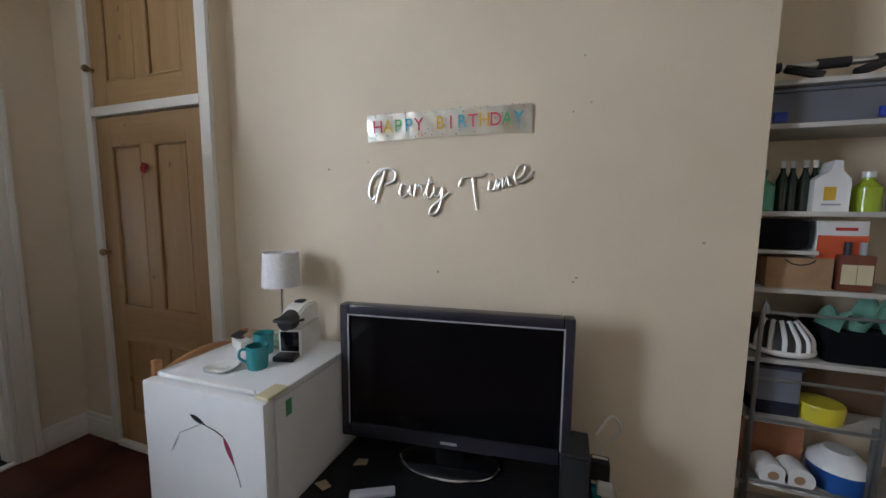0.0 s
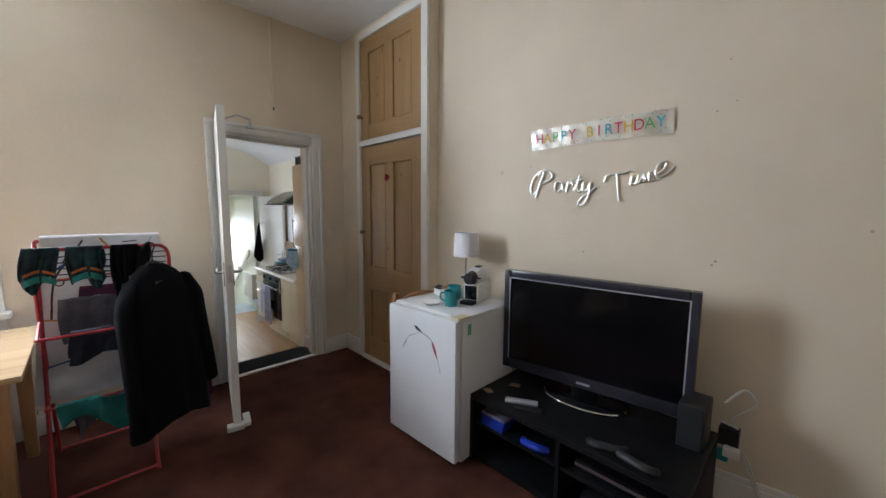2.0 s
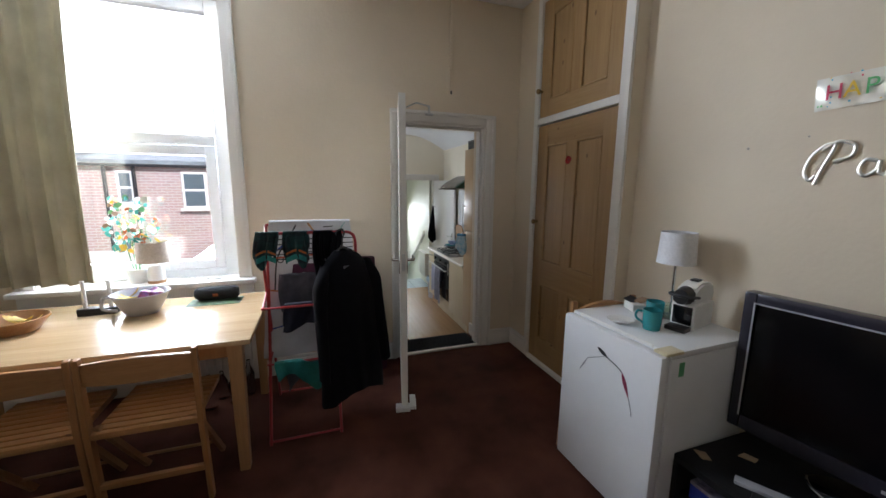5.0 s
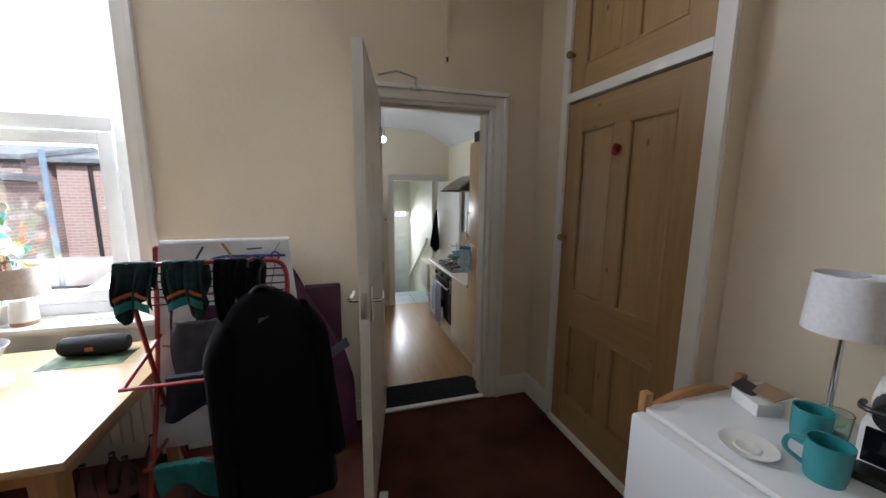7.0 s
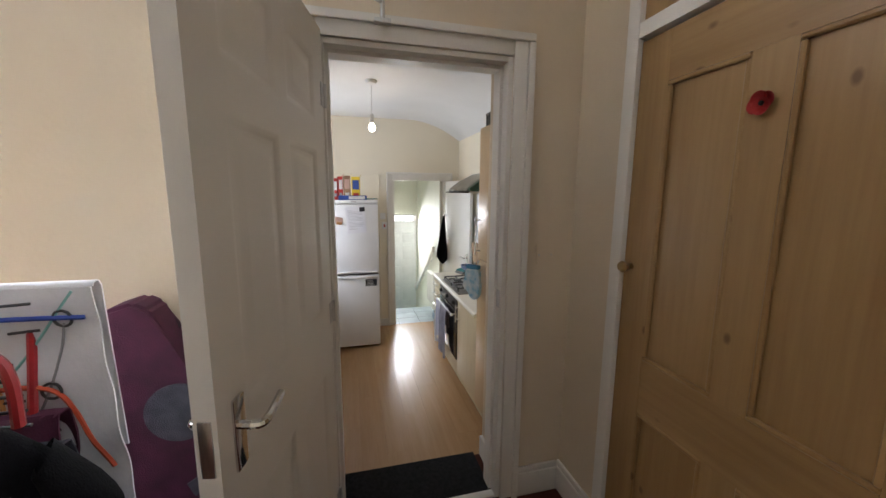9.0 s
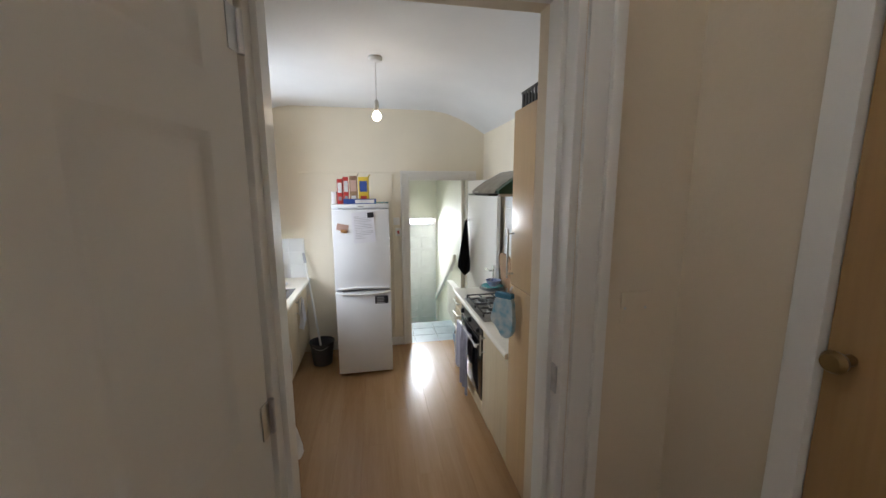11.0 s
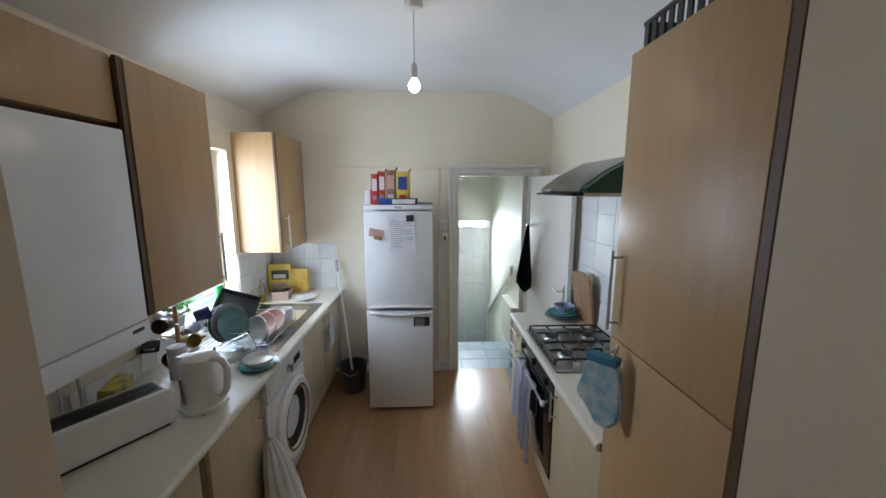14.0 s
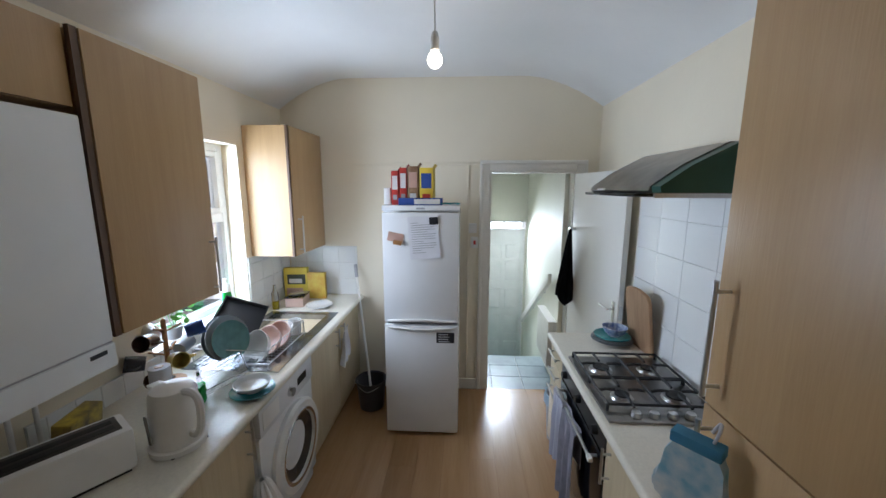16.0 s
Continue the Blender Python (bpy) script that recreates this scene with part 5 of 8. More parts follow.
for y, w in ((-0.405, 0.122), (-0.248, 0.128)):
    o = drape("boxer_shorts", "teal and black patterned shorts with an orange band", "shorts", AX, 1.215, y, y + w, 0.185, 0.12, CL_PATT, int(y * -50), 0.05)
    for nm, z0, h, m_band in (("hem", 1.080, 0.030, CL_TEAL), ("band", 1.108, 0.012, ORANGE)):
        bm = B(); sheet(bm, 16, 2, lambda u, v: (AX + 0.032 + 0.008 * math.sin(u * 9), y + 0.010 + (w - 0.022) * u, z0 + 0.02 * math.sin(u * 3.1) - h * v), 0.003); part(nm, bm, m_band, o)
drape("black_legging", "black knitted legging hung over the airer", "legging", AX, 1.215, -0.085, -0.022, 0.265, 0.16, CL_BLACK, 4)
drape("black_jersey", "black knitted jersey hung over the airer", "jersey", AX, 1.215, -0.032, 0.068, 0.175, 0.18, CL_BLACK, 5)
drape("grey_jumper", "grey jersey jumper drying on the airer", "jumper", AX - 0.16, 0.93, -0.30, 0.10, 0.22, 0.20, CL_GREY, 7)
drape("navy_top", "navy cotton top drying on the airer", "top", AX + 0.05, 0.80, -0.27, 0.06, 0.15, 0.12, CL_NAVY, 8)
drape("burgundy_shirt", "burgundy cotton shirt drying on the airer", "shirt", AX - 0.20, 0.98, -0.22, 0.08, 0.08, 0.2, CL_PURP, 9)
drape("teal_towel", "teal towel drying on the low bar of the airer", "towel", AX + 0.03, 0.44, -0.33, 0.02, 0.14, 0.16, CL_TEAL, 10, 0.08)
drape("grey_towel", "dark grey towel drying on the low bar", "towel", AX - 0.02, 0.40, -0.28, 0.04, 0.16, 0.12, CL_GREY, 11, 0.08)
# black coat on a hanger
coat = thing("coat_on_hanger", "long black coat on a hanger at the end of the airer", "coat", pose(AX + 0.05, 0.124, -0.012, 3, 0, 24) @ Matrix.Diagonal((1, 1.05, 1, 1)))
bm = B()
prof = []
def coat_at(u, v):
    a = 2 * math.pi * u
    w = 0.045 + 0.122 * min(1, v / 0.10) ** 0.6 + 0.035 * v
    d = 0.045 + 0.03 * min(1, v / 0.2) + 0.03 * v
    z = 1.135 - 0.86 * v - 0.085 * (abs(math.cos(a)) ** 1.3) * (1 if v < 0.12 else 1) * min(1, v * 10)
    fold = 1 + 0.10 * math.sin(a * 7 + 3 * v) * v + 0.05 * math.sin(a * 13) * v
    return (d * math.sin(a) * fold + 0.01 * math.sin(v * 5), w * math.cos(a) * (1 + 0.03 * math.sin(v * 9 + a)), z)
sheet(bm, 64, 40, coat_at)
bmesh.ops.remove_doubles(bm, verts=bm.verts[:], dist=0.0005)
part("body", bm, CL_BLACK, coat)
for s in (-1, 1):
    bm = B()
    def sleeve(u, v, s=s):
        a = 2 * math.pi * u
        r = 0.052 - 0.014 * v
        return (0.03 + 0.03 * v + r * math.sin(a) * (1 + 0.1 * math.sin(9 * v + a)), s * (0.128 + 0.035 * min(1, v * 5) + 0.035 * v) + 0.7 * r * min(1, 0.3 + v * 5) * math.cos(a), 1.055 - 0.66 * v + 0.012 * math.cos(a) * s)
    sheet(bm, 20, 24, sleeve)
    bmesh.ops.remove_doubles(bm, verts=bm.verts[:], dist=0.0005)
    part("sleeve", bm, CL_BLACK, coat)
part("chest_print", boxes((0.066, 0.0675, -0.035, 0.0, 1.035, 1.052)), CL_GREY, coat, "small grey chest print")
bm = B()
pipe(bm, curve_points([(0, -0.12, 1.045), (0, -0.05, 1.115), (0, 0, 1.150), (0, 0.05, 1.115), (0, 0.12, 1.045)], 5), 0.007)
pipe(bm, curve_points([(0, 0, 1.150), (0, 0.005, 1.20), (0, 0.02, 1.235), (0, -0.005, 1.255), (0, -0.03, 1.24), (0, -0.03, 1.225)], 5), 0.004)
part("hanger", bm, BLACK_PLASTIC, coat, "black plastic hanger")

# ---- printed sheet over the airer, burgundy bags behind ----
MAPW = mat("white_printed_cover", (0.66, 0.66, 0.68), 0.7, vary=0.05, scale=9, bump=0.3, bump_scale=12)
mb = thing("printed_sheet", "white line-map printed sheet draped over the airer", "sheet", pose(AX - 0.25, -0.105, 0.0))
bm = B()
def board_at(u, v):
    hw = 0.245 + 0.075 * (1 - v)
    w = 1 - v
    return (0.014 + 0.06 * w + 0.012 * w * math.sin(9 * u + 5 * v) + 0.005 * math.sin(21 * v + 7 * u) * w + 0.004 * math.sin(33 * v - 6 * u), (u - 0.5) * 2 * hw, 0.40 + 0.862 * v)
sheet(bm, 36, 56, board_at, -0.004)
part("cover", bm, MAPW, mb)
bm = B()
sheet(bm, 24, 10, lambda u, v: (-0.014 - 0.02 * v + 0.006 * math.sin(u * 12), (u - 0.5) * 0.49, 1.262 - 0.42 * v), 0.004)
part("back_fall", bm, MAPW, mb)
bm = B()
sheet(bm, 24, 6, lambda u, v: (0.014 * math.cos(math.pi * v), (u - 0.5) * 0.49, 1.262 + 0.012 * math.sin(math.pi * v)), 0.003)
part("fold_over_bar", bm, MAPW, mb)
def line(name, pts, r, colour):
    bm = B()
    cp = curve_points(pts, 6)
    def on(p):
        u, v = p[0] / 0.56 + 0.5, (p[1] + 0.035 - 0.40) / 0.862
        q = board_at(min(1, max(0, u)), min(1, max(0, v)))
        return (q[0] + 0.0035, q[1], q[2])
    pipe(bm, [on((a.x, a.y)) for a in cp], r, 6)
    part(name, bm, colour, mb)
LB, LR, LO, LK, LT, LG = (mat("map_line_" + n, c, 0.6) for n, c in (("blue", (0.02, 0.06, 0.32)), ("red", (0.55, 0.08, 0.03)), ("orange", (0.45, 0.22, 0.06)), ("black", (0.03, 0.03, 0.03)), ("teal", (0.20, 0.45, 0.42)), ("grey", (0.25, 0.25, 0.26))))
line("map_line", [(-0.26, 1.02, 0), (-0.16, 1.10, 0), (-0.05, 1.16, 0), (0.10, 1.165, 0), (0.255, 1.16, 0)], 0.006, LB)
line("map_line", [(-0.26, 1.00, 0), (-0.1, 1.01, 0), (0.05, 1.015, 0), (0.16, 1.005, 0), (0.20, 0.94, 0), (0.25, 0.80, 0)], 0.006, LR)
line("map_line", [(-0.02, 1.22, 0), (0.04, 1.13, 0), (0.07, 1.02, 0), (0.08, 0.9, 0), (0.12, 0.80, 0), (0.12, 0.6, 0)], 0.006, LO)
line("map_line", [(-0.10, 1.21, 0), (-0.16, 1.11, 0), (-0.22, 1.0, 0), (-0.23, 0.8, 0)], 0.005, LK)
line("map_line", [(0.24, 1.22, 0), (0.10, 1.05, 0), (0.0, 0.92, 0), (-0.1, 0.85, 0)], 0.003, LT)
line("map_line", [(0.21, 1.15, 0), (0.17, 1.02, 0), (0.10, 0.88, 0), (0.06, 0.7, 0), (0.10, 0.5, 0)], 0.003, LG)
line("map_line", [(-0.26, 0.80, 0), (-0.1, 0.78, 0), (0.1, 0.82, 0), (0.25, 0.60, 0)], 0.005, LO)
line("map_line", [(-0.26, 0.55, 0), (0, 0.58, 0), (0.25, 0.45, 0)], 0.005, LB)
for y, z in ((0.05, 1.13), (0.21, 1.16), (-0.165, 1.10), (0.075, 1.015), (0.165, 1.0), (0.12, 0.80), (0.0, 0.79), (-0.2, 0.99)):
    line("station_ring", [(y + 0.018 * math.cos(k * 0.785), z + 0.018 * math.sin(k * 0.785), 0) for k in range(9)], 0.0035, LK)
rng = random.Random(9)
for y, z, w, a in ((0.12, 1.195, 0.07, 3), (0.13, 1.135, 0.06, 3), (-0.02, 1.055, 0.07, 0), (-0.03, 1.035, 0.06, 0), (-0.02, 0.90, 0.06, 0), (0.15, 0.93, 0.06, -60), (0.19, 0.82, 0.05, -60), (0.09, 0.985, 0.05, 0), (-0.15, 0.70, 0.08, 0), (0.1, 0.66, 0.07, 0)):
    c, s = math.cos(radians(a)), math.sin(radians(a))
    line("station_name", [(y - c * w / 2, z - s * w / 2, 0), (y, z, 0), (y + c * w / 2, z + s * w / 2, 0)], 0.0035, LK)
bag = thing("shopping_bag", "burgundy and grey fabric bag slumped against the wall", "bag", pose(-2.80, 0.16, 0))
bm = B(); prism(bm, [(-0.20, 0.0), (0.27, 0.0), (0.26, 0.35), (0.20, 0.58), (0.10, 0.76), (0.02, 0.89), (-0.04, 1.00), (-0.075, 1.11), (-0.12, 1.135), (-0.20, 1.11)], -0.07, 0.05, "x")
bmesh.ops.bevel(bm, geom=bm.edges[:], offset=0.012, segments=2, affect="EDGES"); part("body", bm, CL_PURP, bag)
bm = B(); prism(bm, [(0.0, 0.45), (0.24, 0.60), (0.22, 0.65), (-0.02, 0.50)], 0.0505, 0.056, "x"); part("strap", bm, CL_GREY, bag, "grey webbing strap")
bm = B(); lathe(bm, [(0, 0), (0.10, 0), (0.10, 0.004), (0, 0.004)], 28); p = part("printed_disc", bm, CL_GREY, bag, "grey printed disc"); p.location, p.rotation_euler = (0.051, -0.02, 0.76), (0, radians(90), 0)
bm = B(); box(bm, -0.045, 0.045, -0.06, 0.14, 0.0, 0.93, bevel=0.01)
solo("cardboard_folder", bm, mat("maroon_card", (0.055, 0.010, 0.022), 0.8), "maroon card folder standing against the wall", "folder", pose(-2.885, 0.22, 0))

# ---- kitchen: openings and trim ----
kw = thing("window_2", "white framed kitchen window above the sink", "window", kind="structure")
for nm, q in (("frame_jamb", (KWX0, KWX0 + 0.05, KWZ0, KWZ1)), ("frame_jamb", (KWX1 - 0.05, KWX1, KWZ0, KWZ1)), ("frame_head", (KWX0 + 0.051, KWX1 - 0.051, KWZ1 - 0.05, KWZ1)), ("frame_foot", (KWX0 + 0.051, KWX1 - 0.051, KWZ0, KWZ0 + 0.05)), ("transom", (KWX0 + 0.051, KWX1 - 0.051, 1.27, 1.33))):
    part(nm, boxes((q[0], q[1], KY0 - 0.17, KY0 - 0.11, q[2], q[3]), bevel=0.005), UPVC, kw)
sv = part("top_vent_sash", boxes((KWX0 + 0.052, KWX0 + 0.09, KY0 - 0.165, KY0 - 0.10, 1.332, KWZ1 - 0.052), (KWX1 - 0.09, KWX1 - 0.052, KY0 - 0.165, KY0 - 0.10, 1.332, KWZ1 - 0.052), (KWX0 + 0.09, KWX1 - 0.09, KY0 - 0.165, KY0 - 0.10, 1.332, 1.37), (KWX0 + 0.09, KWX1 - 0.09, KY0 - 0.165, KY0 - 0.10, KWZ1 - 0.09, KWZ1 - 0.052), bevel=0.004), UPVC, kw)
for z0, z1, i in ((KWZ0 + 0.05, 1.27, 0.05), (1.37, KWZ1 - 0.09, 0.09)):
    p = part("pane", boxes((KWX0 + i, KWX1 - i, KY0 - 0.143, KY0 - 0.137, z0, z1)), GLASS, kw)
    p.visible_shadow = False
structure("window_ledge", boxes((KWX0, KWX1, KY0 - 0.11, KY0 + 0.012, KWZ0 - 0.014, KWZ0 + 0.004), bevel=0.003), GLOSS, "white tiled window ledge", "window ledge")
architrave("trim_back_doorway", KX0, FDY0, FDY1, KZ, FDZ, 1, 0.085)
structure("trim_back_lining", boxes((KX0 - 0.12, KX0, FDY0 - 0.001, FDY0 + 0.018, KZ, FDZ), (KX0 - 0.12, KX0, FDY1 - 0.018, FDY1 + 0.001, KZ, FDZ), (KX0 - 0.12, KX0, FDY0 + 0.018, FDY1 - 0.018, FDZ - 0.018, FDZ + 0.001)), GLOSS, "white gloss door lining", "trim")
structure("picture_rail", boxes((KX0, KX0 + 0.014, 0.06, FDY0 - 0.087, 1.70, 1.722), bevel=0.004), CREAM_K, "thin cream painted dado rail", "trim")
structure("conduit_strip", boxes((KX0, KX0 + 0.012, 1.06, 1.075, KZ + 0.10, 1.70), bevel=0.003), CREAM_K, "cream painted vertical cable strip", "trim")
structure("baseboard_kitchen", boxes((KX0, KX0 + 0.018, 0.12, FDY0 - 0.087, KZ, KZ + 0.10), bevel=0.004), GLOSS, "white baseboard", "baseboard")
kd = thing("door_2", "plain white flush door standing open against the wall", "door", pose(KX0 + 0.03, FDY1 - 0.0, KZ + 0.012, 0, 0, 8.5), kind="structure")
part("slab", boxes((0, 0.755, -0.02, 0.02, 0, 1.975), bevel=0.002), SATIN, kd)
hp = part("handle_plate", boxes((0.69, 0.725, -0.028, -0.0205, 0.94, 1.09), bevel=0.003), CHROME, kd, "chrome lever handle plate")
bm = B(); pipe(bm, curve_points([(0.705, -0.028, 1.035), (0.705, -0.06, 1.035), (0.69, -0.068, 1.035), (0.60, -0.064, 1.040)], 4), 0.008); part("lever", bm, CHROME, hp)
part("latch_plate", boxes((0.755, 0.758, -0.011, 0.011, 0.97, 1.07)), STEEL, kd)
dc = thing("hanging_cloth", "black cloth hanging over the edge of the open door", "cloth", pose(KX0 + 0.10, 0, 0))
bm = B()
sheet(bm, 16, 20, lambda u, v: (0.014 * math.sin(u * 13 + 2 * v) * v, 1.928 - 0.03 * v + (u - 0.5) * (0.025 + 0.125 * min(1, 1.15 * v)), 1.17 - 0.62 * v + 0.05 * v * math.cos(u * 5)), 0.012)
part("cloth", bm, CL_BLACK, dc); part("hook", boxes((-0.01, 0.01, 1.915, 1.972, 1.16, 1.185), bevel=0.003), CHROME, dc)
sb = thing("cooker_switch", "white cooker switch with a red rocker on the wall", "switch"); part("plate", boxes((KX0, KX0 + 0.03, 1.095, 1.16, 0.99, 1.085), bevel=0.004), WHITE_PLASTIC, sb)
part("rocker", boxes((KX0 + 0.030, KX0 + 0.036, 1.117, 1.138, 1.02, 1.055), bevel=0.002), mat("red_rocker", (0.50, 0.02, 0.02), 0.4), sb, "red rocker switch")
part("upper_box", boxes((KX0, KX0 + 0.025, 1.075, 1.145, 1.12, 1.205), bevel=0.004), WHITE_PLASTIC, sb)

# ---- landing, steps and back door beyond ----
HY0, HY1 = 1.0, 1.92
structure("floor_landing", boxes((-7.08, KX0 - 0.001, HY0, HY1, KZ - 0.3, KZ - 0.012)), GROUT, "tiled landing", "floor")
for k in range(3):
    for j in range(3):
        x1 = KX0 - 0.004 - k * 0.233
        bmq = boxes((x1 - 0.227, x1, HY0 + 0.02 + j * 0.30, HY0 + 0.314 + j * 0.30, KZ - 0.012, KZ), bevel=0.002)
        o = new("floor_tile", mesh_of("floor_tile", bmq, SLATE_TILE)); o.parent = bpy.data.objects["floor_landing"]
for k in range(4):
    structure("step_%d" % (k + 1), boxes((-7.08 - 0.22 * (k + 1), -7.08 - 0.22 * k, HY0, HY1, -1.4, KZ - 0.18 * (k + 1))), CL_TEAL, "teal carpeted stair", "step")
structure("floor_lobby", boxes((-8.8, -7.96, HY0, HY1, -1.4, -1.26)), CL_TEAL, "dark lobby floor", "floor")
structure("wall_hall_north", boxes((-8.8, KX0 - 0.12, HY1, HY1 + 0.1, -1.4, 2.2)), HALL_PAINT, "pale cream hall wall", "wall")
structure("wall_hall_south", boxes((-8.8, KX0 - 0.12, HY0 - 0.1, HY0, -1.4, 2.2)), HALL_PAINT, "pale cream hall wall", "wall")
structure("ceiling_hall", boxes((-8.8, KX0 - 0.121, HY0 - 0.1, HY1 + 0.1, 2.2, 2.3)), WHITE_CEIL, "white hall ceiling", "ceiling")
structure("wall_hall_soffit", boxes((-8.4, -8.3, HY0, HY1, 1.06, 2.2)), HALL_PAINT, "cream wall above the back door", "wall")
structure("wall_hall_end", boxes((-8.40, -8.30, HY0, 1.30, -1.4, 1.06), (-8.40, -8.30, 1.905, HY1, -1.4, 1.06)), HALL_PAINT, "pale cream hall end wall", "wall")
bd = thing("door_3", "white panelled back door with a glazed fanlight", "door", pose(-8.33, 1.31, -1.25), kind="structure")
part("slab", boxes((-0.02, 0.02, 0, 0.585, 0, 2.17), bevel=0.003), UPVC, bd)
for z in (0.25, 0.65, 1.05, 1.45, 1.78):
    for y in (0.07, 0.325):
        part("panel", boxes((0.0205, 0.030, y, y + 0.19, z, z + (0.28 if z < 1.7 else 0.20)), bevel=0.008), UPVC, bd)
fl = part("fanlight_frame", boxes((-0.02, 0.025, 0, 0.585, 2.172, 2.20), (-0.02, 0.025, 0.28, 0.305, 2.20, 2.29), (-0.02, 0.025, 0, 0.585, 2.29, 2.31)), UPVC, bd)
for y0, y1 in ((0.001, 0.279), (0.306, 0.584)):
    p = part("fanlight_pane", boxes((-0.004, 0.004, y0, y1, 2.20, 2.29)), GLASS, fl); p.visible_shadow = False
bm = B()
vs = box(bm, -8.22, -6.70, HY1 - 0.06, HY1 - 0.02, -0.045, 0.045, bevel=0.008)
for v in bm.verts:
    v.co.z += 0.64 + (v.co.x + 6.70) * 0.65
hr = thing("handrail", "white painted sloping handrail on the hall wall", "handrail")
part("rail", bm, GLOSS, hr)
for x in (-7.6, -7.05):
    part("bracket", boxes((x, x + 0.03, HY1 - 0.021, HY1, 0.62 + (x + 6.70) * 0.65, 0.65 + (x + 6.70) * 0.65)), STEEL, hr)
rd = thing("radiator", "small white panel radiator on the hall wall", "radiator")
for k in range(9):
    part("column", boxes((-7.02 + k * 0.055, -6.972 + k * 0.055, HY1 - 0.075, HY1 - 0.03, -0.20, 0.24), bevel=0.006), GLOSS, rd)
part("top_grille", boxes((-7.03, -6.52, HY1 - 0.08, HY1, 0.241, 0.255)), GLOSS, rd); part("back_panel", boxes((-7.02, -6.53, HY1 - 0.029, HY1, -0.20, 0.24)), GLOSS, rd)

# ---- kitchen units, window side ----
WT = KZ + 0.90
SX0, SX1, SXD, SYa, SYb = -5.87, -5.41, -4.93, -0.48, 0.055   # sink bowl, drainer end, depth
wtop = thing("worktop", "cream laminate worktop along the window wall", "worktop")
for q in ((-6.375, SX0 + 0.04, KY0, 0.10), (SX0 + 0.04, SX1 - 0.04, KY0, SYa + 0.04), (SX0 + 0.04, SX1 - 0.04, SYb - 0.06, 0.10), (SX1 - 0.04, -3.225, KY0, 0.10)):
    part("slab", boxes((q[0], q[1], q[2], q[3], WT - 0.038, WT)), WORKTOP, wtop, smooth=False)
bm = B(); rod(bm, (-6.375, 0.10, WT - 0.019), (-3.225, 0.10, WT - 0.019), 0.019, n=20); part("rolled_edge", bm, WORKTOP, wtop)
FRONT = 0.068
def handle(parent, x, z0, z1, y, side, lab="slim steel bar handle"):
    bm = B(); rod(bm, (x, y + side * 0.035, z0), (x, y + side * 0.035, z1), 0.006)
    for z in (z0 + 0.025, z1 - 0.025):
        rod(bm, (x, y, z), (x, y + side * 0.035, z), 0.005)
    return part("handle", bm, STEEL, parent, lab)
def base_unit(name, x0, x1, hx, label, y0=KY0, y1=FRONT - 0.02, side=1, m=BEECH_PALE):
    c = thing(name, label, "cabinet", group="base cabinets")
    lo, hi = (y0, y1) if side > 0 else (y1, y0)
    part("carcass", boxes((x0 + 0.001, x1 - 0.001, lo, hi, KZ + 0.15, WT - 0.039)), m, c)
    kick = (hi - 0.06, hi - 0.045) if side > 0 else (lo + 0.045, lo + 0.06)
    part("plinth", boxes((x0 + 0.001, x1 - 0.001, kick[0], kick[1], KZ, KZ + 0.149)), m, c)
    ya, yb = (y1 + 0.001, y1 + 0.02) if side > 0 else (y1 - 0.02, y1 - 0.001)
    d = part("door", boxes((x0 + 0.003, x1 - 0.003, ya, yb, KZ + 0.155, WT - 0.045), bevel=0.0015), m, c)
    if hx is not None:
        handle(d, hx, WT - 0.24, WT - 0.08, yb if side > 0 else ya, side)
    return c
base_unit("base_cabinet", -6.35, -5.80, -5.86, "pale beech base cabinet below the sink")
base_unit("base_cabinet", -5.80, -5.28, -5.74, "pale beech base cabinet below the sink")
base_unit("base_cabinet", -4.64, -4.19, -4.60, "pale beech base cabinet with a bag on its handle")
base_unit("base_cabinet", -4.13, -3.24, -3.30, "pale beech base cabinet near the doorway")
solo("filler_panel", boxes((-4.186, -4.135, KY0, 0.02, KZ, WT - 0.04)), GREYB, "grey filler panel between two cabinets", "panel")
# washing machine
wm = thing("washing_machine", "white front-loading washing machine below the worktop", "washing machine", pose(-4.96, 0, KZ))
part("body", boxes((-0.295, 0.295, -0.50, 0.06, 0.012, 0.85), bevel=0.008), WHITE_ENAMEL, wm)
part("front_panel", boxes((-0.294, 0.294, 0.0605, 0.085, 0.10, 0.70), bevel=0.008), WHITE_ENAMEL, wm)
pnl = part("control_panel", boxes((-0.294, 0.294, 0.0605, 0.095, 0.705, 0.845), bevel=0.010), WHITE_ENAMEL, wm)
bm = B(); rod(bm, (0.0, 0.095, 0.775), (0.0, 0.118, 0.775), 0.026, 0.023, 24); part("dial", bm, CHROME, pnl, "chrome programme dial")
part("display", boxes((-0.20, -0.09, 0.0952, 0.0965, 0.755, 0.80)), BLACK_GLOSS, pnl)
part("drawer", boxes((0.12, 0.27, 0.0952, 0.098, 0.735, 0.825), bevel=0.001), WHITE_PLASTIC, pnl)
dr = B()
lathe(dr, [(0.150, 0.0), (0.205, 0.0), (0.208, 0.02), (0.195, 0.035), (0.165, 0.035), (0.150, 0.02), (0.150, 0.0)], 48)
ring = part("door_ring", dr, WHITE_PLASTIC, wm, "white porthole ring"); ring.location, ring.rotation_euler, ring.scale = (-0.035, 0.085, 0.43), (radians(-90), 0, 0), (1.22, 1.22, 1.15)
bm = B(); lathe(bm, [(0, -0.02), (0.09, -0.015), (0.150, 0.012), (0.150, 0.018), (0.09, -0.005), (0, -0.01)], 40)
gl = part("porthole_glass", bm, mat("dark_porthole_glass", (0.05, 0.045, 0.045), 0.08, spec=0.8), ring)
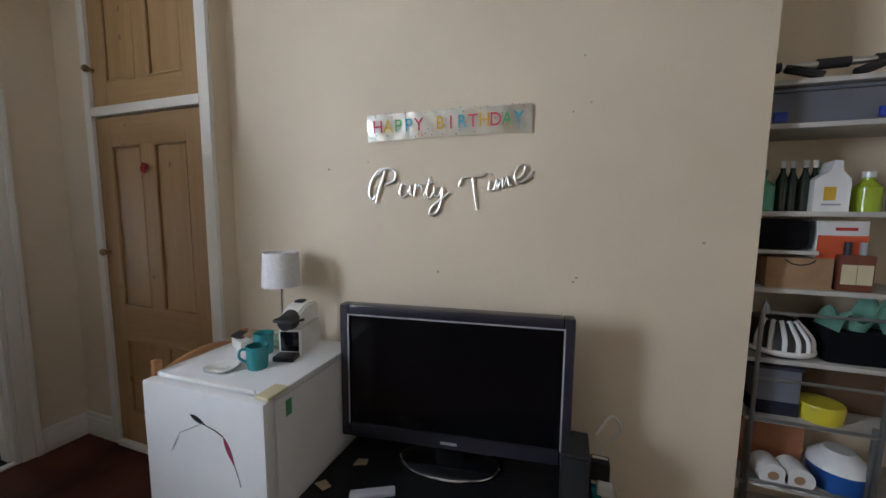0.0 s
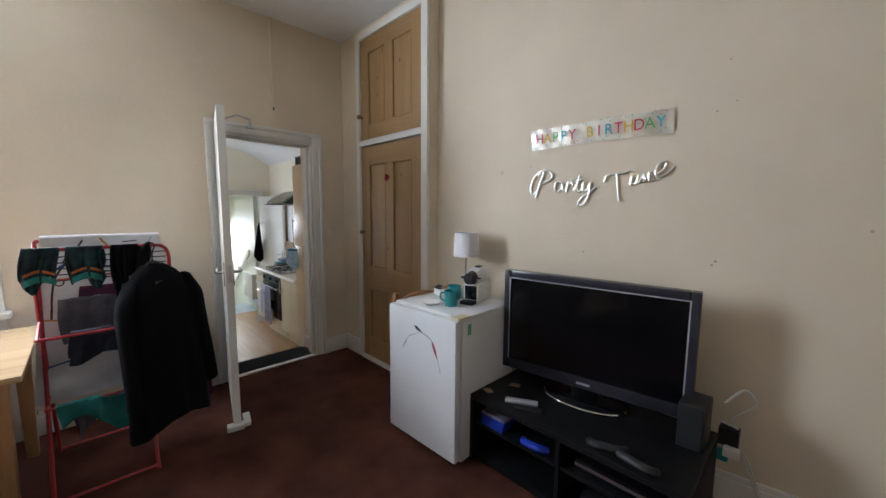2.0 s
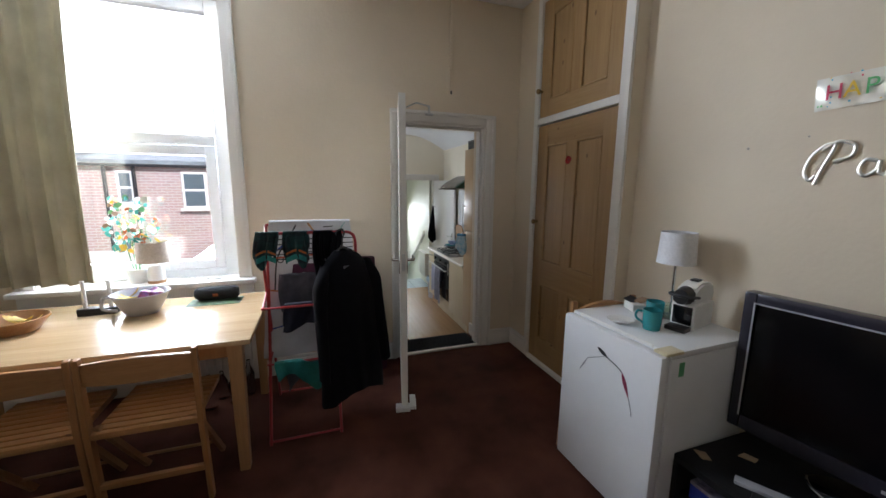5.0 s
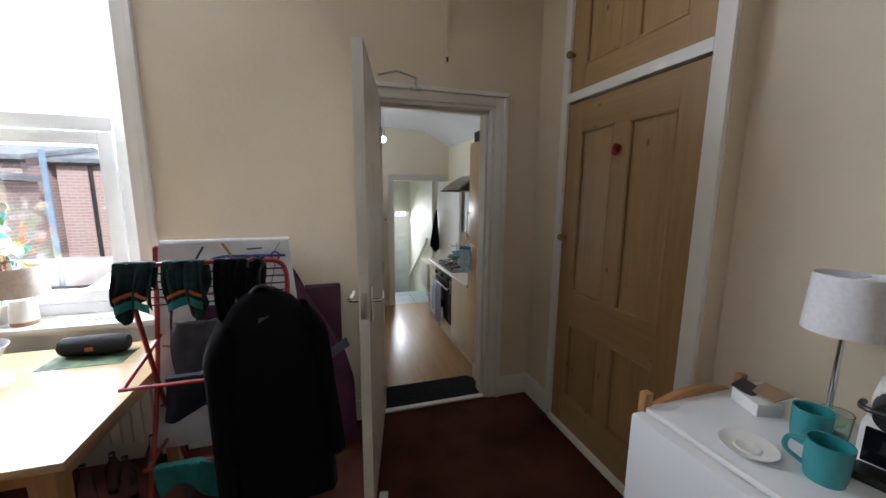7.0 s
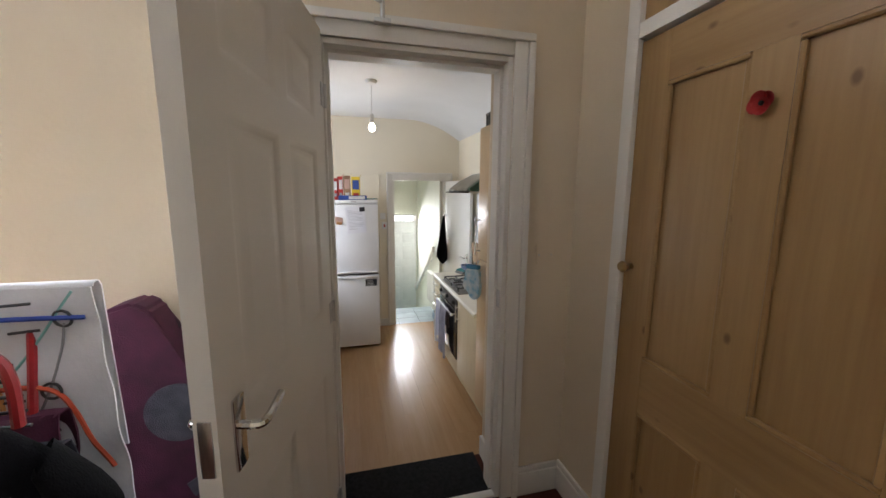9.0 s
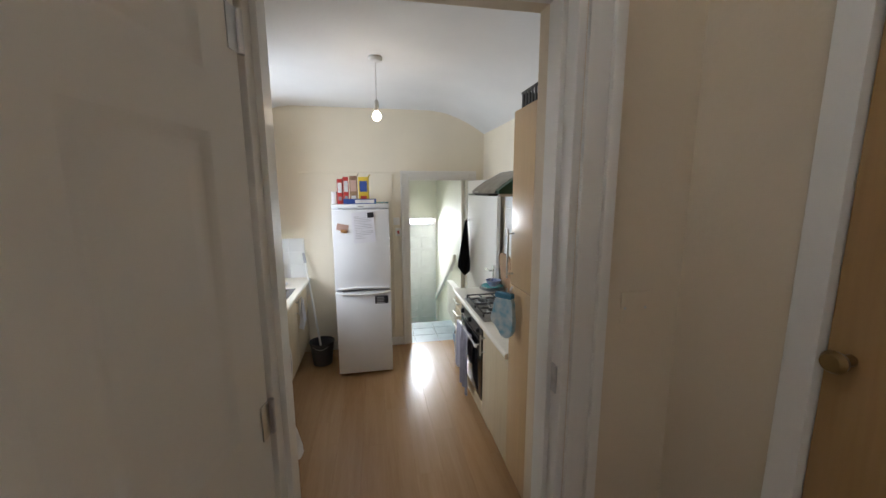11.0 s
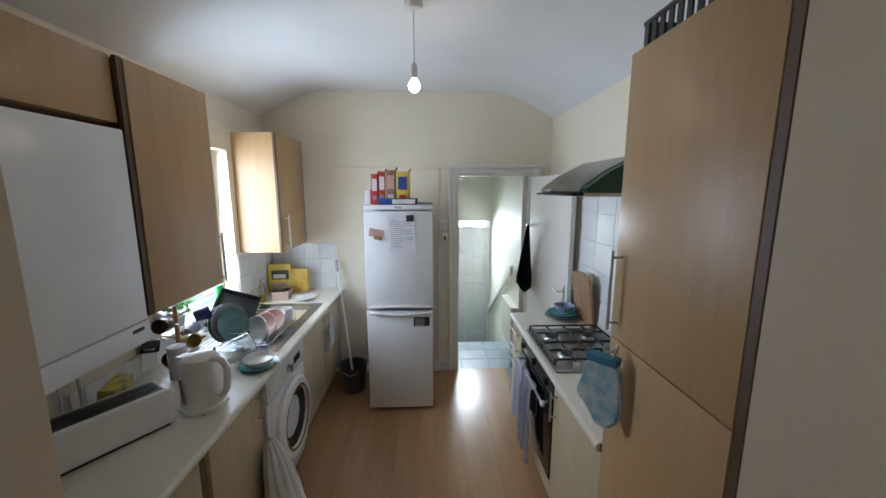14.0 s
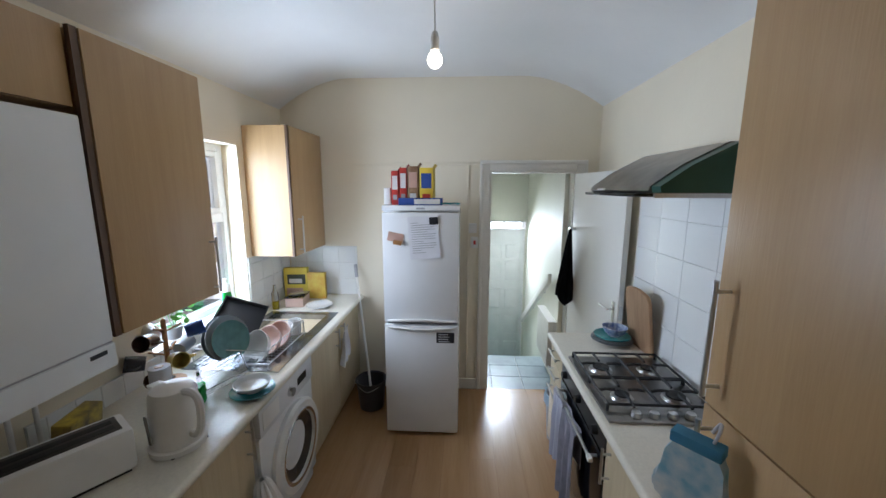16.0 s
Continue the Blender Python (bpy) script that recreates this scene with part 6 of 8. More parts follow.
bm = B(); lathe(bm, [(0.151, 0.0345), (0.163, 0.038), (0.166, 0.0355)], 48); part("chrome_trim", bm, CHROME, ring)
for x in (-0.24, 0.24):
    for y in (-0.42, 0.0):
        bm = B(); rod(bm, (x, y, 0), (x, y, 0.013), 0.02); part("foot", bm, BLACK_PLASTIC, wm)
# sink
SINK_STEEL = mat("wet_sink_steel", (0.36, 0.37, 0.39), 0.24, metal=1.0, vary=0.12, scale=14)
sk = thing("sink", "stainless steel sink with ridged drainer set in the worktop", "sink")
z = WT
bm = boxes((SX0, SX1, SYa, SYa + 0.05, z, z + 0.004), (SX0, SX1, SYb - 0.07, SYb, z, z + 0.004), (SX0, SX0 + 0.05, SYa + 0.05, SYb - 0.07, z, z + 0.004), (SX1 - 0.05, SX1, SYa + 0.05, SYb - 0.07, z, z + 0.004))
part("rim", bm, SINK_STEEL, sk)
xa, xb, ya, yb = SX0 + 0.05, SX1 - 0.05, SYa + 0.05, SYb - 0.07
bm = boxes((xa, xb, ya, yb, z - 0.165, z - 0.155), (xa - 0.004, xa, ya, yb, z - 0.165, z + 0.003), (xb, xb + 0.004, ya, yb, z - 0.165, z + 0.003), (xa, xb, ya - 0.004, ya, z - 0.165, z + 0.003), (xa, xb, yb, yb + 0.004, z - 0.165, z + 0.003))
part("bowl", bm, SINK_STEEL, sk)
part("drainer", boxes((SX1 + 0.0005, SXD, SYa, SYb, z, z + 0.005), bevel=0.002), SINK_STEEL, sk)
for k in range(9):
    y = SYa + 0.05 + k * 0.042
    part("ridge", boxes((SX1 + 0.04, SXD - 0.04, y, y + 0.012, z + 0.0045, z + 0.009), bevel=0.003), SINK_STEEL, sk)
# tiled splashbacks
def tiles(name, label, plane, a0, a1, z0, z1, size, side, skip=None, wide=1.0):
    """Square tiles on a wall; plane: ('x' or 'y', place)."""
    base = thing(name, label, "tiles", kind="structure")
    ax, at = plane
    g = (at, at + side * 0.004)
    lo, hi = min(g), max(g)
    bmq = boxes((lo, hi, a0, a1, z0, z1) if ax == "x" else (a0, a1, lo, hi, z0, z1))
    part("grout", bmq, GROUT, base, smooth=False)
    cache = {}
    a = a0
    while a < a1 - 0.01:
        b = min(a + size * wide, a1)
        zz = z0
        while zz < z1 - 0.01:
            zt = min(zz + size, z1)
            if not (skip and skip(a, b, zz, zt)):
                key = (round(b - a, 4), round(zt - zz, 4))
                if key not in cache:
                    w, h = key
                    q = (0.0005, 0.007, 0.001, w - 0.001, 0.001, h - 0.001) if ax == "x" else (0.001, w - 0.001, 0.0005, 0.007, 0.001, h - 0.001)
                    b2 = boxes(q)
                    bmesh.ops.bevel(b2, geom=b2.edges[:], offset=0.0015, segments=1, affect="EDGES")
                    cache[key] = mesh_of("tile", b2, TILE)
                o = new("tile", cache[key]); o.parent = base
                depth = at + (side * 0.0035 if side > 0 else -0.0035 - 0.007)
                o.location = (depth, a, zz) if ax == "x" else (a, depth, zz)
            zz = zt
        a = b
tiles("tiles_end", "white glazed wall tiles behind the worktop", ("x", KX0), KY0 + 0.012, 0.07, WT, 0.99, 0.15, 1)
tiles("tiles_window", "white glazed wall tiles below the window", ("y", KY0), -6.36, -4.30, WT, 0.645, 0.105, 1)
tiles("tiles_side", "white glazed wall tiles beside the window", ("y", KY0), -6.36, KWX0 - 0.01, 0.645, 0.995, 0.15, 1)
# wall cupboards and boiler
def wall_cab(name, x0, x1, z0, z1, yf, hx, label, edge=None):
    c = thing(name, label, "wall cabinet", group="wall cabinets")
    part("carcass", boxes((x0, x1, KY0, yf - 0.024, z0, z1)), BEECH, c)
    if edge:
        # dark strip: the shade along the door edge is put into its colour
        part("edge_band", boxes((edge[0], edge[1], yf - 0.0235, yf - 0.006, z0, z1)), EDGE_DARK, c, "door edge strip with its shade put into the dark colour")
    d = part("door", boxes((x0 + 0.002, x1 - 0.002, yf - 0.020, yf, z0 + 0.002, z1 - 0.002), bevel=0.0015), BEECH, c)
    if hx is not None:
        handle(d, hx, z0 + 0.02, z0 + 0.30, yf, 1)
    return c
wall_cab("wall_cabinet", -4.95, -4.41, 0.965, 2.02, -0.235, -4.915, "beech wall cabinet beside the boiler", (-4.41, -4.385))
wall_cab("wall_cabinet", -6.37, -5.795, 1.0, 1.945, -0.215, -5.86, "beech wall cabinet in the corner, door ajar", (-5.80, -5.78))
tc = thing("boiler_cabinet", "beech top cabinet above the boiler", "wall cabinet")
part("carcass", boxes((-4.382, -3.26, KY0, -0.284, 1.765, 2.02)), BEECH, tc)
for a, b in ((-4.381, -3.823), (-3.820, -3.261)):
    part("door", boxes((a, b, -0.283, -0.262, 1.766, 2.019), bevel=0.0015), BEECH, tc)
bo = thing("boiler", "white wall-hung boiler with a lower control strip", "boiler")
part("casing", boxes((-4.38, -3.88, KY0, -0.245, 0.955, 1.74), bevel=0.008), WHITE_ENAMEL, bo)
part("control_strip", boxes((-4.38, -3.88, KY0, -0.240, 0.86, 0.950), bevel=0.008), WHITE_ENAMEL, bo)
part("strip_groove", boxes((-4.376, -3.884, KY0, -0.2475, 0.9505, 0.9545)), GREYB, bo)
part("badge", boxes((-4.345, -4.285, -0.2405, -0.2385, 0.918, 0.934), bevel=0.001), INK1, bo)
for x in (-4.30, -4.22, -4.10, -4.0):
    bm = B(); rod(bm, (x, -0.50, WT), (x, -0.50, 0.862), 0.008); part("pipe", bm, WHITE_PLASTIC, bo)

# ---- things on the window worktop ----
kt = thing("kettle", "white plastic electric kettle on the worktop", "kettle", pose(-4.385, -0.052, WT, 0, 0, 72) @ Matrix.Diagonal((1.15, 1.15, 1.14, 1)))
bm = B(); lathe(bm, [(0, 0), (0.080, 0), (0.082, 0.018), (0.074, 0.022), (0.076, 0.03), (0.073, 0.10), (0.066, 0.19), (0.060, 0.205), (0.03, 0.217), (0, 0.22)], 36); part("jug", bm, WHITE_PLASTIC, kt)
bm = B(); pipe(bm, curve_points([(0.055, 0, 0.20), (0.10, 0, 0.205), (0.125, 0, 0.175), (0.12, 0, 0.10), (0.10, 0, 0.065), (0.075, 0, 0.06)], 5), 0.012); part("handle", bm, WHITE_PLASTIC, kt)
bm = B(); prism(bm, [(-0.055, 0.15), (-0.055, 0.20), (-0.098, 0.198)], -0.02, 0.02, "y"); part("spout", bm, WHITE_PLASTIC, kt)
p = part("water_gauge", boxes((-0.007, 0.007, -0.004, 0.0, 0.05, 0.15), bevel=0.002), mat("smoked_gauge", (0.18, 0.16, 0.14), 0.2), kt, "smoked water gauge"); p.location, p.rotation_euler = (0.0, -0.0745, 0), (0.06, 0, 0)
part("base", boxes((-0.06, 0.06, -0.06, 0.06, -0.0005, 0.002)), BLACK_PLASTIC, kt)
to = thing("toaster", "long white two-slot toaster on the worktop", "toaster", pose(-4.12, -0.265, WT, 0, 0, -33) @ Matrix.Diagonal((1.0, 1.05, 0.87, 1)))
part("body", boxes((-0.21, 0.21, -0.075, 0.075, 0.012, 0.185), bevel=0.022, ), WHITE_PLASTIC, to)
part("top_panel", boxes((-0.185, 0.165, -0.052, 0.052, 0.1835, 0.1858), bevel=0.001), mat("dark_brown_gloss_top", (0.03, 0.024, 0.022), 0.3), to)
part("slot", boxes((-0.17, 0.15, -0.032, -0.008, 0.182, 0.187)), BLACK_PLASTIC, to); part("slot", boxes((-0.17, 0.15, 0.008, 0.032, 0.182, 0.187)), BLACK_PLASTIC, to)
part("foot_rail", boxes((-0.19, 0.19, -0.06, 0.06, 0, 0.012)), BLACK_PLASTIC, to)
# mug tree
mt = thing("mug_tree", "wooden mug tree crowded with mugs", "mug tree", pose(-4.80, -0.43, WT))
bm = B(); lathe(bm, [(0, 0), (0.07, 0), (0.07, 0.015), (0.012, 0.02), (0.011, 0.33), (0, 0.34)], 20)
part("post", bm, CHAIR_WOOD, mt)
MC = [mat("mug_" + n, c, 0.25) for n, c in (("brown", (0.13, 0.07, 0.05)), ("blue", (0.04, 0.08, 0.28)), ("white", (0.66, 0.66, 0.64)), ("yellow", (0.55, 0.40, 0.10)), ("grey", (0.28, 0.30, 0.32)), ("dark", (0.04, 0.04, 0.05)))]
for k, (a, zz) in enumerate(((10, 0.28), (130, 0.27), (250, 0.26), (60, 0.17), (185, 0.16), (310, 0.15), (20, 0.10))):
    ar = radians(a)
    bm = B(); rod(bm, (0, 0, zz), (0.07 * math.cos(ar), 0.07 * math.sin(ar), zz + 0.03), 0.005); part("peg", bm, CHAIR_WOOD, mt)
    mug(pose(-4.80 + 0.085 * math.cos(ar), -0.43 + 0.085 * math.sin(ar), WT + zz - 0.02, 78, 0, a + 90), MC[k % 6], "glazed mug hanging on the mug tree", "mugs on the tree", 0.038, 0.08)
bm = B(); rod(bm, (-4.645, -0.335, WT), (-4.645, -0.335, WT + 0.17), 0.042, n=24)
kr = solo("kitchen_roll", bm, CL_WHITE, "white kitchen roll standing on the worktop", "kitchen roll")
bm = B(); rod(bm, (-4.645, -0.335, WT + 0.1702), (-4.645, -0.335, WT + 0.1712), 0.018, n=16); part("core", bm, CHAIR_WOOD, kr).matrix_parent_inverse = Matrix()
YEL = mat("yellow_printed_pack", (0.62, 0.46, 0.05), 0.5, colour2=(0.06, 0.05, 0.05), scale=16)
solo("snack_pack", boxes((-0.08, 0.08, -0.03, 0.03, 0, 0.15), bevel=0.004), YEL, "yellow and black printed food pack below the boiler", "food pack", pose(-4.33, -0.40, WT, -8, 0, 15))
# dish rack
WIRE = mat("chromed_wire", (0.55, 0.55, 0.55), 0.3, metal=1.0)
RX0, RX1, RY0, RY1 = -5.40, -4.95, -0.42, -0.01
rk = thing("dish_rack", "chrome wire dish rack full of drying crockery", "dish rack")
for zz in (WT + 0.03, WT + 0.11):
    bm = B(); pipe(bm, [(RX0, RY0, zz), (RX1, RY0, zz), (RX1, RY1, zz), (RX0, RY1, zz), (RX0, RY0, zz)], 0.003, 6); part("hoop", bm, WIRE, rk)
for k in range(14):
    x = RX0 + 0.015 + k * 0.0325
    bm = B(); pipe(bm, [(x, RY0, WT + 0.11), (x, RY0, WT + 0.03), (x, RY1, WT + 0.03), (x, RY1, WT + 0.11)], 0.0018, 5); part("wire", bm, WIRE, rk)
for x in (RX0, RX1):
    for y in (RY0, RY1):
        bm = B(); rod(bm, (x, y, WT + 0.005), (x, y, WT + 0.11), 0.003, n=6); part("post", bm, WIRE, rk)
def plate(m, r, material, label, group, deep=0.02):
    bm = B(); lathe(bm, [(0, 0), (r * 0.6, 0), (r * 0.66, 0.003), (r, deep), (r, deep + 0.003), (r * 0.64, 0.007), (0, 0.005)], 40)
    return solo("plate", bm, material, label, "plate", m, group)
PLT = mat("teal_stoneware", (0.10, 0.22, 0.22), 0.25, vary=0.1, scale=20); PLG = mat("grey_stoneware", (0.30, 0.32, 0.33), 0.25); PLW = mat("white_china", (0.74, 0.74, 0.73), 0.2); PINK = mat("pink_stoneware", (0.52, 0.34, 0.28), 0.3)
PLATE_N = Vector((0.36, 0.88, 0.30)).normalized()
for k, (mtl, r) in enumerate(((mat("dark_grey_stoneware", (0.10, 0.12, 0.13), 0.3), 0.122), (PLG, 0.120), (PLT, 0.104))):
    plate(Matrix.Translation(Vector((-5.01, -0.29, WT + 0.035 + 0.94 * r)) + PLATE_N * 0.03 * k) @ PLATE_N.to_track_quat("Z", "Y").to_matrix().to_4x4(), r, mtl, "stoneware dinner plate standing in the rack", "plates in the rack")
tray_x, tray_z = Vector((0.89, 0.13, -0.435)).normalized(), Vector((0.33, 0.47, 0.82)).normalized()
tray_y = tray_z.cross(tray_x).normalized()
tray_z = tray_x.cross(tray_y)
bt = thing("baking_tray", "black baking tray leaning in the rack", "baking tray", Matrix.Translation((-5.249, -0.358, 0.683)) @ Matrix((tray_x, tray_y, tray_z)).transposed().to_4x4())
TRAY = mat("black_nonstick_coating", (0.010, 0.010, 0.011), 0.6, spec=0.25)
part("pan", boxes((-0.17, 0.17, -0.13, 0.13, 0, 0.006), bevel=0.002), TRAY, bt)
bm = boxes((-0.17, 0.17, -0.13, -0.122, 0.006, 0.03), (-0.17, 0.17, 0.122, 0.13, 0.006, 0.03), (-0.17, -0.162, -0.122, 0.122, 0.006, 0.03), (0.162, 0.17, -0.122, 0.122, 0.006, 0.03)); part("lip", bm, TRAY, bt)
def bowl_of(m, r, h, material, label, group="", cat="bowl"):
    bm = B(); lathe(bm, [(0, 0), (r * 0.45, 0), (r * 0.5, 0.006), (r * 0.85, h * 0.5), (r, h), (r - 0.004, h), (r * 0.8, h * 0.5), (r * 0.42, 0.010), (0, 0.008)], 36)
    return solo("bowl", bm, material, label, cat, m, group)
bowl_of(pose(-5.11, -0.115, WT + 0.055, 20, 62, 0), 0.095, 0.065, PLW, "white china bowl tilted in the rack", "bowls in the rack")
bowl_of(pose(-5.19, -0.095, WT + 0.055, 15, 58, 0), 0.088, 0.065, PINK, "pink stoneware bowl tilted in the rack", "bowls in the rack")
bowl_of(pose(-5.27, -0.080, WT + 0.055, 10, 55, 0), 0.085, 0.065, PINK, "pink stoneware bowl tilted in the rack", "bowls in the rack")
mug(pose(-5.37, -0.055, WT + 0.035, 0, 0, 10), PLW, "white mug drying in the rack", "")
# clear boxes, bowls on the worktop
CLEAR = glassy("clear_plastic", (0.93, 0.96, 0.97), 0.08)
pb = thing("plastic_box", "clear plastic food box tilted on the worktop", "food box", pose(-4.71, -0.075, WT + 0.060, 14, -32, 40) @ Matrix.Diagonal((1.15, 1.15, 1.15, 1)))
bm = boxes((-0.11, 0.11, -0.075, 0.075, 0, 0.003), (-0.11, 0.11, -0.075, -0.072, 0.003, 0.075), (-0.11, 0.11, 0.072, 0.075, 0.003, 0.075), (-0.11, -0.107, -0.072, 0.072, 0.003, 0.075), (0.107, 0.11, -0.072, 0.072, 0.003, 0.075)); part("tub", bm, CLEAR, pb)
part("rim", boxes((-0.115, 0.115, -0.08, -0.072, 0.072, 0.08), (-0.115, 0.115, 0.072, 0.08, 0.072, 0.08), (-0.115, -0.107, -0.072, 0.072, 0.072, 0.08), (0.107, 0.115, -0.072, 0.072, 0.072, 0.08), bevel=0.002), CLEAR, pb)
GREENL = mat("bright_green_liquid", (0.02, 0.45, 0.06), 0.25)
solo("green_sponge", boxes((-0.035, 0.035, -0.025, 0.025, 0, 0.09), bevel=0.008), GREENL, "bright green plastic tub on the worktop", "tub", pose(-4.63, -0.155, WT + 0.004, 0, 0, 20))
plate(pose(-4.74, 0.03, WT), 0.100, TEAL, "teal side plate on the worktop", "bowls on the worktop", 0.018)
o = bowl_of(pose(-4.74, 0.03, WT + 0.012), 0.084, 0.045, PLW, "white shallow bowl stacked on a teal plate", "bowls on the worktop")
bo2 = thing("washing_up_bottle", "bright green washing-up liquid bottle on the ledge", "bottle", pose(-5.51, KY0 - 0.03, KWZ0 + 0.004) @ Matrix.Diagonal((1.25, 1.25, 1.15, 1)))
bm = B(); lathe(bm, [(0, 0), (0.034, 0), (0.036, 0.02), (0.033, 0.10), (0.028, 0.125), (0, 0.125)], 20, squash=0.6); part("bottle", bm, GREENL, bo2)
bm = B(); lathe(bm, [(0.026, 0.125), (0.020, 0.165), (0.010, 0.175), (0.008, 0.20), (0, 0.20)], 16); part("cap", bm, WHITE_PLASTIC, bo2)
# plant on the ledge
LEAF = mat("fresh_green_leaf", (0.10, 0.30, 0.04), 0.5, vary=0.2, scale=30)
pl = thing("potted_herb", "leafy green herb in a pot on the window ledge", "potted plant", pose(-5.06, KY0 - 0.045, KWZ0 + 0.004))
bm = B(); lathe(bm, [(0, 0), (0.035, 0), (0.045, 0.07), (0.040, 0.07), (0.034, 0.01), (0, 0.01)], 18); part("pot", bm, GREYB, pl)
rng = random.Random(8)
bmL = B(); prism(bmL, [(0, 0), (0.010, 0.008), (0.014, 0.022), (0.008, 0.036), (0, 0.044), (-0.008, 0.036), (-0.014, 0.022), (-0.010, 0.008)], -0.0005, 0.0005)
lm = mesh_of("leaf", bmL, LEAF)
for k in range(70):
    o = new("leaf", lm); o.parent = pl
    a, zz = rng.uniform(0, 6.28), rng.uniform(0.06, 0.30)
    r = rng.uniform(0.01, 0.075)
    o.location, o.rotation_euler = (1.5 * r * math.cos(a), 0.6 * r * math.sin(a), zz), (rng.uniform(-1, 1), rng.uniform(-1, 1), rng.uniform(0, 6.28))
bm = B()
for k in range(6):
    a = k * 1.05
    pipe(bm, [(0, 0, 0.02), (0.03 * math.cos(a), 0.02 * math.sin(a), 0.15), (0.08 * math.cos(a), 0.03 * math.sin(a), 0.27)], 0.0016, 5)
part("stems", bm, LEAF, pl)
# far corner
ce = thing("cereal_box", "yellow cereal box standing by the tiles", "cereal box", pose(-6.24, -0.44, WT, 0, 0, -84) @ Matrix.Diagonal((1, 1, 1.1, 1)))
part("carton", boxes((-0.10, 0.10, -0.03, 0.03, 0, 0.25), bevel=0.002), mat("yellow_carton", (0.72, 0.58, 0.08), 0.5), ce)
for q, mm in (((-0.085, 0.07, 0.12, 0.20), mat("dark_print_patch", (0.05, 0.06, 0.04), 0.5)), ((-0.06, 0.08, 0.02, 0.09), PINK)):
    part("printed_patch", boxes((q[0], q[1], 0.0301, 0.0308, q[2], q[3])), mm, ce)
part("printed_word_bar", boxes((-0.055, 0.055, 0.0305, 0.0318, 0.13, 0.165)), PLW, ce)
solo("cereal_box", boxes((-0.075, 0.075, -0.025, 0.025, 0, 0.23), bevel=0.002), mat("orange_carton", (0.60, 0.30, 0.05), 0.5, colour2=(0.70, 0.55, 0.10), scale=12), "orange and yellow carton standing by the tiles", "carton", pose(-6.25, -0.262, WT, 0, 0, -86))
bm = boxes((-0.10, 0.10, -0.07, 0.07, 0, 0.075), bevel=0.006)
fb = solo("food_tub", bm, mat("pinkish_tub", (0.50, 0.36, 0.30), 0.4), "lidded clear tub with pinkish contents", "food tub", pose(-6.07, -0.36, WT, 0, 0, 8))
part("lid", boxes((-0.105, 0.105, -0.075, 0.075, 0.0755, 0.085), bevel=0.003), CLEAR, fb).matrix_parent_inverse = Matrix()
plate(pose(-6.00, -0.15, WT + 0.001), 0.105, PLW, "white china plate on the worktop", "", 0.02)
ob = thing("oil_bottle", "clear bottle of yellow oil by the sink", "bottle", pose(-5.93, -0.48, WT))
bm = B(); lathe(bm, [(0, 0), (0.026, 0), (0.026, 0.13), (0.011, 0.165), (0.011, 0.20), (0, 0.20)], 18); part("bottle", bm, CLEAR, ob)
bm = B(); lathe(bm, [(0, 0.003), (0.023, 0.003), (0.023, 0.06), (0, 0.06)], 16); part("oil", bm, mat("yellow_oil", (0.62, 0.50, 0.03), 0.1), ob)
# tea towel on the far handle, plastic bag on the near one
bm = B(); sheet(bm, 14, 16, lambda u, v: (-5.89 + 0.17 * (u - 0.1) * (0.35 + 0.65 * v) + 0.012 * math.sin(v * 7), FRONT + 0.045 + 0.020 * math.sin(u * 14) * (0.3 + v), 0.44 - 0.24 * v - 0.05 * u), 0.004)
solo("dish_cloth", bm, CL_WHITE, "white cloth hanging from a cabinet handle", "cloth")
bm = B()
def bag_at(u, v):
    a = 2 * math.pi * u
    r = 0.018 + 0.115 * v ** 0.6 + 0.012 * math.sin(a * 5 + v * 8) * v + 0.006 * math.sin(a * 11 + 3)
    return (-4.60 - 0.03 * v + r * math.cos(a), FRONT + 0.055 + 0.06 * v + 0.85 * r * math.sin(a), 0.20 - (0.56) * v)
sheet(bm, 48, 26, bag_at)
bmesh.ops.remove_doubles(bm, verts=bm.verts[:], dist=0.0005)
bin_bag = solo("plastic_bag", bm, mat("thin_white_plastic", (0.82, 0.82, 0.82), 0.35, bump=0.6, bump_scale=30), "white plastic bag hanging from a cabinet handle", "bag")
# ---- fridge freezer ----
FFX = -5.68
ff = thing("fridge_freezer", "tall white two-door fridge freezer with papers on it", "fridge freezer", pose(FFX, 0.73, KZ))
part("body", boxes((-0.58, -0.055, -0.27, 0.27, 0.02, 1.735), bevel=0.006), WHITE_ENAMEL, ff)
part("freezer_door", boxes((-0.050, 0.0, -0.27, 0.27, 0.03, 0.885), bevel=0.012), WHITE_ENAMEL, ff)
part("fridge_door", boxes((-0.050, 0.0, -0.27, 0.27, 0.905, 1.70), bevel=0.012), WHITE_ENAMEL, ff)
part("top_panel", boxes((-0.58, -0.01, -0.272, 0.272, 1.712, 1.748), bevel=0.008), WHITE_ENAMEL, ff)
part("gasket", boxes((-0.0545, -0.0505, -0.26, 0.26, 0.04, 1.69)), GREYB, ff)
for zz, s in ((0.872, 1), (0.918, -1)):
    bm = B(); pipe(bm, curve_points([(0.003, -0.24, zz), (0.010, -0.18, zz - s * 0.004), (0.016, 0.0, zz - s * 0.014), (0.010, 0.18, zz - s * 0.004), (0.003, 0.24, zz)], 6), 0.009); part("grip", bm, WHITE_PLASTIC, ff)
part("badge", boxes((-0.0095, -0.008, -0.03, 0.03, 1.722, 1.734)), GREYB, ff)
for y in (-0.2, 0.2):
    bm = B(); rod(bm, (-0.08, y, 0), (-0.08, y, 0.021), 0.02); rod(bm, (-0.5, y, 0), (-0.5, y, 0.021), 0.02); part("foot", bm, BLACK_PLASTIC, ff)
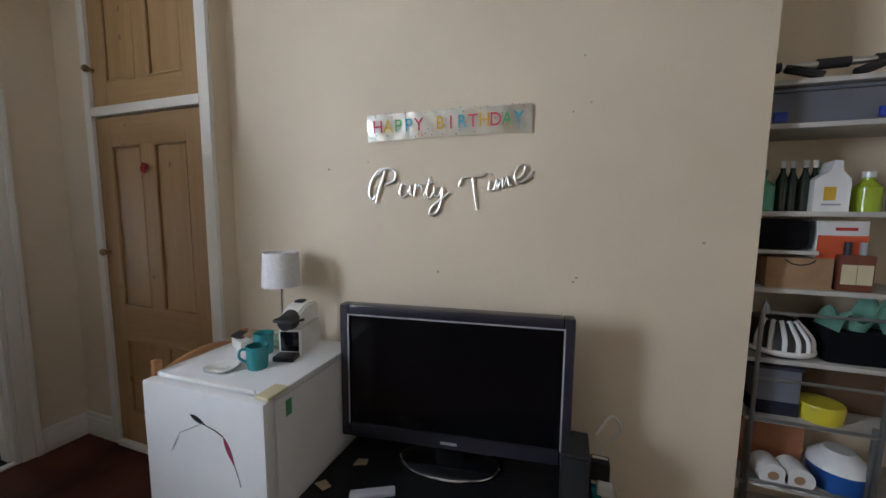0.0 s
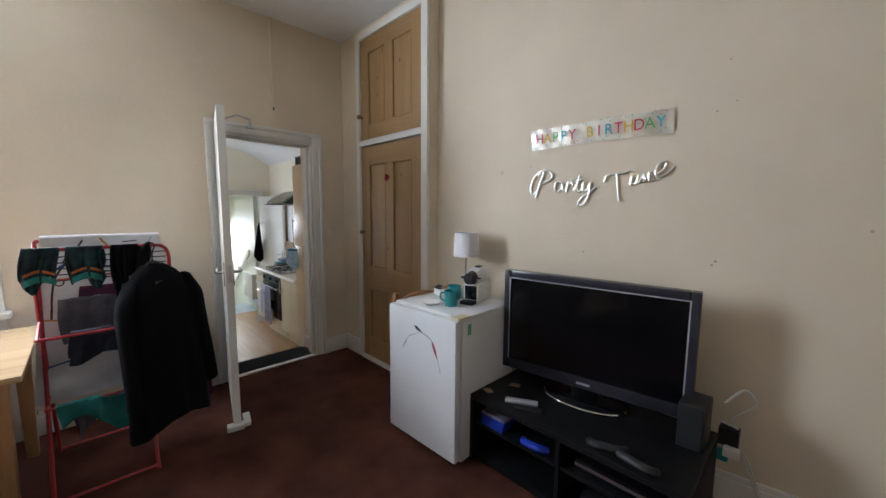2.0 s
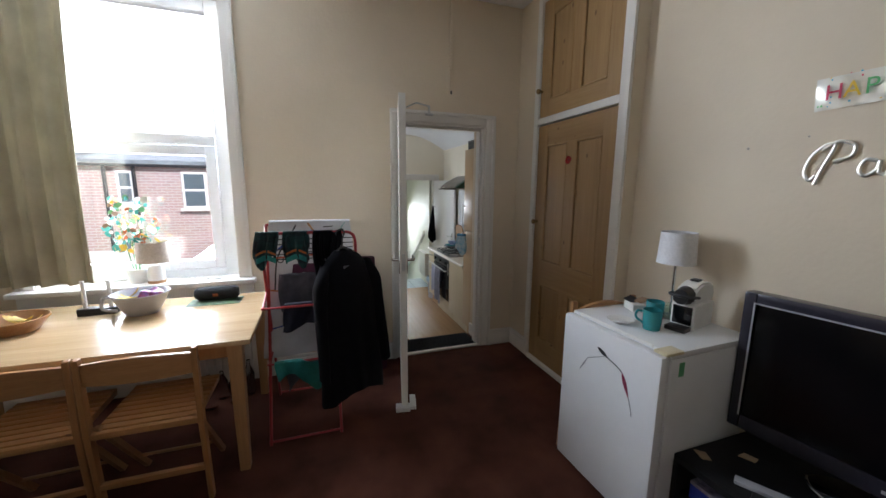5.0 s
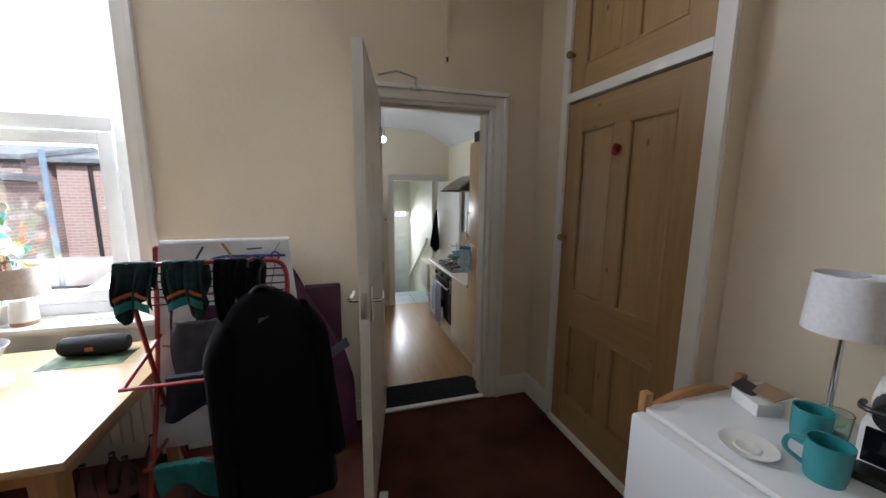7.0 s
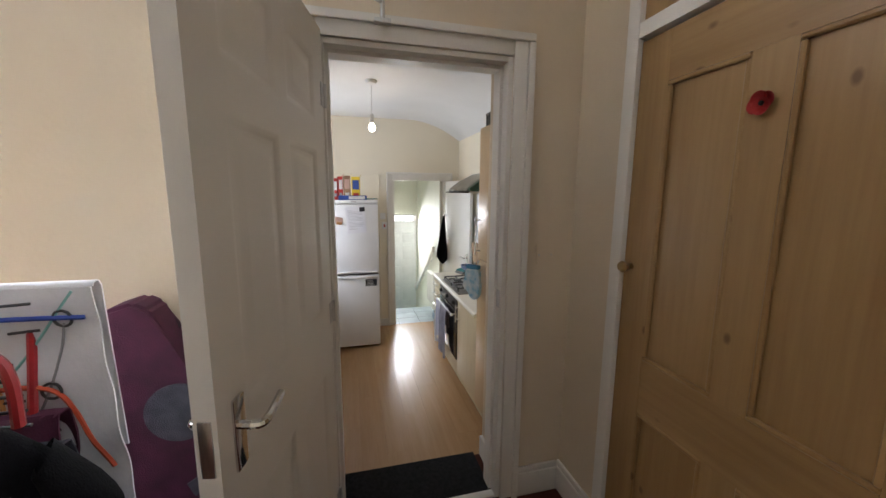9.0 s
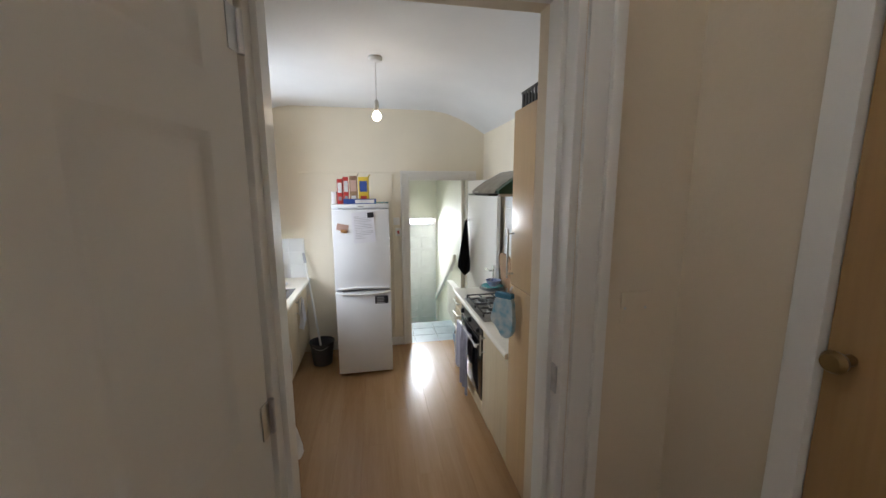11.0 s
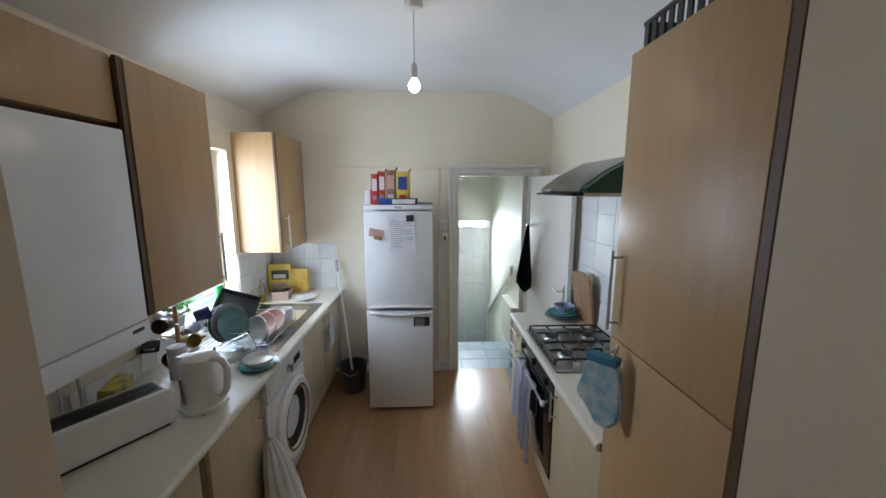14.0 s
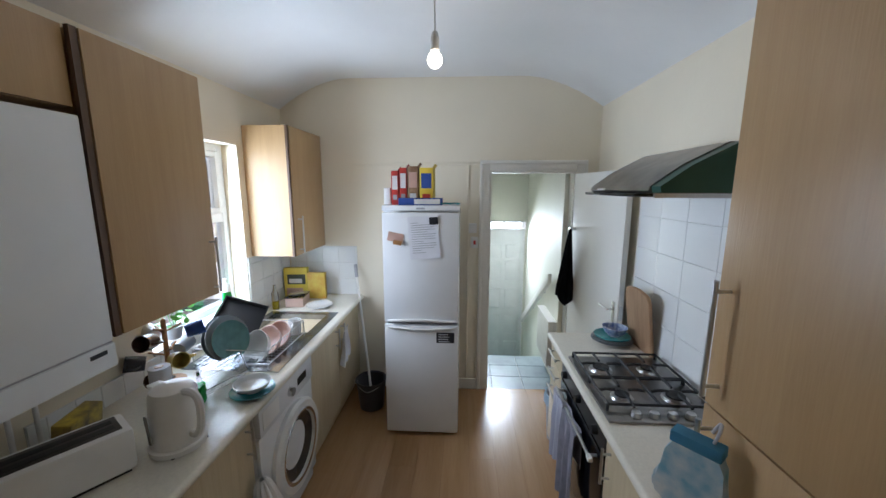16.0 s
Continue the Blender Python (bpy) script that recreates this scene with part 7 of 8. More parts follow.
PAPER = mat("white_paper", (0.72, 0.72, 0.76), 0.8, vary=0.02)
lt = thing("letter", "white typed letter held on the fridge door by a magnet", "letter", pose(FFX + 0.002, 0.755, KZ + 1.53, 4, 0, 0))
bm = B(); sheet(bm, 8, 10, lambda u, v: (0.002 + 0.006 * v * v, -0.105 + 0.21 * u, 0.145 - 0.297 * v), 0.0008); part("sheet", bm, PAPER, lt)
for k in range(14):
    zz = 0.10 - k * 0.016
    w = (0.05, 0.17, 0.16, 0.165, 0.11, 0.17, 0.16, 0.17, 0.08, 0.165, 0.17, 0.15, 0.06, 0.09)[k]
    v = (0.145 - zz) / 0.297
    part("text_line", boxes((0.0032 + 0.006 * v * v, 0.0044 + 0.006 * v * v, -0.085, -0.085 + w, zz, zz + 0.004)), GREYB, lt)
part("magnet", boxes((0.004, 0.008, 0.045, 0.105, 0.085, 0.135), bevel=0.001), INK1, lt, "black square magnet")
nt = thing("postcard", "small pink postcard held by a wooden magnet", "postcard", pose(FFX + 0.002, 0.555, KZ + 1.525, -12, 0, 0))
part("card", boxes((0, 0.0015, -0.055, 0.055, -0.03, 0.035)), PINK, nt); part("magnet", boxes((0.0016, 0.015, -0.01, 0.05, -0.045, -0.015), bevel=0.003), CHAIR_WOOD, nt, "small wooden magnet")
st = thing("energy_label", "black product sticker with white print on the freezer door", "sticker", pose(FFX + 0.0005, 0.905, KZ + 0.795))
part("label", boxes((0, 0.0012, -0.065, 0.065, -0.04, 0.04)), INK1, st)
for k in range(4):
    part("text_line", boxes((0.0012, 0.0018, -0.05, 0.02 + 0.01 * (k % 2), 0.022 - 0.018 * k, 0.027 - 0.018 * k)), PLW, st)
FTOP = KZ + 1.748
RBOX, BBOX, YBOX = mat("red_carton", (0.48, 0.04, 0.03), 0.5, vary=0.1), mat("brown_carton", (0.12, 0.05, 0.03), 0.5, colour2=(0.35, 0.22, 0.12), scale=16), mat("yellow_carton_b", (0.68, 0.48, 0.04), 0.5, vary=0.1)
for y, w, h, mm, lab in ((0.535, 0.05, 0.24, RBOX, "red"), (0.59, 0.05, 0.26, RBOX, "red"), (0.665, 0.075, 0.27, BBOX, "brown"), (0.765, 0.095, 0.26, YBOX, "yellow")):
    c = thing("food_carton", lab + " food carton standing on the fridge freezer", "carton", pose(-5.86, y, FTOP, 0, 0, rng.uniform(-6, 6)), "cartons on the fridge freezer")
    part("carton", boxes((-0.08, 0.08, -w / 2, w / 2, 0, h), bevel=0.002), mm, c)
    part("printed_patch", boxes((0.0801, 0.0808, -w * 0.38, w * 0.38, h * 0.45, h * 0.85)), {"red": PLW, "brown": PINK, "yellow": MC[1]}[lab], c)
    part("printed_bar", boxes((0.0801, 0.0808, -w * 0.3, w * 0.3, h * 0.15, h * 0.3)), {"red": INK3, "brown": PLW, "yellow": RBOX}[lab], c)
    p = part("open_flap", boxes((-0.08, 0.08, 0, 0.03, 0, 0.0015)), mm, c); p.location, p.rotation_euler = (0, w / 2 - 0.002, h), (radians(55), 0, 0)
solo("white_tub", boxes((-0.05, 0.05, -0.025, 0.025, 0, 0.12), bevel=0.008), PLW, "white plastic tub with blue lid on the fridge freezer", "tub", pose(-5.85, 0.478, FTOP))
c = thing("foil_box", "blue and white cling-film box lying on the fridge freezer", "foil box", pose(-5.76, 0.73, FTOP, 0, 0, 4)); part("carton", boxes((-0.03, 0.03, -0.16, 0.15, 0, 0.05), bevel=0.002), MC[1], c)
part("printed_patch", boxes((0.0301, 0.0308, -0.05, 0.13, 0.008, 0.042)), PLW, c)
bm = B(); sheet(bm, 10, 6, lambda u, v: (-5.76 + 0.09 * v - 0.04, 0.87 + 0.13 * u, FTOP + 0.006 + 0.010 * abs(math.sin(u * 6 + v * 4))), 0.003); solo("food_bag", bm, TEAL, "crumpled teal packet on the fridge freezer", "packet")
# mop and bucket
bk = thing("bucket", "dark grey plastic bucket on the floor", "bucket", pose(-6.05, 0.25, KZ))
bm = B(); lathe(bm, [(0, 0), (0.10, 0), (0.125, 0.24), (0.133, 0.245), (0.133, 0.255), (0.12, 0.25), (0.096, 0.008), (0, 0.008)], 32); part("pail", bm, mat("dark_grey_plastic", (0.055, 0.055, 0.06), 0.45), bk)
bm = B(); pipe(bm, curve_points([(0, -0.13, 0.245), (0.09, -0.08, 0.22), (0.135, 0, 0.20), (0.09, 0.08, 0.22), (0, 0.13, 0.245)], 5), 0.004); part("bail", bm, STEEL, bk)
mp = thing("mop", "white-handled mop standing in the bucket", "mop")
bm = B(); rod(bm, (-6.06, 0.25, KZ + 0.06), (-6.33, 0.065, KZ + 1.17), 0.011); part("handle", bm, WHITE_PLASTIC, mp)
bm = B(); rod(bm, (-6.308, 0.08, KZ + 1.08), (-6.335, 0.062, KZ + 1.19), 0.015); part("grip", bm, GREYB, mp)
bm = B(); lathe(bm, [(0, 0.01), (0.06, 0.01), (0.05, 0.06), (0.015, 0.09), (0, 0.09)], 18, (-6.05, 0.25, KZ)); part("mop_head", bm, CL_GREY, mp)

# ---- kitchen units, cooker side ----
YF = 1.635
wr = thing("worktop", "cream laminate worktop on the cooker side", "worktop")
part("slab", boxes((-5.57, -4.065, 1.625, KY1, WT - 0.038, WT)), WORKTOP, wr)
bm = B(); rod(bm, (-5.57, 1.625, WT - 0.019), (-4.065, 1.625, WT - 0.019), 0.019, n=20); part("rolled_edge", bm, WORKTOP, wr)
du = thing("drawer_unit", "pale beech unit with three drawers", "drawer unit")
part("carcass", boxes((-5.549, -5.271, YF + 0.021, KY1, KZ + 0.15, WT - 0.039)), BEECH_PALE, du)
part("plinth", boxes((-5.549, -5.271, YF + 0.06, YF + 0.075, KZ, KZ + 0.149)), CHAIR_WOOD, du)
for z0, z1 in ((0.38, 0.495), (0.255, 0.375), (-0.20, 0.25)):
    d = part("drawer", boxes((-5.547, -5.273, YF, YF + 0.02, z0, z1), bevel=0.0015), BEECH_PALE, du)
    bm = B(); zz = z1 - 0.045
    rod(bm, (-5.50, YF - 0.032, zz), (-5.32, YF - 0.032, zz), 0.006)
    for x in (-5.48, -5.34):
        rod(bm, (x, YF, zz), (x, YF - 0.032, zz), 0.005)
    part("handle", bm, STEEL, d)
ov = thing("oven", "built-in oven with black glass door and towels on its rail", "oven")
part("housing", boxes((-5.269, -4.601, YF + 0.021, KY1 - 0.02, KZ + 0.15, WT - 0.039)), BLACK_PLASTIC, ov)
part("plinth", boxes((-5.269, -4.601, YF + 0.06, YF + 0.075, KZ, KZ + 0.149)), BEECH_PALE, ov)
cp = part("control_panel", boxes((-5.267, -4.603, YF - 0.005, YF + 0.02, 0.385, 0.497), bevel=0.003), mat("dark_steel_fascia", (0.075, 0.072, 0.07), 0.35, metal=0.7), ov, "dark steel control panel")
for k in range(3):
    bm = B(); x = -5.18 + k * 0.24; rod(bm, (x, YF - 0.005, 0.44), (x, YF - 0.03, 0.44), 0.022, 0.019, 20); part("knob", bm, BLACK_PLASTIC, cp)
od = part("oven_door", boxes((-5.267, -4.603, YF - 0.008, YF + 0.02, -0.10, 0.378), bevel=0.004), BLACK_GLOSS, ov)
part("drawer_front", boxes((-5.267, -4.603, YF, YF + 0.02, -0.205, -0.105), bevel=0.002), BEECH_PALE, ov)
bm = B(); rod(bm, (-5.23, YF - 0.045, 0.335), (-4.64, YF - 0.045, 0.335), 0.008)
for x in (-5.20, -4.67):
    rod(bm, (x, YF - 0.008, 0.335), (x, YF - 0.045, 0.335), 0.007)
part("rail", bm, STEEL, od)
part("rail_end", boxes((-4.67, -4.635, YF - 0.055, YF - 0.035, 0.325, 0.345), bevel=0.003), WHITE_PLASTIC, od)
STRIPE = mat("striped_grey_towel", (0.50, 0.50, 0.56), 0.95, colour2=(0.30, 0.31, 0.40), scale=5, stretch=(14, 1, 0.3))
def towel(x0, x1, drop, m, seed, lab):
    bm = B()
    def f(u, v):
        s = v * (drop + 0.20) - 0.20
        fold = 0.010 * math.sin(u * 16 + seed) + 0.006 * math.sin(u * 29 + 2 * seed + v * 3)
        xx = x0 + (x1 - x0) * u * (1 - 0.12 * v)
        if s < 0:
            return (xx, YF - 0.032 + 0.006 * math.sin(u * 9), 0.347 + s)
        return (xx, YF - 0.060 + fold * min(1, s * 8), 0.347 - s - 0.02 * math.sin(u * 4 + seed) * v)
    sheet(bm, 24, 26, f, 0.004)
    solo("tea_towel", bm, m, lab, "tea towel", group="towels on the oven rail")
towel(-5.22, -5.02, 0.40, STRIPE, 1, "blue-grey striped tea towel over the oven rail")
towel(-5.04, -4.80, 0.52, mat("grey_towel_cloth", (0.26, 0.25, 0.29), 0.95, vary=0.12, scale=12, bump=0.4, bump_scale=250), 3, "grey cotton towel over the oven rail")
base_unit("base_cabinet", -4.60, -4.07, -4.55, "pale beech base cabinet beside the oven", KY1, YF + 0.02, -1)
# hob
hb = thing("gas_hob", "stainless steel four-burner gas hob", "hob", pose(-4.90, 1.885, WT, 0, 0, 0))
HOB_STEEL = mat("dull_hob_steel", (0.30, 0.29, 0.28), 0.32, metal=1.0, vary=0.15, scale=9)
part("tray", boxes((-0.30, 0.30, -0.245, 0.245, 0, 0.012), bevel=0.004), HOB_STEEL, hb)
for x, y, r in ((-0.14, -0.12, 0.045), (0.12, -0.12, 0.036), (-0.14, 0.12, 0.036), (0.12, 0.12, 0.045)):
    bm = B(); lathe(bm, [(0, 0.012), (r + 0.014, 0.012), (r + 0.010, 0.020), (r, 0.020), (r, 0.026), (0, 0.026)], 28, (x, y, 0)); b = part("burner", bm, STEEL, hb)
    bm = B(); lathe(bm, [(0, 0.026), (r - 0.004, 0.026), (r - 0.004, 0.033), (0, 0.035)], 28, (x, y, 0)); part("burner_cap", bm, IRON, b)
for x0, x1 in ((-0.275, -0.01), (0.0, 0.225)):
    g = B()
    zt = 0.042
    for y in (-0.225, 0.0, 0.225):
        rod(g, (x0, y, zt), (x1, y, zt), 0.0065, n=6)
    for x in (x0, x1):
        rod(g, (x, -0.225, zt), (x, 0.225, zt), 0.0065, n=6)
        for y in (-0.225, 0.225):
            rod(g, (x, y, 0.010), (x, y, zt), 0.0065, n=6)
    xc = (x0 + x1) / 2
    for y in (-0.12, 0.12):
        for dx, dy in ((1, 0), (-1, 0), (0, 1), (0, -1)):
            pipe(g, [(xc + dx * 0.03, y + dy * 0.03, zt + 0.004), (xc + dx * 0.075, y + dy * 0.07, zt + 0.006), (xc + dx * 0.13, y + dy * 0.105, zt)], 0.0065, 6)
    part("pan_support", g, IRON, hb)
for k in range(4):
    bm = B(); lathe(bm, [(0, 0.012), (0.021, 0.012), (0.018, 0.034), (0, 0.036)], 20, (0.262, -0.12 + k * 0.075, 0)); part("knob", bm, STEEL, hb)
# plates, bowl and board by the tiles
for k in range(3):
    plate(pose(-5.44, 1.98, WT + 0.004 + 0.012 * k), 0.125 - 0.008 * k, (PLG, PLG, TEAL)[k], "stacked stoneware plate on the worktop", "stacked plates", 0.018)
bowl_of(pose(-5.43, 1.99, WT + 0.045), 0.075, 0.06, mat("blue_patterned_bowl", (0.45, 0.50, 0.58), 0.25, colour2=(0.05, 0.10, 0.30), scale=45), "blue patterned bowl on the stacked plates")
cb = thing("chopping_board", "wooden chopping board leaning on the tiles", "chopping board", pose(-5.34, 2.115, WT, 8, 0, 3))
bm = B(); prism(bm, [(-0.13, 0.0), (0.13, 0.0), (0.135, 0.33), (0.11, 0.37), (0.03, 0.385), (-0.03, 0.385), (-0.11, 0.37), (-0.135, 0.33)], -0.010, 0.010, "y"); bmesh.ops.bevel(bm, geom=bm.edges[:], offset=0.004, segments=2, affect="EDGES")
part("board", bm, wood("chopping_board_wood", (0.22, 0.12, 0.06), (0.40, 0.25, 0.14), "z", 0.5), cb)
tiles("tiles_cooker", "white glazed wall tiles behind the hob", ("y", KY1), -5.58, -4.07, WT, 1.50, 0.20, -1, wide=1.25)
# hood
hd = thing("cooker_hood", "slim steel cooker hood with a dark green end", "cooker hood")
bm = B()
prism(bm, [(1.70, 1.487), (1.69, 1.497), (1.695, 1.512), (1.71, 1.525), (1.80, 1.590), (1.95, 1.668), (KY1, 1.668), (KY1, 1.487)], -5.16, -4.56, "x")
part("shell", bm, HOB_STEEL, hd)
DGREEN = mat("dark_green_end_panel", (0.012, 0.07, 0.05), 0.4)
bm = B(); prism(bm, [(1.705, 1.49), (1.70, 1.512), (1.80, 1.584), (1.95, 1.662), (KY1, 1.662), (KY1, 1.49)], -4.5595, -4.50, "x"); part("end_panel", bm, DGREEN, hd, "dark green end panel")
part("warning_label", boxes((-4.4995, -4.4985, 1.98, 2.10, 1.575, 1.60)), mat("orange_label", (0.50, 0.14, 0.07), 0.5), hd, "orange printed label")
part("glass_visor", boxes((-5.15, -4.60, 1.66, 1.73, 1.474, 1.4865), bevel=0.002), BLACK_GLOSS, hd)
part("filter", boxes((-5.17, -4.60, 1.735, 2.12, 1.470, 1.4865)), STEEL, hd)
for k in range(5):
    part("button", boxes((-5.05 + k * 0.018, -5.04 + k * 0.018, 1.684, 1.694, 1.497, 1.506)), WHITE_PLASTIC, hd)
# tall larder
ta = thing("larder_unit", "tall beech larder unit with two doors", "larder")
part("carcass", boxes((-4.055, -3.522, YF + 0.012, KY1, KZ + 0.15, 1.93)), BEECH, ta)
part("plinth", boxes((-4.055, -3.522, YF + 0.06, YF + 0.075, KZ, KZ + 0.149)), BEECH, ta)
ud = part("upper_door", boxes((-4.057, -3.524, YF - 0.008, YF + 0.011, 0.985, 1.932), bevel=0.0015), BEECH, ta)
ld = part("lower_door", boxes((-4.057, -3.524, YF - 0.008, YF + 0.011, KZ + 0.155, 0.980), bevel=0.0015), BEECH, ta)
handle(ud, -4.02, 1.02, 1.30, YF - 0.008, -1)
handle(ld, -4.02, 0.70, 0.96, YF - 0.008, -1)
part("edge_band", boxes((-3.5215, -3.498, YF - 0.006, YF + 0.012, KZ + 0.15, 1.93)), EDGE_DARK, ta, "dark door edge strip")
solo("end_panel", boxes((-3.4975, KX1 - 0.003, YF + 0.002, KY1, KZ, 1.93)), CREAM_K, "cream painted boxed-in panel beside the larder", "panel")
bk2 = thing("wire_basket", "dark plastic basket on top of the larder", "basket", pose(-3.92, 1.78, 1.93))
for q in ((-0.17, 0.17, -0.10, -0.095), (-0.17, 0.17, 0.095, 0.10)):
    for k in range(9):
        part("slat", boxes((-0.17 + k * 0.04, -0.148 + k * 0.04, q[2], q[3], 0.012, 0.10)), BLACK_PLASTIC, bk2)
    part("rim", boxes((-0.175, 0.175, q[2] - 0.003, q[3] + 0.003, 0.101, 0.113), bevel=0.002), BLACK_PLASTIC, bk2)
for x in (-0.175, 0.165):
    part("end", boxes((x, x + 0.010, -0.094, 0.094, 0.012, 0.113), bevel=0.002), BLACK_PLASTIC, bk2)
part("bottom", boxes((-0.175, 0.175, -0.10, 0.10, 0, 0.0115)), BLACK_PLASTIC, bk2)
# oven mitt on the lower larder handle
MITT = mat("pale_blue_printed_cotton", (0.70, 0.73, 0.73), 0.9, colour2=(0.22, 0.46, 0.60), scale=20)
mi = thing("oven_mitt", "pale blue printed oven mitt hanging from the larder handle", "oven mitt", pose(-3.965, YF - 0.075, 0.945, 0, 0, 40) @ Matrix.Diagonal((0.92, 0.95, 0.92, 1)))
bm = B()
prism(bm, [(-0.05, 0.0), (0.05, 0.0), (0.062, -0.05), (0.078, -0.16), (0.070, -0.235), (0.035, -0.275), (-0.01, -0.275), (-0.035, -0.24), (-0.04, -0.19), (-0.062, -0.205), (-0.088, -0.19), (-0.092, -0.15), (-0.07, -0.10), (-0.055, -0.06)], -0.018, 0.018, "y")
bmesh.ops.bevel(bm, geom=bm.edges[:], offset=0.010, segments=3, affect="EDGES")
part("mitt", bm, MITT, mi)
part("cuff", boxes((-0.056, 0.056, -0.022, 0.022, -0.025, 0.006), bevel=0.006), mat("blue_binding", (0.06, 0.22, 0.36), 0.9), mi)
bm = B(); pipe(bm, curve_points([(0.03, 0, 0.0), (0.035, 0.02, 0.03), (0.03, 0.04, 0.04), (0.02, 0.02, 0.02)], 5), 0.004); part("loop", bm, CL_WHITE, mi)
# pedal bin beyond the drawers
pbn = thing("waste_bin", "small grey bin with a pale blue liner by the drawers", "bin", pose(-5.72, 1.78, KZ))
bm = B(); lathe(bm, [(0, 0), (0.10, 0), (0.125, 0.36), (0.118, 0.36), (0.095, 0.008), (0, 0.008)], 28); part("pail", bm, GREYB, pbn)
bm = B(); lathe(bm, [(0.118, 0.362), (0.130, 0.366), (0.136, 0.33), (0.134, 0.29), (0.128, 0.28)], 28); part("liner", bm, mat("pale_blue_liner", (0.35, 0.48, 0.58), 0.4), pbn)
# pendant
pd = thing("pendant_lamp", "bare lit bulb on a white ceiling pendant", "pendant lamp", pose(-4.80, 0.90, 0))
bm = B(); lathe(bm, [(0, 2.418), (0.046, 2.418), (0.050, 2.405), (0.040, 2.388), (0.012, 2.380), (0, 2.380)], 28); part("ceiling_rose", bm, WHITE_PLASTIC, pd)
bm = B(); rod(bm, (0, 0, 2.13), (0, 0, 2.385), 0.0032, n=8); part("flex", bm, WHITE_PLASTIC, pd)
bm = B(); lathe(bm, [(0, 2.135), (0.012, 2.135), (0.018, 2.11), (0.018, 2.065), (0.014, 2.062), (0, 2.062)], 20); part("lampholder", bm, WHITE_PLASTIC, pd)
bm = B(); lathe(bm, [(0, 1.995), (0.014, 1.998), (0.027, 2.010), (0.032, 2.028), (0.026, 2.046), (0.014, 2.062), (0, 2.063)], 24)
p = part("bulb", bm, glow("lit_bulb", (1.0, 0.86, 0.62), 8), pd, "glowing warm bulb"); p.visible_shadow = False
# laminate boards last
fb = bpy.data.objects["floor_kitchen"]
n = 0
for j in range(15):
    y0 = KY0 + 0.004 + j * 0.182
    x = KX0 - 0.01 - (j * 0.43) % 1.2
    while x < KX1 - 0.01:
        a, b = max(x, KX0 - 0.01), min(x + 1.2, KX1 - 0.002)
        if b - a > 0.02:
            bmq = boxes((0.0003, b - a - 0.0003, 0.0003, min(0.1817, KY1 - y0 - 0.001), -0.012, 0.0), bevel=0.0)
            o = new("plank", mesh_of("plank", bmq, LAMINATE)); o.parent = fb; o.location = (a, y0, KZ)
        x += 1.2

# ---- alcove shelves and their clutter ----
SHELF = mat("grey_white_shelf_paint", (0.50, 0.48, 0.44), 0.5, vary=0.06, scale=10)
SX = (0.715, 1.80)
for z in (2.005, 1.835, 1.482, 1.160, 0.852):
    solo("alcove_shelf", boxes((SX[0], SX[1], 2.19, AY, z - 0.02, z), bevel=0.002), SHELF, "painted wooden shelf fixed in the alcove", "shelf", group="alcove shelves")
structure("wall_alcove_side", boxes((1.80, 1.86, 2.06, AY, 0, CZ)), CREAM, "cream painted alcove cheek", "wall")
pu = thing("pull_up_bar", "black foam-gripped pull-up bar lying on the top shelf", "pull-up bar")
bm = B(); rod(bm, (0.74, 2.26, 2.075), (1.70, 2.26, 2.075), 0.014); part("bar", bm, STEEL, pu)
for x0, x1 in ((0.76, 0.80), (0.92, 1.02), (1.10, 1.25)):
    bm = B(); rod(bm, (x0, 2.26, 2.075), (x1, 2.26, 2.075), 0.021); part("foam_grip", bm, BLACK_PLASTIC, pu)
for x, s in ((0.86, 1), (1.10, -1), (1.4, 1)):
    bm = B(); pipe(bm, curve_points([(x - s * 0.04, 2.26, 2.07), (x, 2.24, 2.05), (x + s * 0.07, 2.23, 2.022)], 4), 0.018); part("bent_grip", bm, BLACK_PLASTIC, pu)
def tub(name, q, m, lid, lab, cat):
    t = thing(name, lab, cat)
    part("body", boxes(q, bevel=0.008), m, t)
    part("lid", boxes((q[0] - 0.006, q[1] + 0.006, q[2] - 0.006, q[3] + 0.006, q[5] + 0.0005, q[5] + 0.014), bevel=0.004), lid, t)
    return t
GREYT = mat("smoky_clear_plastic", (0.13, 0.14, 0.17), 0.3)
t = tub("storage_box", (0.76, 1.20, 2.215, 2.45, 1.836, 1.962), GREYT, GREYT, "smoky clear plastic storage box on a shelf", "storage box")
for x in (0.775, 1.10):
    part("clip", boxes((x, x + 0.045, 2.203, 2.214, 1.845, 1.885), bevel=0.004), BLUE, t, "blue plastic clip")
tub("storage_box", (1.25, 1.65, 2.215, 2.45, 1.836, 1.962), GREYT, GREYT, "smoky clear plastic storage box on a shelf", "storage box")
def bottle(x, y, z, r, h, m, cap, lab, group):
    t = thing("bottle", lab, "bottle", pose(x, y, z), group)
    bm = B(); lathe(bm, [(0, 0), (r, 0), (r, h * 0.6), (r * 0.4, h * 0.78), (r * 0.38, h * 0.92), (0, h * 0.92)], 18); part("glass", bm, m, t)
    bm = B(); lathe(bm, [(0, h * 0.86), (r * 0.45, h * 0.86), (r * 0.45, h), (0, h)], 14); part("cap", bm, cap, t)
DGLASS = mat("dark_green_bottle_glass", (0.01, 0.03, 0.015), 0.12)
for k in range(4):
    bottle(0.86 + 0.038 * k, 2.29 + 0.01 * (k % 2), 1.482, 0.022, 0.215, DGLASS, PLW, "dark beer bottle with a pale cap", "beer bottles on the shelf")
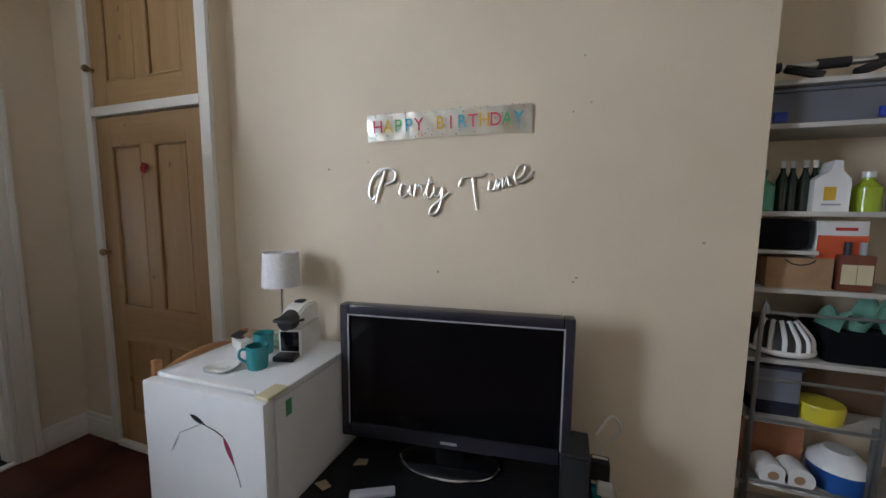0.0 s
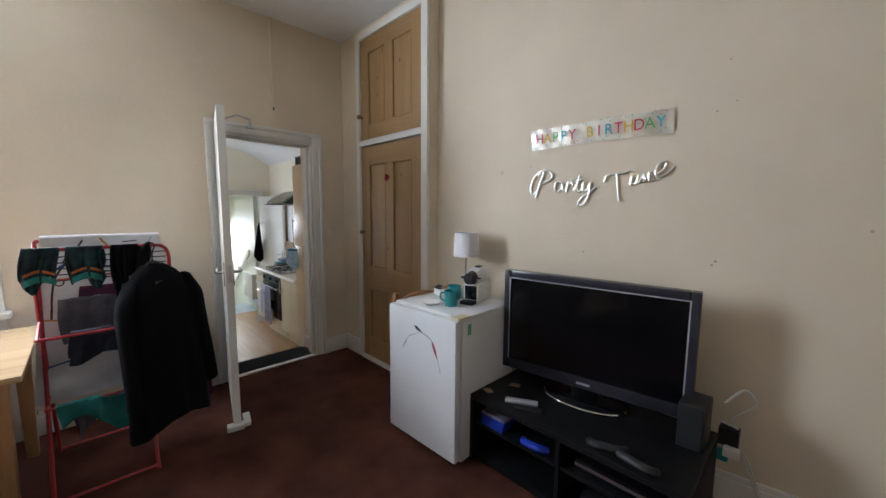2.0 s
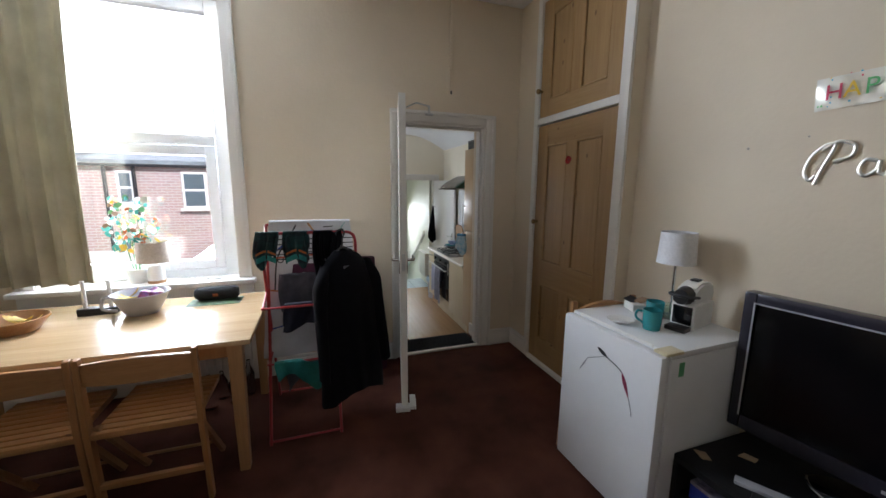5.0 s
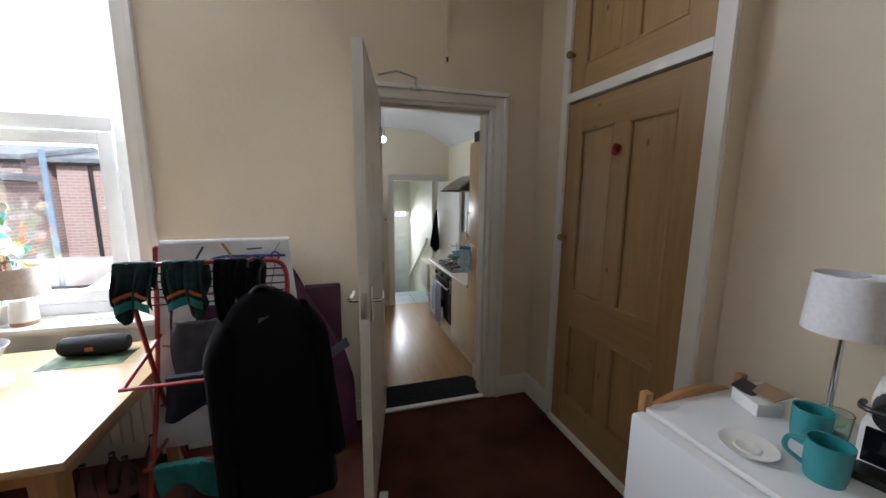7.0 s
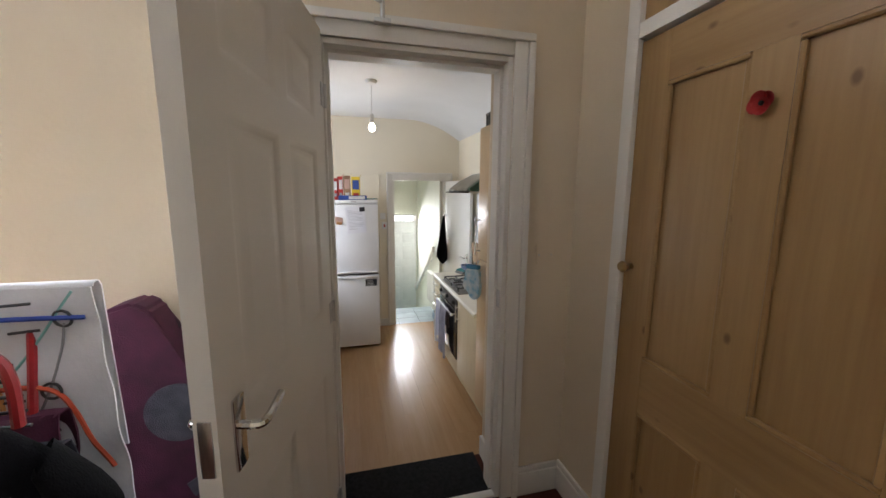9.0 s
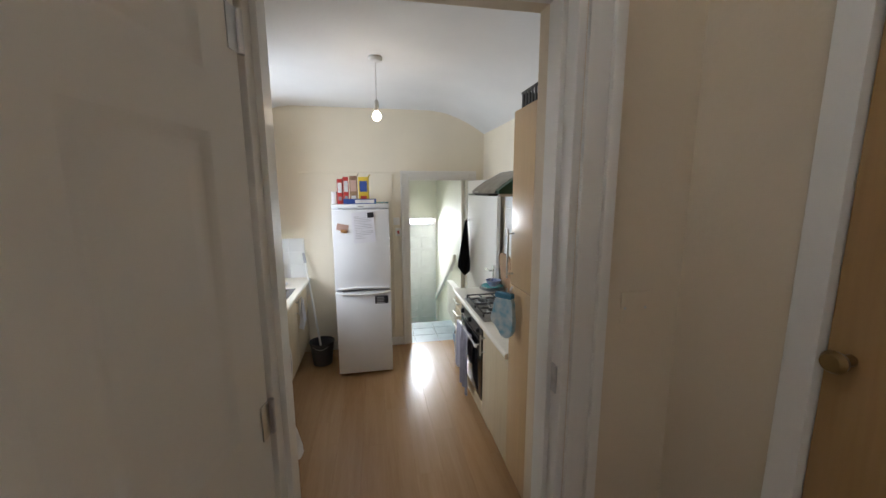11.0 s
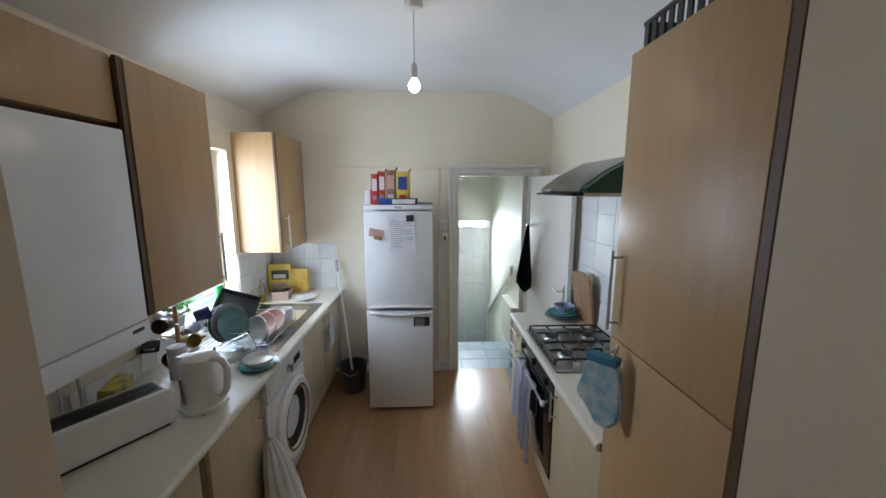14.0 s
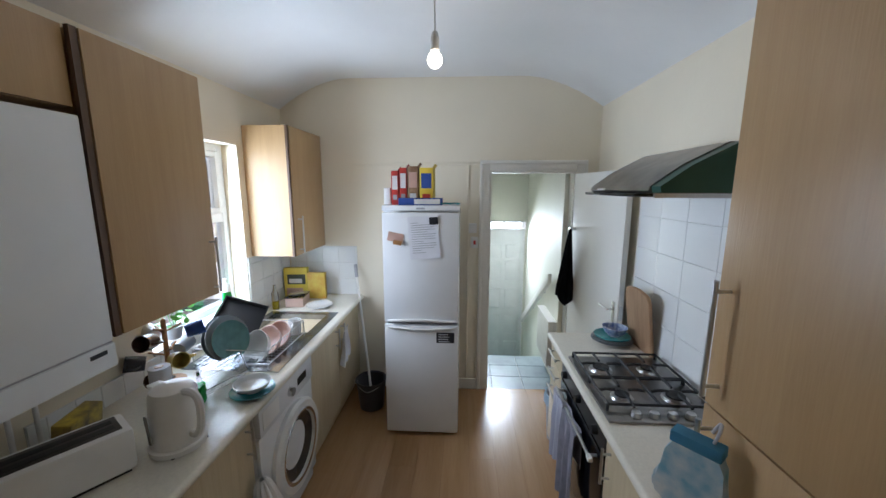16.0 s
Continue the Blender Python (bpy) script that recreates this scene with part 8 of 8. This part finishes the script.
bc = thing("bottle_carrier", "white card bottle carrier with a yellow glass print", "carton", pose(1.0, 2.27, 1.482, 0, 0, -6))
bm = B(); prism(bm, [(-0.055, 0), (0.055, 0), (0.055, 0.13), (0.025, 0.165), (0.025, 0.205), (-0.0, 0.205), (-0.01, 0.165), (-0.055, 0.13)], -0.05, 0.05, "y"); part("carton", bm, PLW, bc)
part("printed_glass", boxes((-0.025, 0.012, -0.0512, -0.0502, 0.045, 0.10), bevel=0.0), mat("amber_print", (0.65, 0.40, 0.04), 0.5), bc)
part("text_bar", boxes((-0.03, 0.03, -0.0512, -0.0502, 0.025, 0.032)), INK3, bc)
bottle(1.13, 2.27, 1.482, 0.045, 0.16, mat("lime_liquid_bottle", (0.35, 0.45, 0.03), 0.2), PLW, "squat lime-yellow cleaner bottle", "")
bottle(0.79, 2.30, 1.482, 0.05, 0.18, mat("mint_bottle", (0.10, 0.32, 0.22), 0.25), GREYT, "mint green plastic bottle on the shelf", "")
bottle(1.25, 2.30, 1.482, 0.035, 0.27, DGLASS, INK1, "dark wine bottle on the shelf", ""); bottle(1.36, 2.30, 1.482, 0.035, 0.28, DGLASS, RBOX, "dark wine bottle on the shelf", "")
rb = thing("appliance_box", "red and white cardboard box on a shelf", "box"); part("carton", boxes((0.975, 1.135, 2.24, 2.42, 1.16, 1.445), bevel=0.002), PLW, rb)
part("red_panel", boxes((0.9755, 1.1345, 2.2385, 2.2395, 1.29, 1.385)), mat("orange_red_print", (0.58, 0.09, 0.03), 0.5), rb); part("text_bar", boxes((1.03, 1.10, 2.2385, 2.2395, 1.405, 1.418)), RBOX, rb)
solo("small_shelf", boxes((0.74, 0.965, 2.20, 2.42, 1.305, 1.32)), SHELF, "small loose shelf riser", "shelf")
solo("shelf_riser_leg", boxes((0.742, 0.757, 2.21, 2.40, 1.16, 1.3045)), SHELF, "small loose shelf riser leg", "shelf"); 
solo("dark_bag", boxes((0.75, 0.95, 2.22, 2.40, 1.3205, 1.45), bevel=0.03), CL_BLACK, "black fabric bag on the small shelf riser", "bag")
CARD = mat("brown_cardboard", (0.36, 0.22, 0.12), 0.8, vary=0.08, scale=14)
cbx = thing("cardboard_box", "brown cardboard parcel box with a dark curved print", "box"); part("carton", boxes((0.80, 1.02, 2.205, 2.40, 1.1605, 1.29), bevel=0.002), CARD, cbx)
bm = B(); pipe(bm, curve_points([(0.86, 2.2045, 1.282), (0.885, 2.2045, 1.265), (0.915, 2.2045, 1.26), (0.945, 2.2045, 1.268), (0.96, 2.2045, 1.282)], 4), 0.003, 6); part("printed_curve", bm, INK1, cbx)
for k, x in enumerate((1.07, 1.12)):
    t = thing("spirit_bottle", "amber spirit bottle with a cream label", "bottle", pose(x, 2.23, 1.16), "spirit bottles")
    part("glass", boxes((-0.032, 0.032, -0.022, 0.022, 0, 0.15), bevel=0.008), mat("amber_glass_%d" % k, (0.16, 0.05, 0.03), 0.1), t)
    part("label", boxes((-0.024, 0.024, -0.0235, -0.0225, 0.03, 0.11)), mat("cream_label_%d" % k, (0.62, 0.54, 0.36), 0.6), t)
    bm = B(); rod(bm, (0, 0, 0.15), (0, 0, 0.20), 0.012); part("cap", bm, GREYB if k else INK1, t)
bm = B()
def gl_at(u, v):
    return (1.06 + 0.30 * u, 2.21 + 0.16 * v, 0.99 + 0.12 * math.sin(math.pi * u) * (0.5 + 0.5 * math.sin(v * 9 + u * 5)) + 0.05 * math.sin(u * 17))
solo("shelf_crate", boxes((1.04, 1.50, 2.22, 2.45, 0.8525, 0.99), bevel=0.01), CL_BLACK, "black soft storage crate on the shelf", "crate")
sheet(bm, 24, 12, gl_at, 0.004); solo("cleaning_cloths", bm, mat("mint_cloth", (0.16, 0.36, 0.27), 0.9), "mint green cleaning cloth heaped on a crate", "cloth")
hl = thing("cycle_helmet", "white and black vented cycle helmet on the shelf", "helmet", pose(0.90, 2.33, 0.8525))
bm = B(); lathe(bm, [(0.10, 0.0), (0.125, 0.03), (0.12, 0.09), (0.08, 0.15), (0.0, 0.165)], 24, squash=1.25); part("shell", bm, BLACK_PLASTIC, hl)
for k in range(6):
    bm = B(); a = -0.9 + 0.36 * k
    pipe(bm, curve_points([(0.128 * math.sin(a), -0.155 * math.cos(a), 0.03), (0.122 * math.sin(a), -0.15 * math.cos(a), 0.09), (0.07 * math.sin(a), -0.09 * math.cos(a), 0.155)], 4), 0.009); part("rib", bm, PLW, hl)
bm = B(); pipe(bm, curve_points([(0.13 * math.sin(-1.1 + 0.22 * k), -0.16 * math.cos(-1.1 + 0.22 * k), 0.03) for k in range(11)], 3), 0.012); part("brim", bm, PLW, hl)
# wire trolley in front of the lower shelves
tr = thing("wire_trolley", "grey metal shelf trolley packed with household things", "trolley")
GM = mat("grey_metal", (0.24, 0.25, 0.26), 0.35, metal=0.8)
for x in (0.775, 1.19):
    bm = B(); pipe(bm, curve_points([(x, 2.14, 0.01), (x, 2.14, 1.02), (x + (0.02 if x < 1 else -0.02), 2.14, 1.06)], 5), 0.009); part("post", bm, GM, tr)
    bm = B(); rod(bm, (x, 2.17, 0.01), (x, 2.17, 0.62), 0.009); part("post", bm, GM, tr)
for z in (1.065, 0.78, 0.60, 0.32, 0.05):
    bm = B(); rod(bm, (0.775, 2.14, z), (1.19, 2.14, z), 0.007); part("cross_bar", bm, GM, tr)
for z in (0.595, 0.30, 0.04):
    solo("trolley_shelf", boxes((0.76, 1.78, 2.15, 2.48, z - 0.012, z), bevel=0.002), SHELF, "grey lower storage shelf", "shelf", group="lower shelves")
t = tub("storage_bin", (0.80, 0.965, 2.21, 2.42, 0.595, 0.80), mat("grey_plastic_bin", (0.16, 0.17, 0.21), 0.4), mat("dark_lid", (0.03, 0.03, 0.05), 0.4), "grey plastic storage bin on the trolley", "storage bin")
part("navy_base", boxes((0.798, 0.967, 2.208, 2.422, 0.5955, 0.66), bevel=0.008), CL_NAVY, t)
bm = B(); lathe(bm, [(0, 0), (0.075, 0), (0.082, 0.065), (0.078, 0.075), (0, 0.08)], 28); solo("yellow_tub", bm, mat("bright_yellow_plastic", (0.60, 0.52, 0.03), 0.35), "round bright yellow plastic tub on the trolley", "tub", pose(1.05, 2.25, 0.595))
solo("brown_case", boxes((1.0, 1.5, 2.34, 2.46, 0.595, 0.80), bevel=0.008), EDGE_DARK, "dark brown case behind the tub", "case")
for x in (0.87, 0.96):
    t = thing("toilet_roll", "white toilet roll on the low shelf", "toilet roll", pose(x, 2.19, 0.355, 90, 0, 0), "toilet rolls")
    bm = B(); lathe(bm, [(0.02, -0.05), (0.052, -0.05), (0.054, 0), (0.052, 0.05), (0.02, 0.05), (0.02, -0.05)], 24); part("paper", bm, PLW, t)
    bm = B(); lathe(bm, [(0.0, 0.046), (0.0195, 0.046), (0.0195, 0.03)], 16); part("core", bm, CARD, t)
bm = B(); lathe(bm, [(0, 0), (0.09, 0), (0.10, 0.09), (0, 0.09)], 28); t = thing("cleaning_tub", "blue plastic tub with a pale lid on the low shelf", "tub", pose(1.14, 2.26, 0.30)); part("tub", bm, mat("strong_blue_plastic", (0.02, 0.10, 0.36), 0.35), t)
bm = B(); lathe(bm, [(0, 0.17), (0.05, 0.165), (0.095, 0.12), (0.10, 0.091), (0, 0.091)], 28); part("lid", bm, PLW, t)
solo("orange_pack", boxes((0.80, 1.04, 2.30, 2.42, 0.30, 0.52), bevel=0.006), mat("faded_orange_pack", (0.36, 0.14, 0.07), 0.6), "faded orange pack on the low shelf", "pack")

# ---- outside ----
# unseen box, added over the living room to block the sun lamp
structure("roof_main", boxes((KX1, EX + 0.1, SY - 0.1, AY + 0.1, CZ + 0.101, CZ + 2.2)), CREAM, "unseen block added above the ceiling to stop the sun", "roof")
def brick_mat(name, c1, c2, mortar, sx=0.225):
    m = bpy.data.materials.new(name); m.use_nodes = True
    n, l = m.node_tree.nodes, m.node_tree.links
    b = n["Principled BSDF"]; b.inputs["Roughness"].default_value = 0.85
    co = n.new("ShaderNodeTexCoord"); sp = n.new("ShaderNodeSeparateXYZ"); cb = n.new("ShaderNodeCombineXYZ"); ad = n.new("ShaderNodeMath"); ad.operation = "ADD"
    l.new(co.outputs["Object"], sp.inputs[0]); l.new(sp.outputs[0], ad.inputs[0]); l.new(sp.outputs[1], ad.inputs[1]); l.new(ad.outputs[0], cb.inputs[0]); l.new(sp.outputs[2], cb.inputs[1])
    br = n.new("ShaderNodeTexBrick")
    br.inputs["Color1"].default_value, br.inputs["Color2"].default_value, br.inputs["Mortar"].default_value = (*c1, 1), (*c2, 1), (*mortar, 1)
    br.inputs["Scale"].default_value, br.inputs["Brick Width"].default_value, br.inputs["Row Height"].default_value, br.inputs["Mortar Size"].default_value = 1.0, sx, 0.075, 0.010
    l.new(cb.outputs[0], br.inputs["Vector"])
    nz = n.new("ShaderNodeTexNoise"); nz.inputs["Scale"].default_value = 1.3; l.new(co.outputs["Object"], nz.inputs["Vector"])
    mx = n.new("ShaderNodeMixRGB"); mx.blend_type = "MULTIPLY"; mx.inputs[0].default_value = 0.2
    l.new(br.outputs["Color"], mx.inputs[1]); l.new(nz.outputs["Color"], mx.inputs[2]); l.new(br.outputs["Color"], mx.inputs[1])
    l.new(mx.outputs[0], b.inputs["Base Color"])
    bp = n.new("ShaderNodeBump"); bp.inputs["Strength"].default_value = 0.5; l.new(br.outputs["Fac"], bp.inputs["Height"]); bp.invert = True; l.new(bp.outputs[0], b.inputs["Normal"])
    return m
BRICK = brick_mat("red_brick_wall", (0.54, 0.39, 0.36), (0.47, 0.33, 0.31), (0.60, 0.57, 0.55))
SLATE = mat("blue_grey_slate", (0.26, 0.30, 0.33), 0.6, vary=0.15, scale=5)
PALE = mat("pale_render", (0.70, 0.68, 0.65), 0.8, vary=0.05, scale=2)
TARMAC = mat("yard_concrete", (0.20, 0.20, 0.20), 0.9, vary=0.15, scale=2, bump=0.3)
tagged(solo("ground", boxes((-140, 60, -140, 60, -3.4, -3.3)), TARMAC, "grey concrete back lane", "ground", kind="structure"), kind="structure")
def far_house(name, x, y0, y1, z1, lab, wins):
    h = thing(name, lab, "house")
    part("wall", boxes((x - 5, x, y0, y1, -3.3, z1)), BRICK, h)
    bm = B(); prism(bm, [(x + 0.15, z1 - 0.02), (x - 2.5, z1 + 0.40), (x - 5.15, z1 - 0.02), (x - 5.15, z1 + 0.08), (x - 2.5, z1 + 0.52), (x + 0.15, z1 + 0.08)], y0 - 0.1, y1 + 0.1, "y"); part("roof", bm, SLATE, h)
    bm = B(); prism(bm, [(x - 0.001, z1), (x - 4.999, z1), (x - 2.5, z1 + 0.38)], y0, y1, "y"); part("gable", bm, BRICK, h)
    part("gutter", boxes((x + 0.02, x + 0.14, y0 - 0.1, y1 + 0.1, z1 - 0.09, z1 - 0.021)), INK1, h)
    for ya, yb, za, zb in wins:
        w = part("window", boxes((x, x + 0.05, ya, yb, za, zb)), UPVC, h)
        zm = (za + zb) / 2
        for q in ((ya + 0.06, yb - 0.06, za + 0.06, zm - 0.03), (ya + 0.06, yb - 0.06, zm + 0.03, zb - 0.06)):
            part("pane", boxes((x + 0.0505, x + 0.056, q[0], q[1], q[2], q[3])), mat("far_window_glass", (0.10, 0.14, 0.17), 0.1), w)
        part("sill", boxes((x, x + 0.12, ya - 0.06, yb + 0.06, za - 0.08, za - 0.001)), PALE, w)
    return h
ha = far_house("terraced_house", -12.0, -6.0, -1.5, 2.1, "red brick terraced house with slate roof across the lane", [(-5.06, -4.70, 1.02, 1.9), (-5.08, -4.78, -0.35, 0.42), (-3.6, -3.0, 0.9, 1.9)])
for y in (-5.30, -4.66):
    bm = B(); rod(bm, (-11.93, y, -3.3), (-11.93, y, 2.02), 0.045); part("drainpipe", bm, INK1, ha)
hb2 = far_house("terraced_house", -11.2, -13.0, -6.15, 2.1, "red brick rear wing with slate roof across the lane", [(-7.6, -7.1, 0.7, 1.4), (-9.4, -8.8, 0.7, 1.7)])
bm = B(); prism(bm, [(-8.6, 2.0), (-5.75, 1.62), (-5.75, 1.72), (-8.6, 2.12)], -11.19, -10.0, "x"); solo("lean_to_roof", bm, SLATE, "grey slate lean-to roof against the brick house", "roof")
solo("lean_to_wall", boxes((-11.19, -10.1, -8.5, -5.9, -3.3, 1.6)), BRICK, "red brick lean-to wall", "wall")
bm = B(); rod(bm, (-9.8, -4.95, -3.3), (-9.8, -4.95, 2.2), 0.05); solo("lamp_post", bm, mat("pale_blue_post", (0.25, 0.36, 0.48), 0.5), "pale blue painted metal post in the lane", "post")
solo("garden_wall", boxes((-10.0, -9.8, -9.0, -3.2, -3.3, 0.05)), PALE, "pale rendered yard wall", "wall")
solo("yard_wall", boxes((-8.4, -8.18, -9.0, -2.0, -3.3, -0.30)), BRICK, "low brick yard wall", "wall")
solo("yard_wall_coping", boxes((-8.45, -8.13, -9.0, -2.0, -0.2995, -0.20), bevel=0.02), INK1, "dark stone coping on the yard wall", "coping")
bm = B()
R = 45
pts = [(R * math.cos(a), R * math.sin(a)) for a in [math.pi * 0.62 + k * math.pi * 1.02 / 40 for k in range(41)]]
lo = [bm.verts.new((x - 3, y, -3.3)) for x, y in pts]; hi = [bm.verts.new((x - 3, y, 24)) for x, y in pts]
for k in range(40):
    bm.faces.new((lo[k], lo[k + 1], hi[k + 1], hi[k]))
solo("backdrop_sky", bm, glow("bright_hazy_sky", (0.92, 0.96, 1.0), 2.2), "bright hazy white sky", "backdrop", kind="structure")
